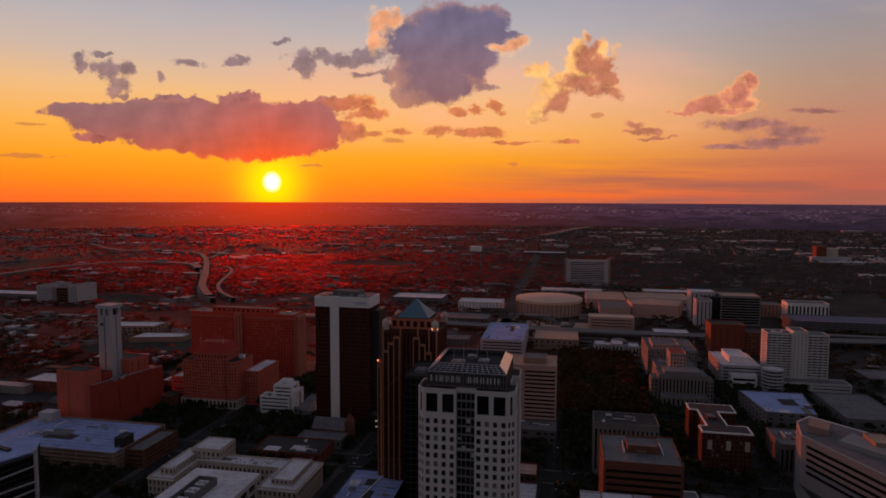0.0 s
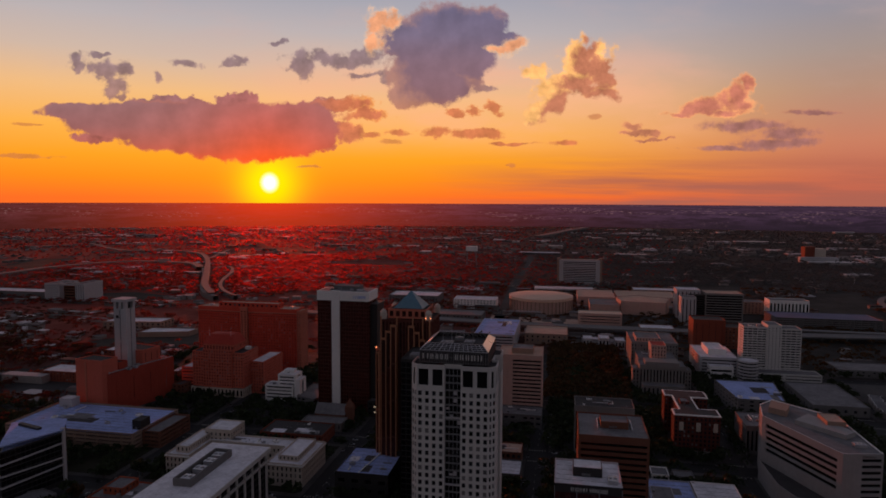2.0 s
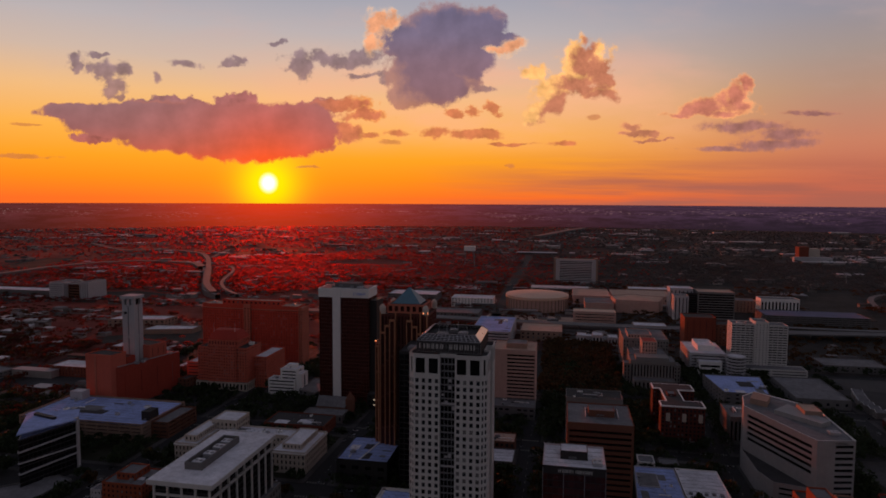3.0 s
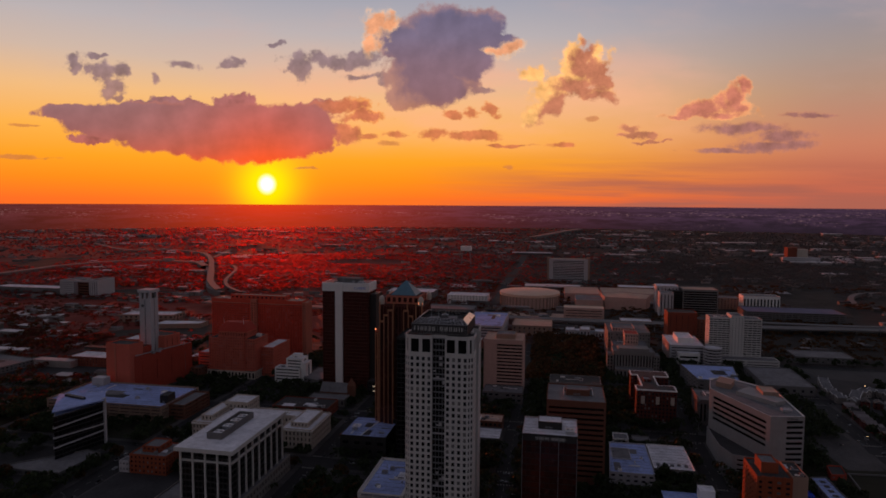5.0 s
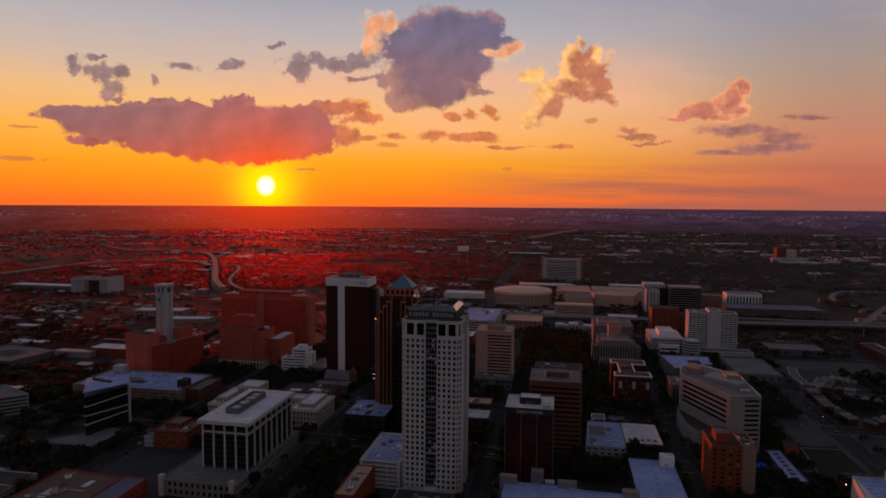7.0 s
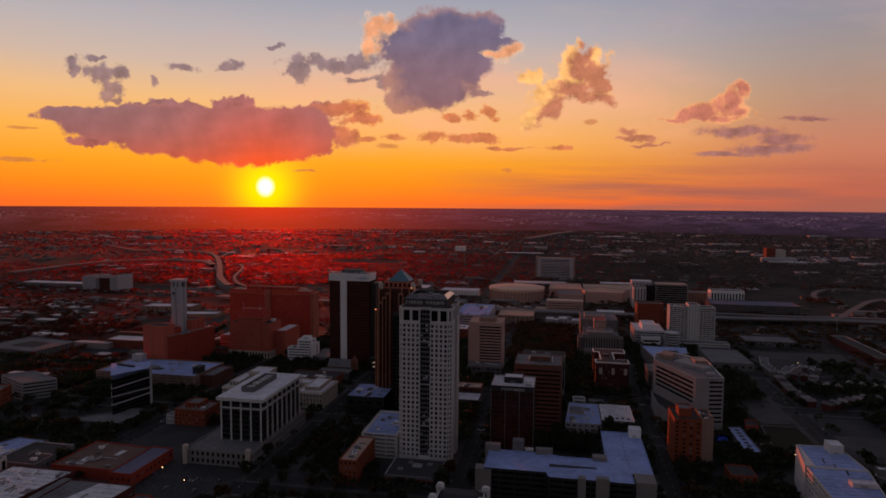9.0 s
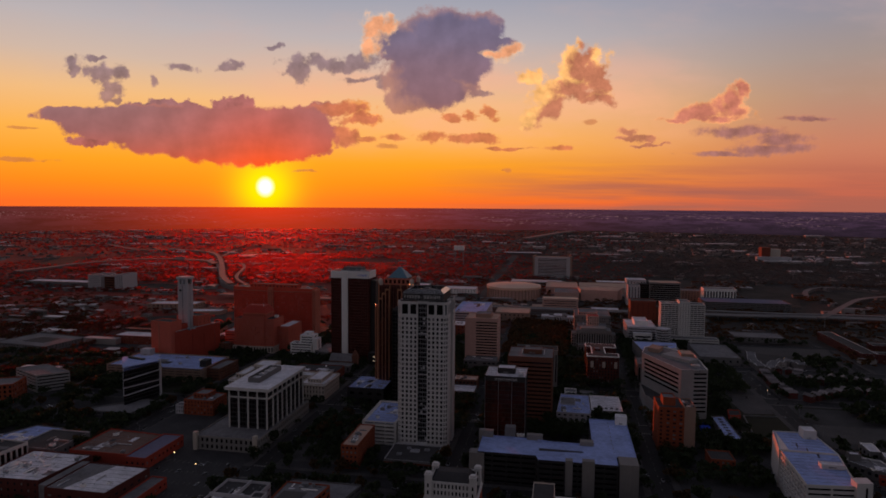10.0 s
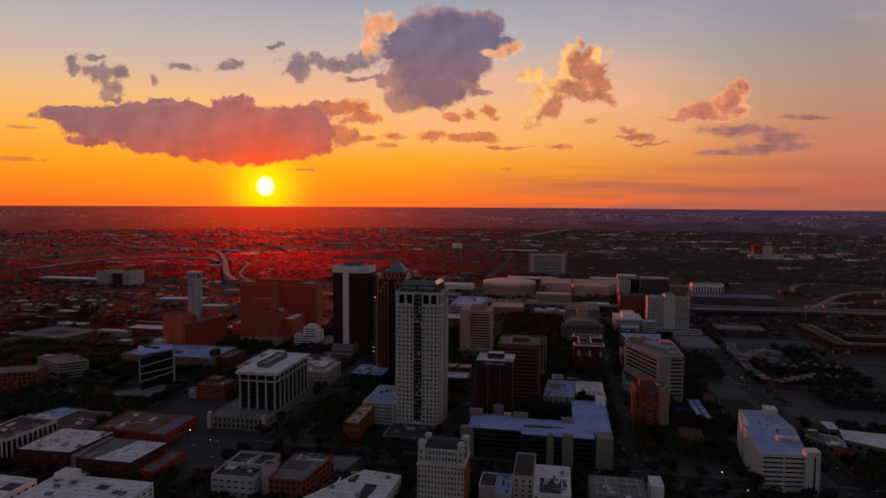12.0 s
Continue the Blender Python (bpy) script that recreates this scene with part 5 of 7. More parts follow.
def terraced_office():
    root = thing("office_block", "cream office block with a slanting front and a dark roof terrace", "building", (185, 430, 0))
    pod = [(156.5, 404), (162, 386), (185.5, 380.6), (186.5, 384), (159.5, 447), (156.5, 447)]
    volume(root, pod, 0, 15.5, OFF_WHITE, ROOF_DARK, {1: win(25, 3.4, 0.72, 0.45, 2.5, 2.2, 0.8), "all": None}, BLACK_GLASS, True, parapet=1.6, coping=OFF_WHITE)
    body = [(158, 448), (186, 381), (197, 383.2), (211, 386), (211, 455), (177, 490), (164, 476)]
    volume(root, body, 0, 48, OFF_WHITE, ROOF_GREY, {0: win(72, 4.2, 0.88, 0.58, 22, 4.2, 1.0), 1: None, 2: win(14.3, 3.9, 0.86, 0.5, 5, 2.6, 0.8), 5: win(19, 3.8, 0.85, 0.5, 10, 3, 0.8), 6: win(28, 4.0, 0.86, 0.5, 10, 3, 0.8), "all": win(30, 3.8, 0.85, 0.45, 3, 3, 0.7)}, BLACK_GLASS, True, coping=WHITE)
    part("deck_step", Mesh().prism([(176, 436), (199, 410), (208, 418), (190, 452)], 47.1, 50.2), OFF_WHITE, root, "raised pale roof step")
    penthouse(root, 194, 428, 206, 446, 47.1, 53, TAN, ROOF_TAN)
    part("stair_core", Mesh().prism([(165, 458), (175, 450), (182, 466), (172, 476)], 47.1, 51.5), TAN, root)
    unit(root, 202, 398, 47.1, 7, 5, 2.2)
    letters(root, 198, 205, 383.0, 45.8, 1.1, (1, 0.8, 0.9, 0.8, 0.7), 0.3, DARK)


terraced_office()
b = building("low hall with a pale blue roof behind the cream office", [(178, 592), (220, 592), (229, 658), (171, 657)], 17, CONCRETE, ROOF_BLUE, win(8, 4, 0.4, 0.4, 1, 1, 0.3), units=3, seed=35)
building("grey ribbed wing with a gallery of windows", rect(160, 494, 186, 530), 24, CONCRETE, ROOF_GREY, {"all": win(3.2, 30, 0.45, 0.86, 2, 3, 0.6)}, BLACK_GLASS, units=4, seed=36)
building("large low warehouse with a grey pitched roof", rect(250, 610, 300, 690), 10, CONCRETE, ROOF_GREY, win(9, 6, 0.3, 0.4, 1, 2, 0.3))

root = thing("county_courthouse", "grey limestone courthouse in stepped tiers with tall pilastered windows", "building", (118, 700, 0))
tall = win(3.4, 24, 0.42, 0.86, 2.5, 3.5, 0.8)
volume(root, rect(95, 655, 142, 682), 0, 29, LIMESTONE, ROOF_GREY, tall, BLACK_GLASS, True)
volume(root, rect(97, 640, 140, 655), 0, 11, LIMESTONE, ROOF_GREY, win(4.3, 9, 0.4, 0.7, 1, 1.5, 0.6), BLACK_GLASS)
for x in (93.5, 143.5):
    volume(root, rect(x - 5, 660, x + 5, 676), 0, 24, LIMESTONE, ROOF_GREY, win(3.4, 4, 0.4, 0.6, 2, 2, 0.4), BLACK_GLASS)
volume(root, rect(98, 682, 140, 735), 0, 26, LIMESTONE, ROOF_GREY, win(3.4, 4, 0.4, 0.6, 2, 2, 0.4))
volume(root, rect(94, 735, 147, 800), 0, 36, LIMESTONE, ROOF_GREY, win(3.4, 4, 0.4, 0.6, 2, 2, 0.4), single=True)
volume(root, rect(100, 742, 128, 780), 35.1, 40, ROSE_PANEL, ROOF_GREY, win(3.4, 4, 0.4, 0.6, 0.5, 0.5, 0.4))
volume(root, rect(111, 690, 127, 716), 25.1, 43, ROSE_PANEL, ROOF_RED, win(3.4, 4, 0.4, 0.6, 1, 1, 0.4))
part("attic", Mesh().prism(rect(101, 659, 136, 678), 28.1, 31.5), LIMESTONE, root)
part("cornice", Mesh().prism(rect(94.4, 654.4, 142.6, 682.6), 26.2, 27.0), LIMESTONE, root)
clutter(root, 102, 720, 136, 733, 25.1, 4, 34, 3)

root = thing("hotel", "white balconied hotel tower with a plain central shaft", "building", (252, 758, 0))
bal = win(5.6, 3.0, 0.9, 0.52, 4, 1.5, 1.2)
volume(root, rect(221, 746, 247, 768), 0, 58, PRECAST, ROOF_GREY, {0: bal, 3: win(22, 3.0, 0.7, 0.4, 4, 1.5, 0.8), "all": bal})
volume(root, rect(247, 744.5, 262, 770), 0, 61, PRECAST, ROOF_GREY, {0: win(3.7, 3.0, 0.22, 0.5, 4, 2.5, 0.4), "all": None})
volume(root, rect(262, 746, 284, 768), 0, 57, PRECAST, ROOF_GREY, bal)
volume(root, rect(222, 725, 300, 746), 0, 9, PRECAST, ROOF_GREY, win(39, 3.6, 0.94, 0.4, 1.2, 1, 1.0))
clutter(root, 224, 749, 244, 766, 57.1, 3, 41)
root = thing("civic_building", "pale stepped civic building with a curved strip-windowed end", "building", (200, 740, 0))
volume(root, rect(172, 735, 214, 800), 0, 22, PALE_GREY, ROOF_PALE, win(42, 4, 0.9, 0.4, 1.5, 2, 1.0), BLACK_GLASS, False)
volume(root, rect(180, 722, 206, 760), 0, 15, WHITE, ROOF_PALE, win(26, 6, 0.85, 0.5, 1, 3, 1.2), BLACK_GLASS, False)
volume(root, rect(184, 752, 204, 790), 21, 28, WHITE, ROOF_PALE, None)
ring = [(221 + 11 * math.cos(2 * math.pi * i / 14), 722 + 11 * math.sin(2 * math.pi * i / 14)) for i in range(14)]
volume(root, ring, 0, 24, PALE_GREY, ROOF_PALE, win(5, 3.6, 0.94, 0.42, 1, 1, 0.6), BLACK_GLASS, False)

root = building("dark red brick block behind the civic building", rect(191, 880, 233, 915), 40, BRICK, ROOF_DARK, {"all": win(9, 30, 0.06, 0.9, 2, 3, 0.2)})
building("dark red brick lower wing", rect(233, 884, 262, 915), 30, BROWN_BRICK, ROOF_DARK, win(5, 4, 0.4, 0.4, 1, 1, 0.3))
root = thing("office_pair", "pale concrete office pair with a dark glass link", "building", (260, 1130, 0))
volume(root, rect(203, 1045, 226, 1070), 0, 47, PALE_GREY, ROOF_GREY, {"all": win(6, 50, 0.25, 0.94, 2, 3, 0.5)}, BLACK_GLASS)
volume(root, rect(207, 1115, 246, 1150), 0, 50, PALE_GREY, ROOF_PALE, {"all": win(6, 44, 0.25, 0.94, 2, 3, 0.5)}, BLACK_GLASS)
volume(root, rect(250, 1092, 310, 1135), 0, 48, LIMESTONE, ROOF_TAN, win(60, 4.4, 0.95, 0.66, 2, 3, 0.8), BLACK_GLASS)
volume(root, rect(226, 1098, 250, 1130), 0, 44, DARK, ROOF_DARK, win(24, 4, 0.94, 0.6, 2, 2, 0.5), BLACK_GLASS)
root = thing("parking_garage", "long low concrete parking garage with a striped office at its end", "garage", (390, 1110, 0))
volume(root, rect(362, 1130, 425, 1160), 0, 34, WHITE, ROOF_GREY, {"all": win(5.5, 26, 0.5, 0.86, 2, 4, 0.6)}, BLACK_GLASS)
volume(root, rect(345, 1040, 500, 1100), 0, 20, CONCRETE, ROOF_VIOLET, garage_how, DARK)

# convention quarter
root = thing("arena", "round tan arena with a pale shallow dome roof", "arena", (-28, 1150, 0))
part("drum", Mesh().drum(-28, 1150, 0, 22, 57, 57, 48), ROSE_PANEL, root)
part("eave", Mesh().drum(-28, 1150, 22, 27, 59, 59, 48), PEACH, root)
part("dome", Mesh().drum(-28, 1150, 27, 29.5, 58, 28, 48), PEACH, root, "pale shallow roof")
part("dome_cap", Mesh().drum(-28, 1150, 29.5, 30.3, 28, 2, 48), PEACH, root)
pilaster = shared(("pilaster", 22), Mesh().box(-0.7, -0.7, 0, 0.7, 0.7, 22), TAN)
for i in range(48):
    a = 2 * math.pi * i / 48
    piece("pilaster", pilaster, root, (-28 + 57.6 * math.cos(a), 1150 + 57.6 * math.sin(a), 0), a)
root = thing("hotel", "broad concrete hotel slab with banded storeys", "hotel", (50, 1535, 0))
volume(root, rect(2, 1520, 98, 1545), 0, 60, PALE_GREY, ROOF_TAN, {0: win(78, 4.2, 0.8, 0.5, 6, 4, 1.0), "all": None}, GLASS, coping=CREAM)
for x in (-3, 95):
    part("stair_tower", Mesh().prism(rect(x, 1522, x + 8, 1543), 0, 63), TAN, root)
building("long low exhibition hall with a pale roof", rect(38, 1012, 107, 1042), 20, ROSE_PANEL, PEACH, {0: win(80, 5, 0.9, 0.3, 3, 3, 0.5)}, BLACK_GLASS, coping=CREAM)
building("tan concert hall with a faceted roof", [(115, 1130), (190, 1120), (205, 1180), (150, 1210), (110, 1180)], 24, ROSE_PANEL, ROOF_TAN, None)
building("tan exhibition hall with a flat roof", rect(40, 1215, 112, 1320), 17, ROSE_PANEL, ROOF_TAN, win(20, 8, 0.3, 0.3, 2, 4, 0.4))
building("low tan wing of the convention hall", rect(60, 1120, 112, 1190), 18, ROSE_PANEL, ROOF_GREY, None)
building("tan stepped hall beside the convention halls", rect(116, 1235, 230, 1320), 17, ROSE_PANEL, ROOF_TAN, win(20, 8, 0.3, 0.3, 2, 4, 0.4))
for label, poly in (("pinkish paved court by the arena", [(-110, 1000), (40, 1000), (40, 1058), (-110, 1070)]), ("pinkish paved forecourt of the halls", [(34, 1330), (240, 1330), (240, 1410), (34, 1500)])):
    me = Mesh().prism(poly, -0.1, 0.3).data("plaza")
    me.materials.append(ROOF_TAN)
    tagged(new("plaza", me), label, "plaza", kind="structure")
root = building("pale pavilion group with columns at the park's edge", rect(40, 856, 98, 880), 8, PALE_GREY, ROOF_GREY, win(5, 6, 0.5, 0.6, 1, 1, 1.0), BLACK_GLASS)
for x0, y0, x1, y1, h in ((41, 846, 54, 868, 14), (62, 842, 76, 866, 16), (84, 846, 97, 868, 13), (54, 858, 62, 874, 11)):
    volume(root, rect(x0, y0, x1, y1), 0, h, PALE_GREY, ROOF_PALE, win(4.5, 9, 0.45, 0.7, 1, 2, 1.0), BLACK_GLASS)
root = building("wide stone library with a pale blue roof", rect(-105, 800, -50, 915), 24, PALE_GREY, ROOF_BLUE, win(55, 4, 0.9, 0.4, 2, 2, 0.6), units=6, seed=45)
building("tan museum with a low gable roof", rect(-40, 860, 20, 920), 15, TAN, ROOF_TAN, win(8, 6, 0.3, 0.5, 2, 2, 0.5))
building("brick block with pale rooftop plant", rect(-140, 700, -70, 740), 20, BRICK, ROOF_PALE, win(6, 4, 0.4, 0.4, 1, 1, 0.3), units=6, seed=46)

# orange brick tower and its neighbours
root = thing("apartment_tower", "orange brick apartment tower with a tan concrete side shaft", "tower", (168, 310, 0))
volume(root, rect(153.5, 296, 174, 326), 0, 37, ORANGE_BRICK, ROOF_DARK, {0: win(5.5, 3.4, 0.45, 0.5, 2, 2, 0.4), "all": win(5, 3.4, 0.3, 0.5, 2, 2, 0.4)}, GLASS, True)
volume(root, rect(174, 297, 183, 322), 0, 38, TAN, ROOF_DARK, {1: win(5, 3.4, 0.3, 0.5, 2, 2, 0.4), "all": None})
volume(root, rect(158, 304, 168, 318), 36, 43, ORANGE_BRICK, ROOF_GREY, None)
clutter(root, 174.5, 299, 182.5, 320, 37.1, 2, 47, 1.8)
for x in (157, 163, 169):
    part("brick_pier", Mesh().box(x - 0.5, 295.4, 0, x + 0.5, 296, 37.6), ORANGE_BRICK, root)
shed = building("long low shed with a pale blue roof", [(213, 319), (226, 320.5), (225, 380.5), (213.5, 378)], 6, CONCRETE, ROOF_BLUE, win(6, 4, 0.5, 0.4, 1, 1, 0.3))
for k in range(7):
    part("skylight", Mesh().box(218, 325 + k * 7.6, 5.1, 221.5, 328.4 + k * 7.6, 5.5), DARK, shed)
building("small orange brick corner house", rect(188, 262, 206, 282), 9, ORANGE_BRICK, ROOF_DARK, win(3.5, 3.6, 0.5, 0.5, 1, 1, 0.4))
part("tarpaulin", Mesh().prism([(199, 348), (207, 346), (208, 364), (200, 366)], 0.15, 3.2), BLUE_TARP, thing("tarpaulin_cover", "blue tarpaulin over a stack in a yard", "cover", (203.5, 356, 0)))
building("small red brick shed beside a court", [(232, 389), (243, 391), (246, 408), (235, 407)], 4.5, MID_BRICK, ROOF_DARK, win(4, 4, 0.4, 0.4, 0.8, 0.8, 0.3))

root = thing("parking_garage", "long low block with pale blue roof and stair shafts", "garage", (70, 245, 0))
pb = [(14, 204), (56, 204), (58, 197), (113, 197), (113, 212), (127, 212), (127, 293), (97, 293), (97, 234), (66, 234), (50, 238), (14, 238)]
volume(root, pb, 0, 24, DARK, ROOF_BLUE, win(9.5, 3.5, 0.9, 0.5, 0.5, 1.2, 1.2), BLACK_GLASS, False, coping=ROOF_BLUE)
for x0, y0, x1, y1, h in ((8, 203, 19, 212, 23), (77, 195.5, 82, 200, 25.5), (88.5, 195.2, 97, 200, 26), (11, 236, 22, 241, 28), (114, 198, 127, 213, 24.5), (48, 236, 60, 241, 27), (88, 232, 98, 238, 26)):
    part("stair_shaft", Mesh().prism(rect(x0, y0, x1, y1), 0, h), LIMESTONE, root, "grey-brown concrete stair shaft")
part("roof_slot", Mesh().prism([(58, 216), (90, 218), (90, 219.5), (58, 220)], 23.1, 23.5), ROOF_DARK, root)
penthouse(root, 118, 284, 127, 292, 23.1, 30, WHITE, ROOF_PALE)
penthouse(root, 31, 238, 39, 246, 23.1, 31, CONCRETE, ROOF_GREY)
unit(root, 43, 242, 23.1, 6, 2, 2.2, WHITE)
rail = Mesh()
for k in range(9):
    rail.drum(112, 222 + k * 8, 23.1, 24.0, 0.25, k=6)
part("bollards", rail, STEEL, root)

root = thing("parking_garage", "white strip-windowed block with a pale blue roof deck", "building", (245, 235, 0))
volume(root, [(227, 181), (258, 184), (268, 239), (230, 240)], 0, 28, PRECAST, ROOF_BLUE, {0: win(15, 3.6, 0.93, 0.45, 3, 1.5, 0.9), 2: None, 3: win(5.9, 3.6, 0.78, 0.6, 3, 1.5, 1.2), "all": win(12, 3.6, 0.9, 0.45, 3, 1.5, 0.9)}, BLACK_GLASS, False, parapet=1.0)
volume(root, [(229.2, 240.3), (268, 239.3), (266, 282), (237, 281)], 0, 28.2, PRECAST, ROOF_BLUE, {1: win(12, 3.6, 0.9, 0.45, 3, 1.5, 0.9), "all": None}, BLACK_GLASS, False, parapet=0.8)
part("roof_wedge", Mesh().prism([(230, 241), (236, 241.5), (238.4, 279.5)], 27.3, 28.1), PRECAST, root, "pale raised strip along the roof edge")
for k in range(3):
    part("roof_stain", Mesh().prism([(246 + 4 * k, 258 - 9 * k), (247 + 4 * k, 258.4 - 9 * k), (245 + 4 * k, 249 - 9 * k), (244 + 4 * k, 248.6 - 9 * k)], 27.2, 27.45), ROOF_DARK, root, "dark roof drain strip")
part("stair_tower", Mesh().prism([(256, 181), (266, 183), (266, 192), (256, 190)], 0, 31), PRECAST, root)
part("stair_slot", Mesh().prism([(261.6, 181.6), (262.6, 181.8), (262.6, 182.4), (261.6, 182.2)], 3, 28), BLACK_GLASS, root)
penthouse(root, 255, 268, 264, 279, 27, 34, PRECAST, ROOF_PALE)
penthouse(root, 247, 212, 262, 218, 27, 30, PRECAST, ROOF_PALE)
b = building("long shed with a white roof and a narrow wing", [(319.5, 278), (345, 262), (388, 294), (325, 303)], 9, CONCRETE, ROOF_PALE, win(7, 5, 0.5, 0.4, 1, 1.4, 0.4), BLACK_GLASS, coping=WHITE)
volume(b, [(317, 303.4), (325, 303.4), (327, 323), (317, 323)], 0, 9, CONCRETE, ROOF_PALE, win(6, 5, 0.5, 0.4, 1, 1.4, 0.4), BLACK_GLASS, coping=WHITE)
b = building("low shop with a pale curved roof edge", [(291, 283), (303, 266), (314.5, 261), (318, 276), (317, 286), (300, 293)], 8.5, CONCRETE, ROOF_GREY, win(5, 5, 0.5, 0.4, 1, 1.4, 0.4), units=2, seed=49, coping=WHITE)
volume(b, rect(294, 283, 302, 290), 7.6, 13, CONCRETE, ROOF_PALE, None)
building("small dark red brick shop", [(304.5, 258), (314, 254), (318, 259), (306, 263.5)], 6, MID_BRICK, ROOF_DARK, win(4, 4, 0.5, 0.4, 1, 1, 0.3))


# ---- nearest blocks ----
def cream_tower():
    root = thing("office_tower", "cream terracotta tower with corner turrets and a dark tiled top", "tower", (12, 110, 0))
    how = win(2.1, 3.5, 0.5, 0.6, 6, 1.2, 0.3)
    volume(root, rect(-3, 97, 27, 123), 0, 38, PRECAST, ROOF_GREY, how, GLASS, True, parapet=1.0)
    volume(root, rect(-0.5, 99.5, 24.5, 120.5), 37, 46, PRECAST, ROOF_DARK, win(2.1, 3.8, 0.5, 0.62, 0.3, 0.8, 0.3), GLASS, True)
    part("hip_roof", Mesh().prism(rect(1.5, 100.5, 22.5, 119.5), 45.2, 49, rect(3, 107, 21, 114)), ROOF_DARK, root, "dark tiled hip roof")
    for x in (-0.8, 24.8):
        for y, h in ((99.2, 50.0), (120.8, 46.6)):
            t = Mesh().prism(rect(x - 1.9, y - 1.9, x + 1.9, y + 1.9), 37, h).prism(rect(x - 2.2, y - 2.2, x + 2.2, y + 2.2), h, h + 0.6).prism(rect(x - 1.5, y - 1.5, x + 1.5, y + 1.5), h + 0.6, h + 1.6)
            part("turret", t, PRECAST, root, "square corner turret")
            lights = Mesh()
            for z in (39.2, 43.2):
                lights.box(x - 0.5, y - 1.96, z, x + 0.5, y - 1.88, z + 2.2)
            part("turret_window", lights, BLACK_GLASS, root)
    part("cornice", Mesh().prism(rect(-3.6, 96.4, 27.6, 123.6), 35.8, 36.6), PRECAST, root)
    part("string_course", Mesh().prism(rect(-3.3, 96.7, 27.3, 123.3), 9.2, 9.8), PRECAST, root)
    part("brick_flank", Mesh().box(27.0, 98, 0, 27.3, 122, 34), ORANGE_BRICK, root)


cream_tower()
root = building("pale rendered block with a sunken dark roof", rect(-147, 96, -116, 138), 18, PALE_GREY, ROOF_DARK, win(5.2, 4.2, 0.62, 0.34, 3, 2.5, 0.4), single=True, parapet=1.8, units=4, seed=51)
part("roof_wall", Mesh().box(-147, 115, 16.2, -116, 115.6, 19).box(-130, 115.6, 16.2, -129.4, 138, 18.6), PALE_GREY, root)
root = thing("brick_block", "orange brick block with a lightwell and a long gridded flank", "building", (-92, 120, 0))
volume(root, [(-106, 98), (-82, 98), (-76, 142), (-106, 142)], 0, 18, ORANGE_BRICK, ROOF_GREY, {0: win(4, 3.6, 0.6, 0.5, 1, 1, 0.4), 1: win(5.4, 3.6, 0.72, 0.6, 1, 1, 0.4)}, GLASS, True)
volume(root, rect(-114, 104, -106, 112), 0, 24, PALE_GREY, ROOF_DARK, None)
part("lightwell", Mesh().prism([(-103, 116), (-88, 116), (-87, 130), (-103, 130)], 17.1, 17.3), DARK, root)
clutter(root, -104, 132, -80, 141, 17.1, 3, 52)
root = building("low hall with a pale cluttered roof", [(-76, 84), (-24, 86), (-22, 130), (-50, 134)], 13, WHITE, ROOF_PALE, win(5, 4, 0.5, 0.5, 1, 1, 0.3), coping=WHITE, units=7, seed=53, single=True)
building("long parking roof of worn concrete", [(-112, 146), (-70, 146), (-64, 172), (-116, 172)], 6, CONCRETE, ROOF_GREY, win(8, 4, 0.8, 0.4, 1, 1, 0.5), DARK)
building("low dark shop with a white parapet", rect(34, 118, 45, 140), 16, CREAM, ROOF_DARK, None, coping=WHITE)
building("narrow pale block with a blue-grey roof", rect(45.5, 112, 56, 142), 15, PALE_GREY, ROOF_BLUE, None, units=2, seed=54)
building("tall dark-roofed party-wall block", rect(56.5, 120, 70, 160), 24, CREAM, ROOF_DARK, {0: win(4, 3.6, 0.4, 0.45, 2, 2, 0.3)}, coping=CREAM)
root = building("white block with a recessed court roof", rect(70.5, 104, 94, 148), 21, WHITE, ROOF_PALE, win(4, 3.6, 0.4, 0.45, 2, 2, 0.3), parapet=1.6, units=6, seed=55, single=True)
part("court", Mesh().prism(rect(74, 108, 88, 130), 19.4, 19.6), ROOF_DARK, root)
root = building("grey block with pipework over its roof", rect(106, 100, 141, 136), 22, CONCRETE, ROOF_GREY, win(4, 3.6, 0.4, 0.45, 2, 2, 0.3), units=6, seed=56)
pipes = Mesh()
for k in range(5):
    pipes.beam((110 + k * 6.5, 103, 23.5), (110 + k * 6.5, 132, 23.5), 0.4, 0.4)
for k in range(4):
    pipes.beam((109, 105 + k * 8, 23.9), (138, 105 + k * 8, 23.9), 0.4, 0.4)
part("pipe_frame", pipes, METAL, root, "grey pipe frame above the roof")
part("lit_sign", Mesh().box(108, 99.4, 19.5, 116, 100, 20.6), RED_SIGN, root, "lit red sign strip")
building("slim white rendered stair block", rect(145, 126, 153, 142), 22, WHITE, ROOF_PALE, None)

# bottom left quarter
root = building("dark-roofed block with white piers between tall windows", [(-362, 116), (-330, 117), (-325, 162), (-362, 164)], 21, PRECAST, ROOF_DARK, win(4.4, 17, 0.72, 0.86, 1.5, 1.5, 0.8), BLACK_GLASS, units=3, seed=61)
root = building("brick block with white-painted cluttered roof", [(-318, 112), (-272, 114), (-268, 160), (-318, 160)], 16, DARK_BRICK, ROOF_PALE, win(5, 4.5, 0.3, 0.4, 1, 1.5, 0.3), units=9, seed=62, single=True)
r9 = random.Random(9)
for k in range(14):
    x, y = r9.uniform(-314, -276), r9.uniform(118, 156)
    part("roof_duct", Mesh().beam((x, y, 15.9), (x + r9.uniform(-8, 8), y + r9.uniform(2, 9), 16.2), 1.0, 0.8), WHITE, root)
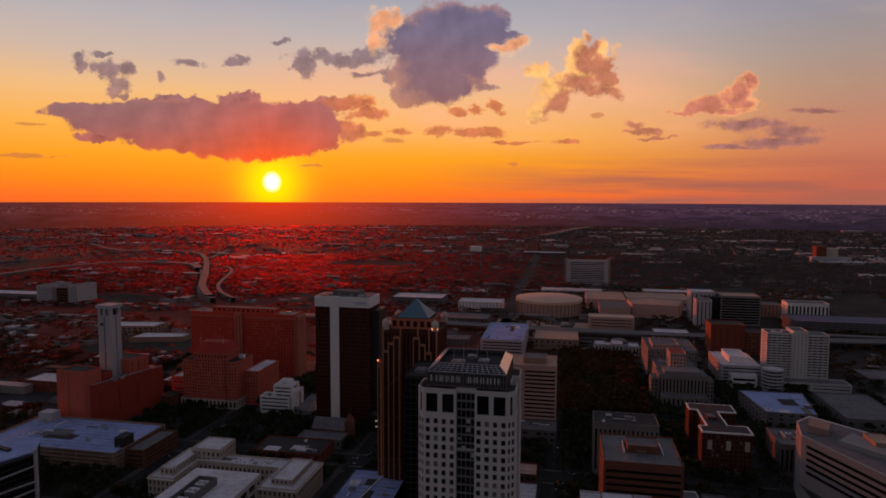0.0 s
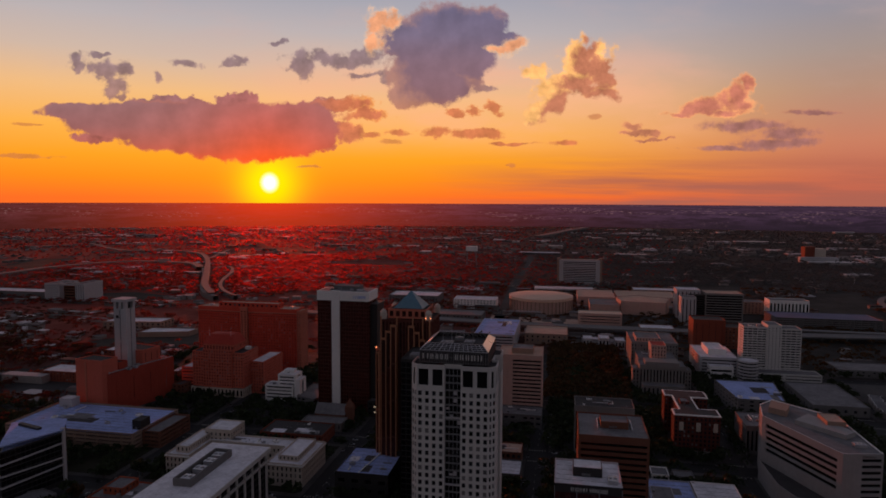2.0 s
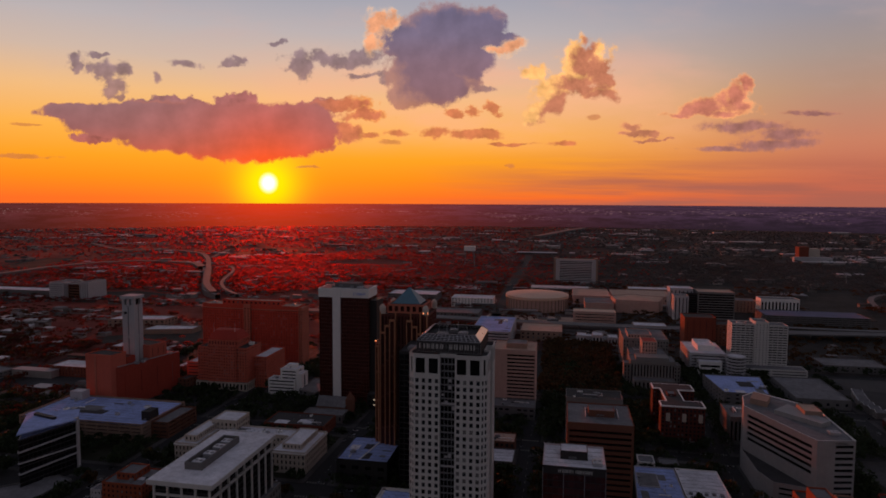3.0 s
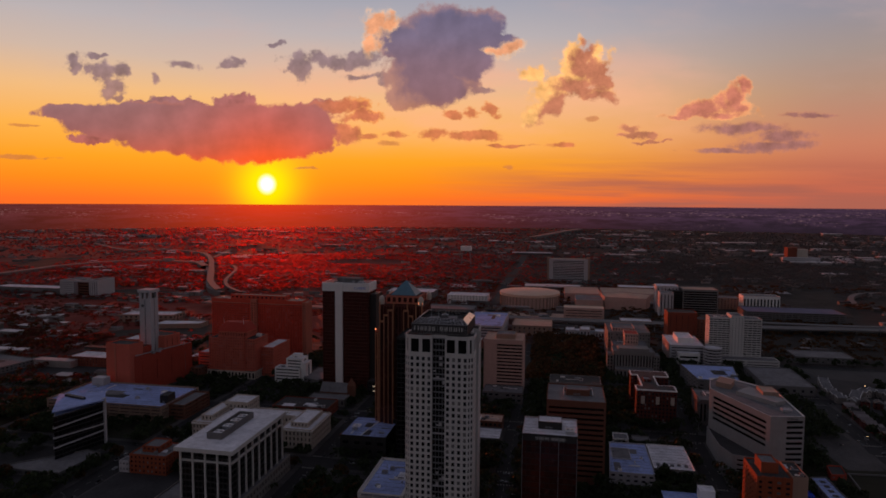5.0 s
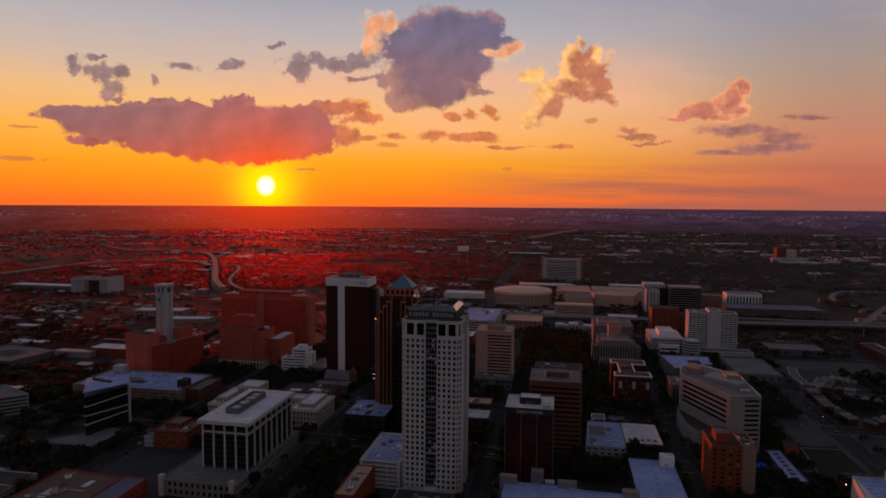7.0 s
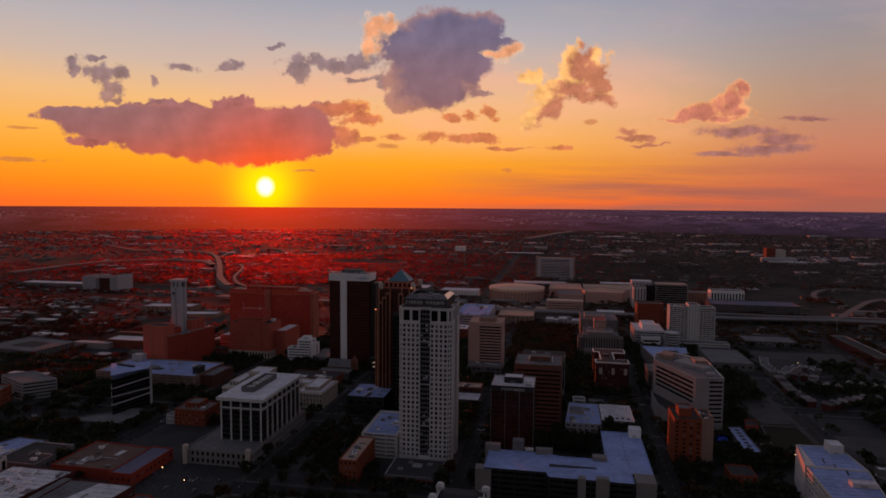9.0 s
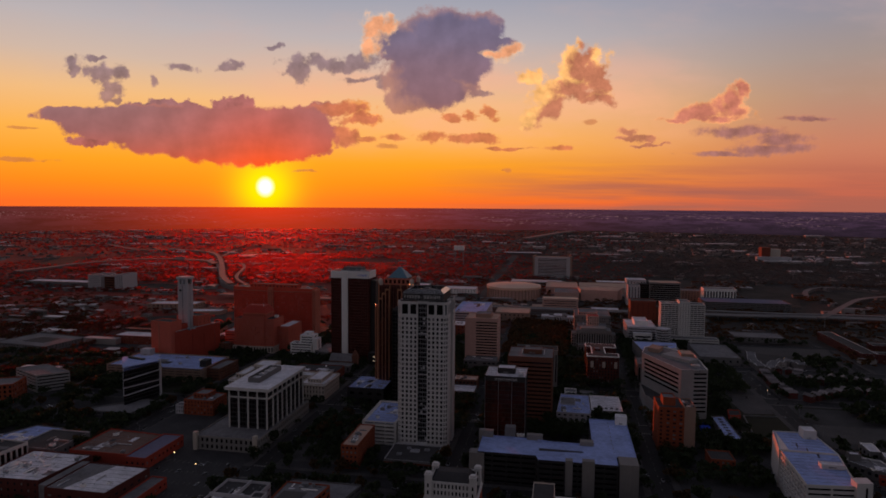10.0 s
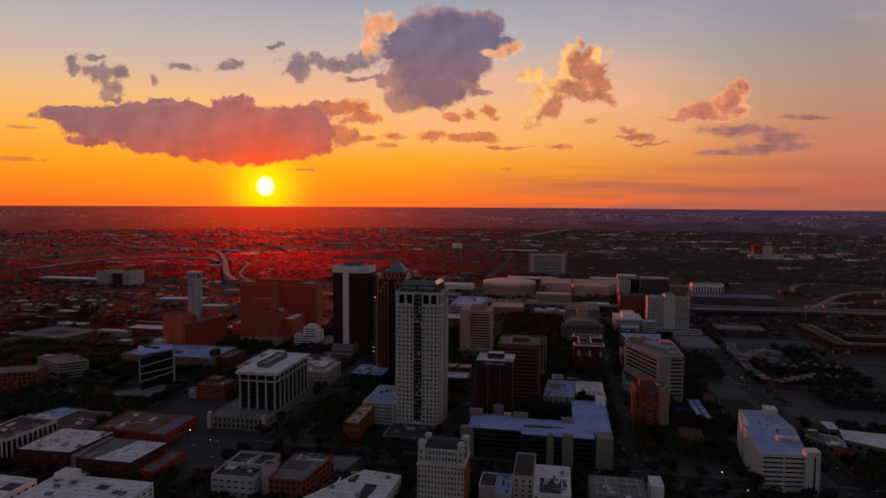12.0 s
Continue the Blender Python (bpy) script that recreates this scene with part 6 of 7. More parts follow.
root = building("low hall with a bright white roof beside a brick wing", [(-262, 108), (-217, 108), (-214, 150), (-262, 150)], 15, DARK_BRICK, ROOF_PALE, win(7, 5, 0.4, 0.3, 2, 3, 0.3), units=2, seed=63, single=True)
part("roof_slope", Mesh().prism(rect(-268, 110, -262, 150), 0, 15.2), ROOF_GREY, root)
part("roof_patch", Mesh().prism([(-261, 109.5), (-250, 109.5), (-240, 149), (-261, 149)], 14.1, 14.24), ROOF_GREY, root)
building("low red brick flank wing", rect(-213.8, 112, -202, 152), 8, MID_BRICK, ROOF_GREY, win(5, 5, 0.4, 0.3, 1, 2, 0.3))
root = building("flat brown-roofed hall with a small yard on its roof", [(-307, 182), (-255, 182), (-255, 226), (-307, 230)], 8.5, MID_BRICK, ROOF_BROWN, None, units=4, seed=64)
part("roof_frame", Mesh().box(-288, 195, 7.6, -280, 195.5, 9.2).box(-288, 195, 7.6, -287.5, 202, 9.2).box(-280.5, 195, 7.6, -280, 202, 9.2), PALE_GREY, root)
building("long brick range with a grey lean-to roof", rect(-254, 176, -236, 226), 9.5, MID_BRICK, ROOF_VIOLET, win(5, 5, 0.4, 0.3, 1, 2, 0.3))
root = building("broad white-roofed block with rooftop boxes", [(-250, 30), (-178, 34), (-178, 78), (-250, 78)], 17, WHITE, ROOF_PALE, win(6, 4, 0.5, 0.4, 1, 2, 0.3), units=7, seed=65, single=True)
penthouse(root, -246, 70, -234, 80, 16.1, 21, WHITE, ROOF_PALE)
building("white-roofed block at the corner", [(-310, 24), (-256, 26), (-256, 66), (-310, 68)], 18, WHITE, ROOF_PALE, win(6, 4, 0.5, 0.4, 1, 2, 0.3), units=4, seed=66)
building("low shop with a grey roof", rect(-262, 84, -244, 100), 9, CONCRETE, ROOF_PALE, None, units=3, seed=67)
building("flat-roofed block with a green rooftop court", rect(-352, 176, -316, 216), 10, CONCRETE, ROOF_DARK, win(5, 5, 0.4, 0.3, 1, 2, 0.3), coping=PALE_GREY, units=2, seed=68)
building("low block with a pale blue roof", [(-392, 182), (-356, 188), (-345, 222), (-375, 224)], 9, CONCRETE, ROOF_BLUE, win(5, 5, 0.4, 0.3, 1, 2, 0.3), units=3, seed=69)
building("white office of horizontal strip windows", [(-520, 352), (-474, 330), (-452, 352), (-500, 374)], 19, OFF_WHITE, ROOF_GREY, win(24, 3.6, 0.93, 0.42, 1, 1, 1.0), BLACK_GLASS)
building("tan apartment row with tall bays", [(-528, 262), (-468, 294), (-478, 322), (-538, 292)], 20, ORANGE_BRICK, ROOF_GREY, win(4.5, 4, 0.5, 0.6, 1, 1, 0.5))
b = building("low school with a grey-green roof and a dark courtyard", [(-700, 500), (-610, 490), (-600, 555), (-690, 570)], 8, CONCRETE, ROOF_GREY, win(5, 4, 0.5, 0.4, 1, 1, 0.3))
part("court", Mesh().prism([(-672, 517), (-632, 512), (-628, 540), (-664, 546)], 7.1, 7.25), ROOF_DARK, b, "dark inner court")
building("low red brick apartment group", rect(-560, 560, -500, 590), 12, BRICK, ROOF_PALE, win(4, 3.4, 0.4, 0.5, 1, 1, 0.3))
root = thing("factory", "grey factory block with a deep shaded entrance bay", "factory", (-946, 1060, 0))
volume(root, rect(-991, 1034, -958, 1085), 0, 36, PALE_GREY, ROOF_GREY, {0: win(33, 4, 0.9, 0.3, 4, 3, 0.4), "all": None}, STEEL)
volume(root, rect(-958, 1046, -922, 1085), 0, 34, BROWN_BRICK, ROOF_GREY, {0: win(36, 5, 0.9, 0.4, 3, 4, 0.5), "all": None}, BLACK_GLASS)
volume(root, rect(-922, 1034, -902, 1085), 0, 38, PALE_GREY, ROOF_GREY, {0: win(5, 40, 0.25, 0.9, 1, 2, 0.5), "all": None}, DARK)
part("roof_beam", Mesh().box(-960, 1034, 33, -921, 1037, 36), PALE_GREY, root)
clutter(root, -985, 1040, -930, 1080, 34.5, 5, 15, 6)
building("long white-roofed plant shed", [(-1180, 1060), (-990, 1060), (-990, 1100), (-1180, 1100)], 14, CONCRETE, ROOF_PALE, None)
building("range of warehouses with white roofs", [(-690, 820), (-600, 835), (-600, 870), (-690, 855)], 13, TAN, ROOF_PALE, win(8, 6, 0.4, 0.5, 1, 2, 0.3))
building("low warehouse with a white roof", [(-600, 780), (-530, 800), (-530, 825), (-600, 815)], 8, TAN, ROOF_PALE, None)

# mid-rise fill along the far side of the centre
for label, x0, y0, x1, y1, h, wm, rm in (
        ("pale-roofed brick warehouse row", -310, 850, -240, 890, 12, BRICK, ROOF_PALE), ("low brown block with white roof", -300, 760, -255, 790, 10, BROWN_BRICK, ROOF_PALE),
        ("cream office with a flat roof", -300, 900, -230, 935, 18, TAN, ROOF_TAN), ("white office of plain storeys", -190, 1130, -110, 1170, 18, WHITE, ROOF_PALE),
        ("broad low white-roofed plant", -330, 1180, -230, 1240, 14, CONCRETE, ROOF_PALE), ("long grey flat-roofed hall", -230, 1000, -120, 1050, 12, CONCRETE, ROOF_GREY),
        ("brick school with a pale roof", -560, 660, -500, 690, 12, BRICK, ROOF_PALE), ("low grey concrete depot shed", -200, 860, -130, 890, 9, CONCRETE, ROOF_GREY),
        ("wide dark red brick hall", 560, 560, 640, 640, 13, BRICK, ROOF_DARK), ("pale store with a flat roof", 330, 760, 400, 800, 9, CONCRETE, ROOF_GREY),
        ("brown office block of plain storeys", 310, 1180, 370, 1215, 22, TAN, ROOF_GREY), ("tan hospital wing with pale roof", 160, 1360, 260, 1400, 14, TAN, ROOF_PALE),
        ("low tan store with pale roof", 130, 960, 180, 990, 10, TAN, ROOF_PALE), ("small white block under trees", 120, 905, 150, 925, 9, WHITE, ROOF_PALE)):
    building(label, rect(x0, y0, x1, y1), h, wm, rm, win(6, 4, 0.4, 0.45, 1, 1, 0.3))
root = thing("institution", "red brick institution with a pale wing among far trees", "building", (820, 2240, 0))
part("wall", Mesh().prism(rect(785, 2220, 815, 2255), 0, 54), BRICK, root)
part("wing", Mesh().prism(rect(815, 2225, 850, 2255), 0, 48), CREAM, root)
part("low_wing", Mesh().prism(rect(765, 2200, 880, 2218), 0, 22), PALE_GREY, root)
root = thing("water_tank", "white tank on splayed steel legs among far trees", "tank", (-255, 1822, 0))
part("tank", Mesh().prism(rect(-272, 1812, -240, 1832), 52, 66), WHITE, root)
for x in (-268, -244):
    for y in (1815, 1829):
        part("leg", Mesh().beam((x + (x + 256) * 0.3, y, 0), (x, y, 52), 1.6, 1.6), STEEL, root)


# ---- motorways ----
strip("motorway", "pale concrete motorway curving on a bank through the woods", [(-2000, 2120), (-1960, 2240), (-1925, 2290), (-1690, 2102), (-1542, 2022), (-1439, 2067), (-1264, 2001), (-1125, 1835), (-944, 1539), (-789, 1270), (-689, 1131)], 15, ROADWAY, z=13.0, thick=15)
strip("motorway", "pale concrete motorway on a bank crossing the plain", [(-1390, 1250), (-1392, 1400), (-1395, 1485), (-1345, 1626), (-1258, 1698), (-1149, 1692), (-1065, 1668), (-990, 1580)], 22, ROADWAY, z=12.0, thick=13)
strip("slip_road", "pale concrete slip road on a bank bending to the centre", [(-974, 1570), (-860, 1385), (-779, 1245), (-717, 1154), (-669, 1113)], 11, ROADWAY, z=10.4, thick=11)
strip("slip_road", "pale concrete slip road looping past trees", [(-952, 1590), (-945, 1640), (-905, 1600), (-855, 1509), (-805, 1385), (-760, 1287), (-699, 1195), (-635, 1129)], 8, ROADWAY, z=9.6, thick=10)
strip("slip_road", "pale concrete slip road joining the motorway", [(-1230, 2160), (-1190, 2040), (-1120, 1850)], 11, ROADWAY, z=10.0, thick=12)
strip("road", "straight avenue leaving the centre", [(-96, 960), (-96, 1097), (-102, 1659), (-95, 1787), (-103, 2297)], 18, LOT, 0.3)
strip("road", "long straight pale road running far out", [(-120, 3240), (-60, 3480), (23, 3866), (150, 4300)], 40, ROADWAY, z=21.0, thick=18)
viaduct = strip("motorway", "raised concrete motorway on round piers", [(-640, 1000), (-300, 985), (0, 960), (349, 960), (513, 975), (670, 970), (1000, 960)], 26, CONCRETE, z=9.0, thick=1.6)
strip("motorway", "second raised concrete carriageway", [(330, 992), (480, 988), (560, 996), (670, 996), (1000, 990)], 13, CONCRETE, z=10.5, thick=1.4)
strip("slip_road", "raised concrete slip road curving up to the motorway", [(520, 960), (544, 990), (630, 1130), (702, 1232), (790, 1285), (900, 1300), (1050, 1290)], 12, ROADWAY, z=10.0, thick=1.3)
strip("slip_road", "concrete slip road in a wide loop", [(600, 1250), (635, 1360), (680, 1430), (730, 1455), (775, 1448), (830, 1370), (850, 1300)], 11, ROADWAY, z=6.0, thick=6.5)


def field(label, poly, mat):
    """Open ground on the land, kept free of trees and houses."""
    xs, ys = [p[0] for p in poly], [p[1] for p in poly]
    n = len(poly)
    for cx in range(int(min(xs) // 14), int(max(xs) // 14) + 1):
        for cy in range(int(min(ys) // 14), int(max(ys) // 14) + 1):
            x, y = cx * 14 + 7, cy * 14 + 7
            odd = sum((poly[k][1] > y) != (poly[k - 1][1] > y) and x < (poly[k - 1][0] - poly[k][0]) * (y - poly[k][1]) / (poly[k - 1][1] - poly[k][1]) + poly[k][0] for k in range(n)) % 2
            if odd:
                ROAD_CELLS.add((cx, cy))
    z = max(land(*p) for p in poly) + 0.1
    me = Mesh().prism(poly, z - 6, z + 0.3).data("field")
    me.materials.append(mat)
    tagged(new("field", me), label, "field", kind="structure")


field("dry brown field beside the motorway", [(-1590, 1500), (-1665, 1820), (-1538, 1775), (-1409, 1428)], FIELD)
field("bare brown ground behind the plant", [(-1010, 1120), (-900, 1180), (-780, 1140), (-800, 1060), (-1000, 1060)], FIELD)
field("worn grass slope above the brick block", [(-660, 700), (-480, 760), (-490, 860), (-640, 760)], FIELD)
field("grey open lots by the motorway", [(470, 1120), (548, 1129), (650, 1480), (546, 1480), (455, 1283)], FIELD)
field("grey verge inside the motorway loop", [(649, 1340), (690, 1400), (784, 1420), (780, 1330), (640, 1170)], FIELD)
field("open ground between far woods", [(300, 1330), (420, 1380), (400, 1560), (260, 1500)], FIELD)
pier = Mesh().drum(0, 0, 0, 7.5, 1.0, k=10)
for k in range(46):
    x = -600 + k * 34
    y = 1000 + (x + 640) * -0.0625 if x < 0 else 960 + max(0, min(15, (x - 349) * 0.09))
    me = shared(("motorway_pier",), pier, CONCRETE)
    ob = new("motorway_pier", me)
    ob.location = (x, y, 0)
    tagged(ob, "round concrete motorway pier", "pier", "piers under the motorway", "structure")

BARE = material("bare_gravel", (0.085, 0.080, 0.076), 0.95, 0.1, vary=0.5, grain=0.3, stain=0.03)
# ---- open yards seen between the blocks ----
for n, (label, poly, mat) in enumerate((("wide worn asphalt parking lot with faded bays", [(-236, 130), (-168, 130), (-168, 215), (-232, 215)], LOT), ("wide asphalt lot beside the office podium", [(-290, 226), (-226, 226), (-226, 296), (-290, 296)], LOT),
                         ("bare gravel field by the tracks", [(330, 690), (404, 672), (440, 690), (446, 735), (326, 728)], BARE), ("grey parking field", [(205, 500), (275, 500), (275, 590), (205, 590)], LOT),
                         ("grey rail yard", [(298, 330), (440, 330), (440, 440), (304, 440)], LOT), ("asphalt lot with trees", [(-440, 210), (-340, 230), (-345, 300), (-440, 330)], LOT),
                         ("long low court edged in concrete", [(243, 344), (258, 348), (279, 404), (249, 402)], GRASS), ("worn concrete lots by the street", [(252, 411), (279, 414), (287, 478), (244, 478)], PAVING), ("gravel rail bed", [(300, 345), (420, 340), (430, 388), (306, 390)], BARE), ("plaza paved in concrete", [(-140, 215), (-100, 215), (-100, 330), (-140, 330)], PAVING))):
    me = Mesh().prism(poly, 0.1, 0.18 + 0.006 * n).data("parking_lot")
    me.materials.append(mat)
    tagged(new("parking_lot", me), label, "parking lot", kind="structure")
edge = Mesh().prism([(242, 342), (243, 344), (249, 402), (279, 404), (279.3, 404.8), (248.2, 402.8)], 0.1, 1.3)
me = edge.data("court_wall")
me.materials.append(CONCRETE)
tagged(new("court_wall", me), "low pale concrete wall along a court", "wall", kind="structure")
bays = Mesh()
for k in range(14):
    for y in (140, 158, 176, 194):
        bays.box(-230 + k * 4.4, y, 0.2, -229.85 + k * 4.4, y + 5, 0.228)
me = bays.data("bay_lines")
me.materials.append(MARKING)
tagged(new("bay_lines", me), "faded white parking bay lines", "marking", kind="structure")


# ---- trees ----
def leaf_cloud(rng, n, rx, rz, z, size, lumps=7):
    """Many small leaf tufts round several lumps, with gaps and an uneven outline."""
    cores = [(rng.normal(0, 0.45, 2) * rx, rng.uniform(-0.45, 0.6) * rz, rng.uniform(0.35, 0.62)) for _ in range(lumps)]
    m = Mesh()
    for _ in range(n):
        (cx, cy), cz, cr = cores[rng.integers(lumps)]
        d = rng.normal(0, 1, 3)
        d /= np.linalg.norm(d)
        r = cr * (0.65 + 0.45 * rng.random())
        c = np.array((cx + d[0] * r * rx, cy + d[1] * r * rx, z + cz + d[2] * r * rz))
        a = rng.normal(0, 1, 3) + d * 0.3
        a /= np.linalg.norm(a)
        b = np.cross(a, rng.normal(0, 1, 3))
        b /= np.linalg.norm(b)
        s = size * rng.uniform(0.6, 1.4)
        m.quad(tuple(c - a * s), tuple(c + b * s * 0.7), tuple(c + a * s), tuple(c - b * s * 0.8 + d * s * 0.3))
    return m


def tree_kind(seed, h, rx, leaf, spread):
    rng = np.random.default_rng(seed)
    root = thing("tree", "broad street tree with a ragged dark crown" if leaf is GREEN_LEAF else "street tree with brownish autumn leaves", "tree", (0, 0, -60), "street trees")
    trunk = Mesh()
    trunk.drum(0, 0, -60, -60 + h * 0.45, 0.28, 0.16, 7)
    for k in range(5):
        a = k * 1.26 + seed
        trunk.beam((0, 0, -60 + h * (0.3 + 0.04 * k)), (math.cos(a) * rx * 0.55, math.sin(a) * rx * 0.55, -60 + h * (0.55 + 0.05 * k)), 0.16, 0.16)
    part("trunk", trunk, BARK, root)
    crown = leaf_cloud(rng, 420, rx * 1.15, h * 0.40, -60 + h * 0.60, 0.95, spread)
    part("crown", crown, leaf, root)
    return root


KINDS = [tree_kind(11, 10, 4.2, LEAF, 7), tree_kind(12, 12, 5.0, GREEN_LEAF, 9), tree_kind(13, 8, 3.4, LEAF, 6), tree_kind(14, 13, 4.6, GREEN_LEAF, 8), tree_kind(15, 9, 4.6, LEAF, 8)]
TAKEN = []
for o in scene.objects:
    if o.type == "MESH" and o.parent and o.name.split(".")[0] in ("wall", "stair_shaft", "drum"):
        c = [o.parent.location + Vector(v) for v in o.bound_box]
        TAKEN.append((min(v.x for v in c), min(v.y for v in c), max(v.x for v in c), max(v.y for v in c)))


def free(x, y, gap=2.0):
    return not any(a - gap < x < c + gap and b - gap < y < d + gap for a, b, c, d in TAKEN)


def on_street(x, y, half=8.0):
    return -640 < x < 640 and -300 < y < 800 and (any(abs(x - s) < half for s in NS) or any(abs(y - s) < half for s in EW))


spots, rt = [], random.Random(77)
for x in NS:                                   # along the kerbs
    for s in (-1, 1):
        y = 60.0
        while y < 600:
            y += rt.uniform(11, 30)
            spots.append((x + s * rt.uniform(10.5, 12.5), y))
for y in EW[2:]:
    for s in (-1, 1):
        x = -460.0
        while x < 430:
            x += rt.uniform(12, 34)
            spots.append((x, y + s * rt.uniform(10.5, 12.5)))
groves = ((205, 300, 250, 330, 12), (70, 432, 140, 478, 22), (150, 430, 158, 560, 10), (-440, 230, -340, 330, 26), (-290, 330, -230, 360, 10), (-140, 260, -98, 330, 16), (-300, 415, -240, 480, 16), (208, 470, 280, 600, 24), (-390, 250, -320, 280, 10), (130, 300, 148, 420, 12), (-480, 300, -400, 395, 24))
for x0, y0, x1, y1, n in groves:
    spots += [(rt.uniform(x0, x1), rt.uniform(y0, y1)) for _ in range(n)]
spots = [p for p in spots if free(*p) and not on_street(*p) and not (-236 < p[0] < -168 and 126 < p[1] < 215)]
spots.sort(key=lambda p: p[1] + rt.uniform(0, 260))
for i, (x, y) in enumerate(spots[:296]):
    s = rt.uniform(0.7, 1.15)
    ob = copy_thing(KINDS[i % 5], pose(x, y, 0.15, 0, 0, rt.uniform(0, 360)))
    ob.scale = (s, s, s)
for k in KINDS:
    for o in (*k.children_recursive, k):
        bpy.data.objects.remove(o)


def woods(name, label, centres, size, heights, leaf, per=14, seed=5, hang=False):
    """One mesh of many ragged crowns, each a handful of leaf tufts."""
    rng = np.random.default_rng(seed)
    c = np.asarray(centres, float)
    n = len(c)
    d = rng.normal(0, 1, (n, per, 3))
    d /= np.linalg.norm(d, axis=2, keepdims=True)
    d[..., 2] = np.abs(d[..., 2]) * 1.0 - 0.25
    h = rng.uniform(heights[0], heights[1], (n, 1, 1))
    r = rng.uniform(0.6, 1.0, (n, per, 1))
    mid = c[:, None, :] + d * r * np.concatenate([h * 0.42, h * 0.42, h * (0.25 if hang else 0.45)], 2) + np.concatenate([0 * h, 0 * h, h * (0.62 if hang else 0.5)], 2)
    a, b = rng.normal(0, 1, (n, per, 3)), rng.normal(0, 1, (n, per, 3))
    if hang:                                   # leaves hanging upright, turned any way about
        a[..., 2] *= 0.25
        b = b * 0.3 + np.array((0.0, 0.0, 1.0))
    a /= np.linalg.norm(a, axis=2, keepdims=True)
    b /= np.linalg.norm(b, axis=2, keepdims=True)
    s = size * rng.uniform(0.6, 1.4, (n, per, 1)) * h / heights[1]
    v = np.stack([mid - a * s, mid + b * s * 0.8, mid + a * s, mid - b * s * 0.8], 2).reshape(-1, 3)
    me = bpy.data.meshes.new(name)
    k = len(v) // 4
    me.vertices.add(len(v)), me.loops.add(len(v)), me.polygons.add(k)
    me.vertices.foreach_set("co", v.ravel())
    me.loops.foreach_set("vertex_index", np.arange(len(v)))
    me.polygons.foreach_set("loop_start", np.arange(k) * 4)
    me.update(calc_edges=True)
    me.materials.append(leaf)
    return tagged(new(name, me), label, "trees", kind="stuff")


# park by the courthouse, trees of the suburbs, far woods
rn = np.random.default_rng(21)
park = [(rn.uniform(-2, 82), rn.uniform(598, 842), 0.1) for _ in range(900)]
park = [p for p in park if free(p[0], p[1], 3)]
woods("park_trees", "dense dark brownish park trees", park, 1.3, (9, 14), LEAF, 60, 6)


def scatter(n, x0, x1, y0, y1, keep, seed):
    q, out = np.random.default_rng(seed), []
    while len(out) < n:
        x, y = q.uniform(x0, x1), q.uniform(y0, y1)
        if (int(x // 14), int(y // 14)) not in ROAD_CELLS and keep(x, y) and free(x, y, 3):
            out.append((x, y, land(x, y)))
    return out


def city_core(x, y):
    return -470 < x < 430 and -300 < y < 760


def clumped(x, y, scale=160.0, level=-0.2):
    return noise.noise((x / scale, y / scale, 4.2)) > level


def by_sun_bearing(spots_, seed):
    """Trees painted red for haze near the sun's bearing, thinning out into green."""
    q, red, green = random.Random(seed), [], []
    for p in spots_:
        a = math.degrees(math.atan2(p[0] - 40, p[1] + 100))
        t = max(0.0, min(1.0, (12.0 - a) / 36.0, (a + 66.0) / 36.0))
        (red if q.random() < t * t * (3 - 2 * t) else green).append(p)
    return red, green


red, green = by_sun_bearing(scatter(9000, -1300, 1300, -100, 1500, lambda x, y: not city_core(x, y) and clumped(x, y) and not on_street(x, y) and abs(y - 970) > 24 and abs(x) < 380 + (y + 300) * 0.85, 31), 35)
woods("suburb_trees", "dark trees between low houses, reddened for sun glow", red, 1.1, (7, 13), SUNGLOW_LEAF, 34, 32, True)
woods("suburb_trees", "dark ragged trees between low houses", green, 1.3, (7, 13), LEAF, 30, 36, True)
red, green = by_sun_bearing(scatter(2300, -820, -470, 230, 720, lambda x, y: not on_street(x, y, 10) and clumped(x, y, 70, -0.3) and abs(x) < 380 + (y + 300) * 0.85, 33), 37)
woods("garden_trees", "dense dark garden trees west of the centre, reddened for sun glow", red, 1.1, (6, 11), SUNGLOW_LEAF, 36, 34)
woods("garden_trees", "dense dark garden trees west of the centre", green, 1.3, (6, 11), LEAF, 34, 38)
woods("block_trees", "dark trees in the yards of the centre", scatter(5600, -470, 430, 60, 760, lambda x, y: not on_street(x, y, 10) and clumped(x, y, 60, -0.32) and not (-300 < x < -165 and 125 < y < 300) and not (318 < x < 450 and 662 < y < 742) and not (298 < x < 434 and 336 < y < 394) and not (242 < x < 292 and 334 < y < 472) and not (306 < x < 376 and 560 < y < 668) and not (276 < x < 304), 41), 1.7, (6, 12), GREEN_LEAF, 40, 42)


woods("avenue_trees", "dense dark trees closing over the streets", scatter(1500, -140, 300, 300, 610, lambda x, y: not on_street(x, y, 6) and clumped(x, y, 45, -0.3) and not (276 < x < 304) and not (242 < x < 292 and 334 < y < 472), 43), 1.1, (9, 14), GREEN_LEAF, 55, 44)


woods("west_trees", "dense dark trees round the western offices", scatter(1100, -660, -384, 225, 480, lambda x, y: not on_street(x, y, 7) and clumped(x, y, 55, -0.25) and not (-440 < x < -384 and 235 < y < 300), 45), 1.1, (8, 13), GREEN_LEAF, 50, 46)


def far_ok(x, y):
    r = math.hypot(x - 40, y + 150)
    return 1500 < r < 4650 and abs(x) < 500 + (y + 300) * 0.85 and clumped(x, y, 330, -0.6)


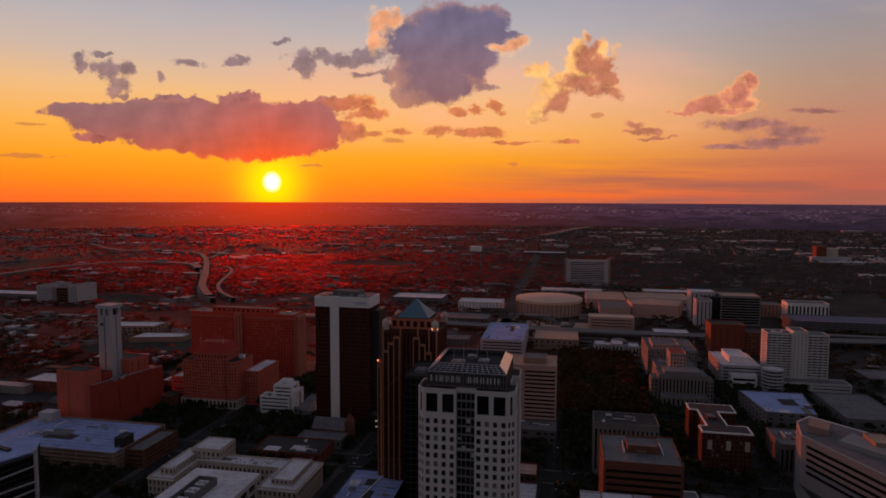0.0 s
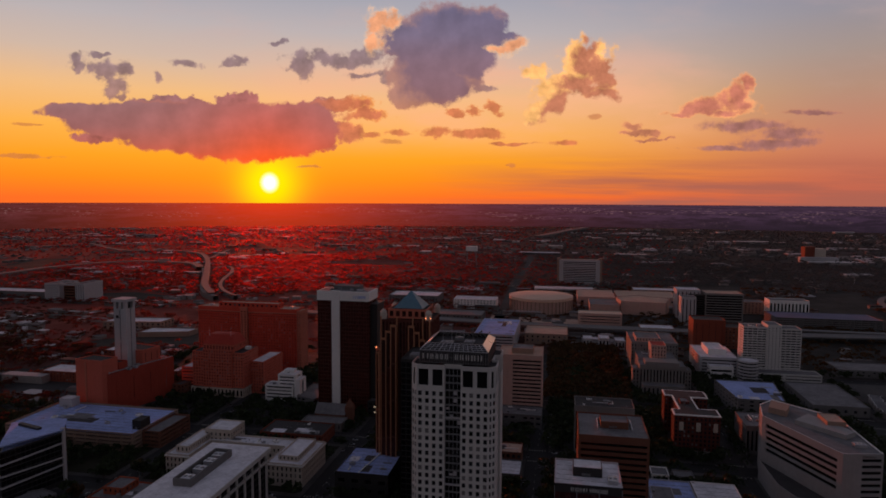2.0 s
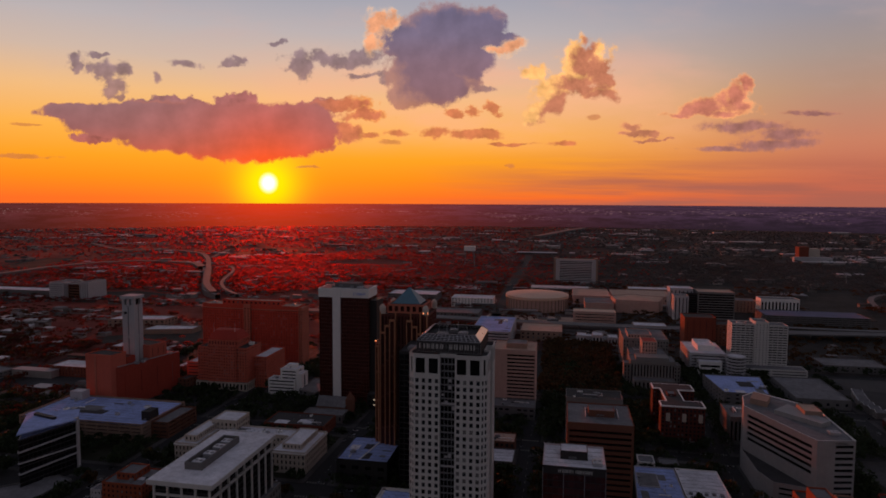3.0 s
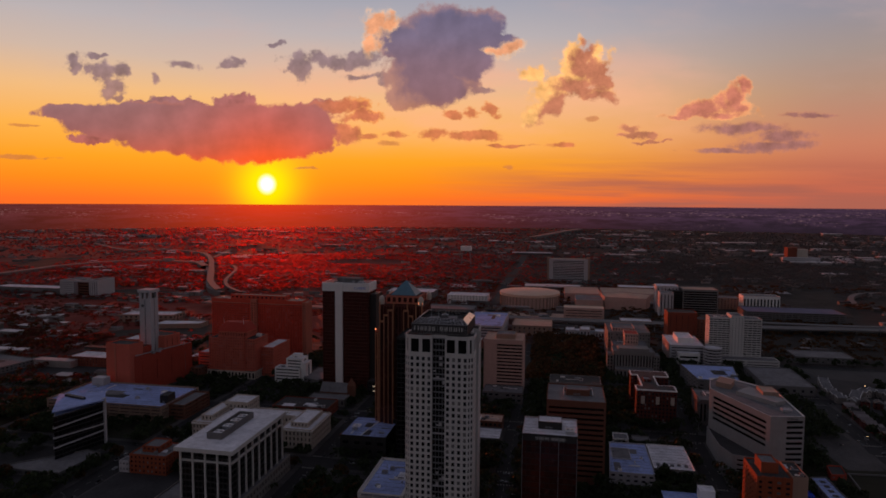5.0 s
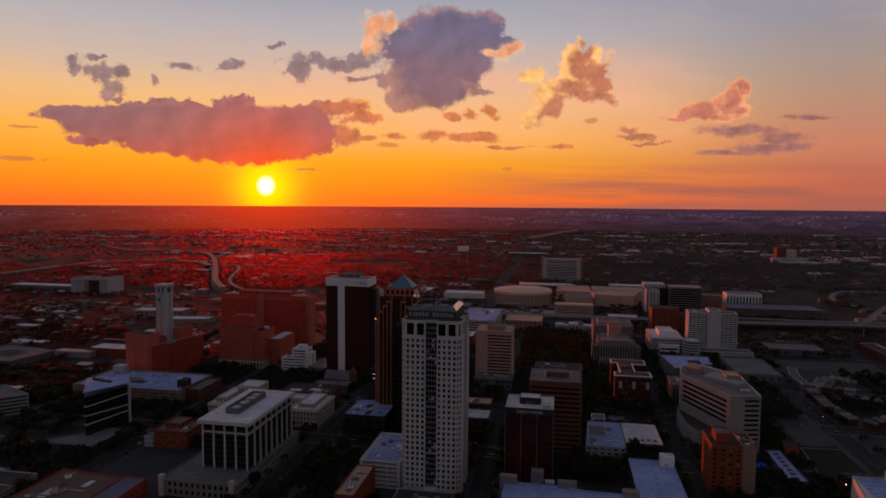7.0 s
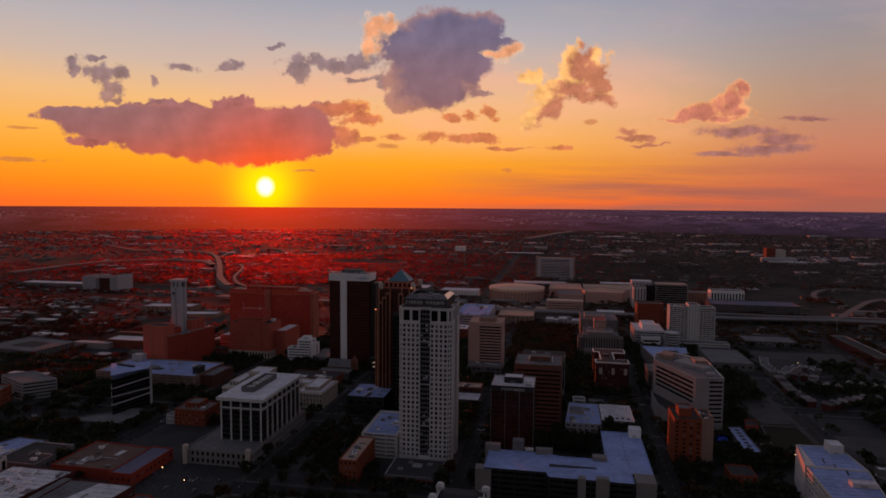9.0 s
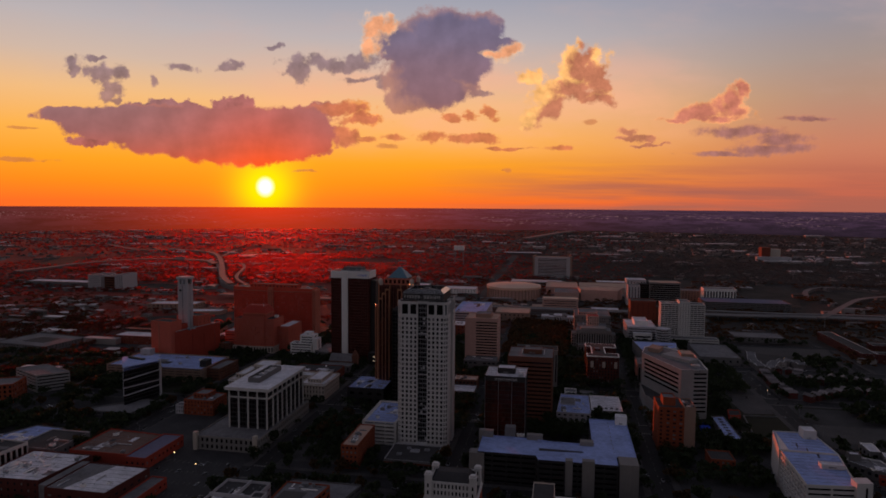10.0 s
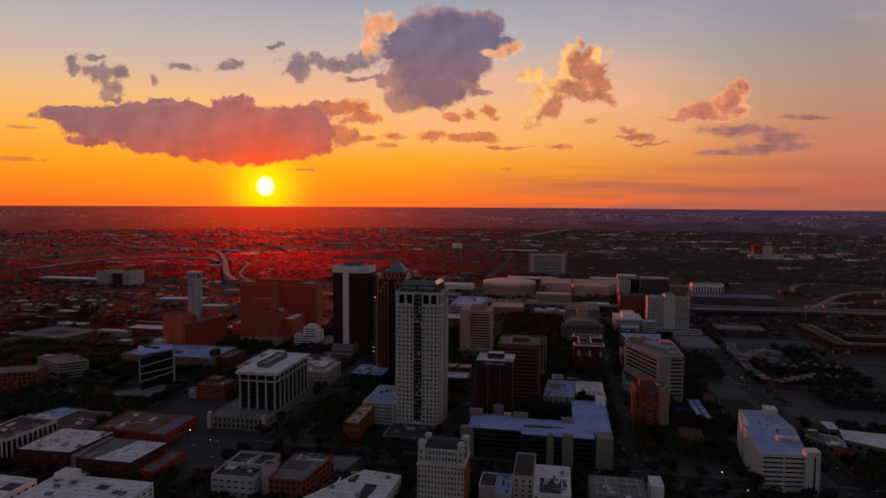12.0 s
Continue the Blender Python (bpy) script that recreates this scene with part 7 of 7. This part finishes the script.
red, green = by_sun_bearing(scatter(26000, -2300, 2300, 900, 2400, lambda x, y: far_ok(x, y) and math.hypot(x - 40, y + 150) < 2350, 51), 55)
woods("far_woods", "far woods covering the plain, painted red for sun haze", red, 0.9, (8, 12), SUNGLOW_FAR, 30, 52, True)
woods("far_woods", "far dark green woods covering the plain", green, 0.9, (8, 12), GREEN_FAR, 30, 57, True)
red, green = by_sun_bearing(scatter(14000, -3600, 3600, 1700, 4600, lambda x, y: far_ok(x, y) and math.hypot(x - 40, y + 150) > 2300 and clumped(x, y * 2.5, 420, -0.45), 53), 56)
woods("far_groves", "far groves over the plain, painted red for sun haze", red, 2.5, (7, 11), SUNGLOW_FAR, 16, 54, True)
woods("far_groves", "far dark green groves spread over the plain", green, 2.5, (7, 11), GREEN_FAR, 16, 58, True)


# ---- low houses, sheds and far roofs ----
def houses(name, label, spots_, mat_wall, mat_roof, size, seed):
    rg = random.Random(seed)
    wall, roof = Mesh(), Mesh()
    for x, y, z in spots_:
        w, d, h = rg.uniform(*size) , rg.uniform(*size) * 0.7, rg.uniform(3, 6.5)
        if rg.random() < 0.08:
            w, h = w * 2.2, h * 1.5
        wall.box(x - w / 2, y - d / 2, z - 3, x + w / 2, y + d / 2, z + h)
        a, b = (x - w / 2 - 0.4, y - d / 2 - 0.4), (x + w / 2 + 0.4, y + d / 2 + 0.4)
        roof.prism(rect(*a, *b), z + h, z + h + rg.choice((0.4, 0.6, 2.2)), inset(rect(*a, *b), rg.choice((0.1, 0.1, d * 0.3))))
    for nm, m, mt in ((name + "_walls", wall, mat_wall), (name + "_roofs", roof, mat_roof)):
        me = m.data(nm)
        me.materials.append(mt)
        tagged(new(nm, me), label, "houses", kind="stuff")


houses("suburb_house", "small weathered houses and sheds between trees", scatter(900, -1250, 1200, -50, 1500, lambda x, y: not city_core(x, y) and not on_street(x, y, 16) and abs(y - 970) > 30 and abs(x) < 380 + (y + 300) * 0.85, 61), HOUSES, HOUSE_ROOFS, (9, 22), 62)
houses("left_shed", "low pale and rusty roofed sheds in the suburb", scatter(120, -1250, -480, 150, 1500, lambda x, y: not on_street(x, y, 20) and abs(y - 970) > 36 and abs(x) < 380 + (y + 300) * 0.85, 64), HOUSES, PALE_ROOFS, (10, 26), 65)
houses("far_house", "far small houses among woods", scatter(1700, -3400, 3400, 1300, 3600, lambda x, y: far_ok(x, y) and clumped(y, x, 300, 0.0), 71), HOUSES, HOUSE_ROOFS, (10, 26), 72)
houses("far_shed", "far pale warehouse roofs in loose rows", scatter(420, -3300, 3300, 1300, 4300, lambda x, y: far_ok(x, y) and noise.noise((x / 700, y / 160, 9.0)) > 0.18, 81), HOUSES, PALE_ROOFS, (22, 70), 82)


# ---- row houses by the tracks ----
def row_house(x, y, turn, k, size=0.75):
    root = thing("row_house", "white gabled row house beside the rail yard" if k % 3 else "brick row house with a dark gable roof", "house", (x, y, 0), "row houses")
    c, s = math.cos(turn), math.sin(turn)
    o = lambda u, v: (x + size * (c * u - s * v), y + size * (s * u + c * v))
    m = Mesh().prism([o(-5, -6), o(5, -6), o(5, 6), o(-5, 6)], 0, 6.4)
    part("wall", m, HOUSES if k % 3 else DARK_BRICK, root)
    g = Mesh()
    p = [(*o(-5.4, -6.4), 6.4), (*o(5.4, -6.4), 6.4), (*o(5.4, 6.4), 6.4), (*o(-5.4, 6.4), 6.4), (*o(0, -6.4), 8.6), (*o(0, 6.4), 8.6)]
    g.quad(p[1], p[2], p[5], p[4]).quad(p[3], p[0], p[4], p[5]).quad(p[0], p[1], p[4]).quad(p[2], p[3], p[5])
    part("gable_roof", g, ROOF_GREY if k % 3 else HOUSE_ROOFS, root)
    trim = Mesh()
    for v in (-6.5, 6.5):
        for u in (-5.4, 5.4):
            trim.beam((*o(u, v), 6.3), (*o(0, v), 8.5), 0.3, 0.4)
    part("gable_trim", trim, WHITE if k % 3 else LIMESTONE, root)
    w = Mesh()
    for u in (-2.6, 2.6):
        for z in (1.5, 4.8):
            a, b = o(u - 0.7, -6.05), o(u + 0.7, -6.05)
            w.quad((*a, z), (*b, z), (*b, z + 1.6), (*a, z + 1.6))
    part("window_panes", w, GLASS, root, kind="stuff")


def along(points, gap):
    """Places and headings at even steps along a line."""
    out, rest = [], 0.0
    for (ax, ay), (bx, by) in zip(points, points[1:]):
        n = math.hypot(bx - ax, by - ay)
        while rest < n:
            out.append((ax + (bx - ax) * rest / n, ay + (by - ay) * rest / n, math.atan2(by - ay, bx - ax)))
            rest += gap
        rest -= n
    return out


rows_white = along([(325, 660), (316, 622), (317, 592), (326, 584), (342, 615), (366, 628), (372, 600)], 11.5)
rows_red = along([(314, 566), (310, 513), (316, 476)], 9.0) + along([(330, 467), (380, 503), (410, 496)], 12.0) + along([(336, 583), (356, 577), (344, 548), (374, 537)], 11.0) + along([(385, 556), (425, 540)], 12.0)
for k, (x, y, a) in enumerate(rows_white):
    row_house(x, y, a, k * 3 + 1)
for k, (x, y, a) in enumerate(rows_red):
    row_house(x, y, a, k * 3)
for x0, y0, x1, y1, h in ((462, 662, 482, 812, 12), (482, 662, 548, 680, 12), (500, 720, 560, 740, 12)):
    building("long red brick apartment range with a flat roof", rect(x0, y0, x1, y1), h, DARK_BRICK, ROOF_DARK, win(4, 3.2, 0.45, 0.5, 1, 1, 0.4), coping=PALE_GREY)


# ---- cars and street lamps ----
def car_kind():
    root = thing("car", "parked car at the kerb", "car", (0, 0, -80), "parked cars")
    body = [(-2.2, 0.35), (2.2, 0.35), (2.25, 0.75), (1.3, 0.95), (-1.9, 0.98), (-2.25, 0.8)]
    m = Mesh()
    n = len(body)
    m.v = [(x, -0.88, z - 80) for x, z in body] + [(x, 0.88, z - 80) for x, z in body]
    m.f = [tuple(range(n)), tuple(range(2 * n - 1, n - 1, -1))] + [(i, n + i, n + (i + 1) % n, (i + 1) % n) for i in range(n)]
    part("body", m, CAR, root)
    part("cabin", Mesh().prism([(-1.7, -0.8), (0.9, -0.8), (0.9, 0.8), (-1.7, 0.8)], -79.05, -78.5, [(-1.3, -0.62), (0.3, -0.62), (0.3, 0.62), (-1.3, 0.62)]), BLACK_GLASS, root)
    for x in (-1.35, 1.35):
        for y in (-0.88, 0.88):
            w = Mesh()
            ring = [(x + 0.33 * math.cos(i * math.pi / 5), -79.67 + 0.33 * math.sin(i * math.pi / 5)) for i in range(10)]
            w.v = [(a, y - 0.1, b) for a, b in ring] + [(a, y + 0.1, b) for a, b in ring]
            w.f = [tuple(range(10)), tuple(range(19, 9, -1))] + [(i, 10 + i, 10 + (i + 1) % 10, (i + 1) % 10) for i in range(10)]
            part("wheel", w, TYRE, root)
    return root


car = car_kind()
lots = []
for k in range(230):
    if k % 2:
        lots.append((rt.choice(NS[2:7]) + rt.choice((-7.2, 7.2, 2.6)), rt.uniform(80, 580), 90))
    else:
        lots.append((rt.uniform(-420, 420), rt.choice(EW[3:7]) + rt.choice((-7.2, 7.2, 2.6)), 0))
lots += [(-230 + rt.randrange(14) * 4.4 + 2.2, y + 2.6, 90) for y in (140, 158, 176, 194) for _ in range(3)]
lots += [(rt.uniform(-430, -345), rt.uniform(235, 295), rt.choice((20, 110))) for _ in range(14)]
lots += [(rt.uniform(212, 270), rt.choice((510, 530, 550, 570)), 90) for _ in range(16)]
for x, y, a in lots:
    if free(x, y, 2.5):
        copy_thing(car, pose(x, y, 0.03 if on_street(x, y, 8.4) else 0.22, 0, 0, a))
for o in (*car.children_recursive, car):
    bpy.data.objects.remove(o)


def lamp_kind():
    root = thing("street_lamp", "grey steel street lamp with a curved arm", "lamp", (0, 0, -90), "street lamps")
    part("pole", Mesh().drum(0, 0, -90, -81.5, 0.12, 0.08, 8), STEEL, root)
    arm = part("arm", Mesh().beam((0, 0, -81.6), (1.8, 0, -81.2), 0.1, 0.1), STEEL, root)
    part("lamp_head", Mesh().box(1.5, -0.18, -81.3, 2.3, 0.18, -81.1), METAL, arm)
    return root


lamp = lamp_kind()
for x in NS[2:8]:
    for k in range(9):
        y = 70 + k * 58
        if free(x + 10, y) and not on_street(x + 10, y):
            copy_thing(lamp, pose(x + 10, y, 0.15, 0, 0, 180))
for o in (*lamp.children_recursive, lamp):
    bpy.data.objects.remove(o)
for x, y, h in ((-225, 196, 7), (-196, 179, 7), (14, 222, 4), (205, 196, 6), (215, 168, 6), (250, 320, 6), (360, 640, 7), (290, 470, 8)):
    root = thing("yard_lamp", "lit lamp on a slim pole in a yard", "lamp", (x, y, 0.2), "lit yard lamps")
    part("pole", Mesh().drum(x, y, 0.2, h, 0.1, 0.08, 6), STEEL, root)
    part("bulb", Mesh().drum(x, y, h, h + 0.45, 0.3, 0.22, 8), LAMP, root, "glowing bulb")
for x, y, h in ((700, 1640, 26), (720, 1100, 28), (505, 900, 22)):
    root = thing("mast_light", "tall unlit mast by the motorway", "mast", (x, y, land(x, y)))
    part("mast", Mesh().drum(x, y, land(x, y), land(x, y) + h, 0.5, 0.3, 8), METAL, root)
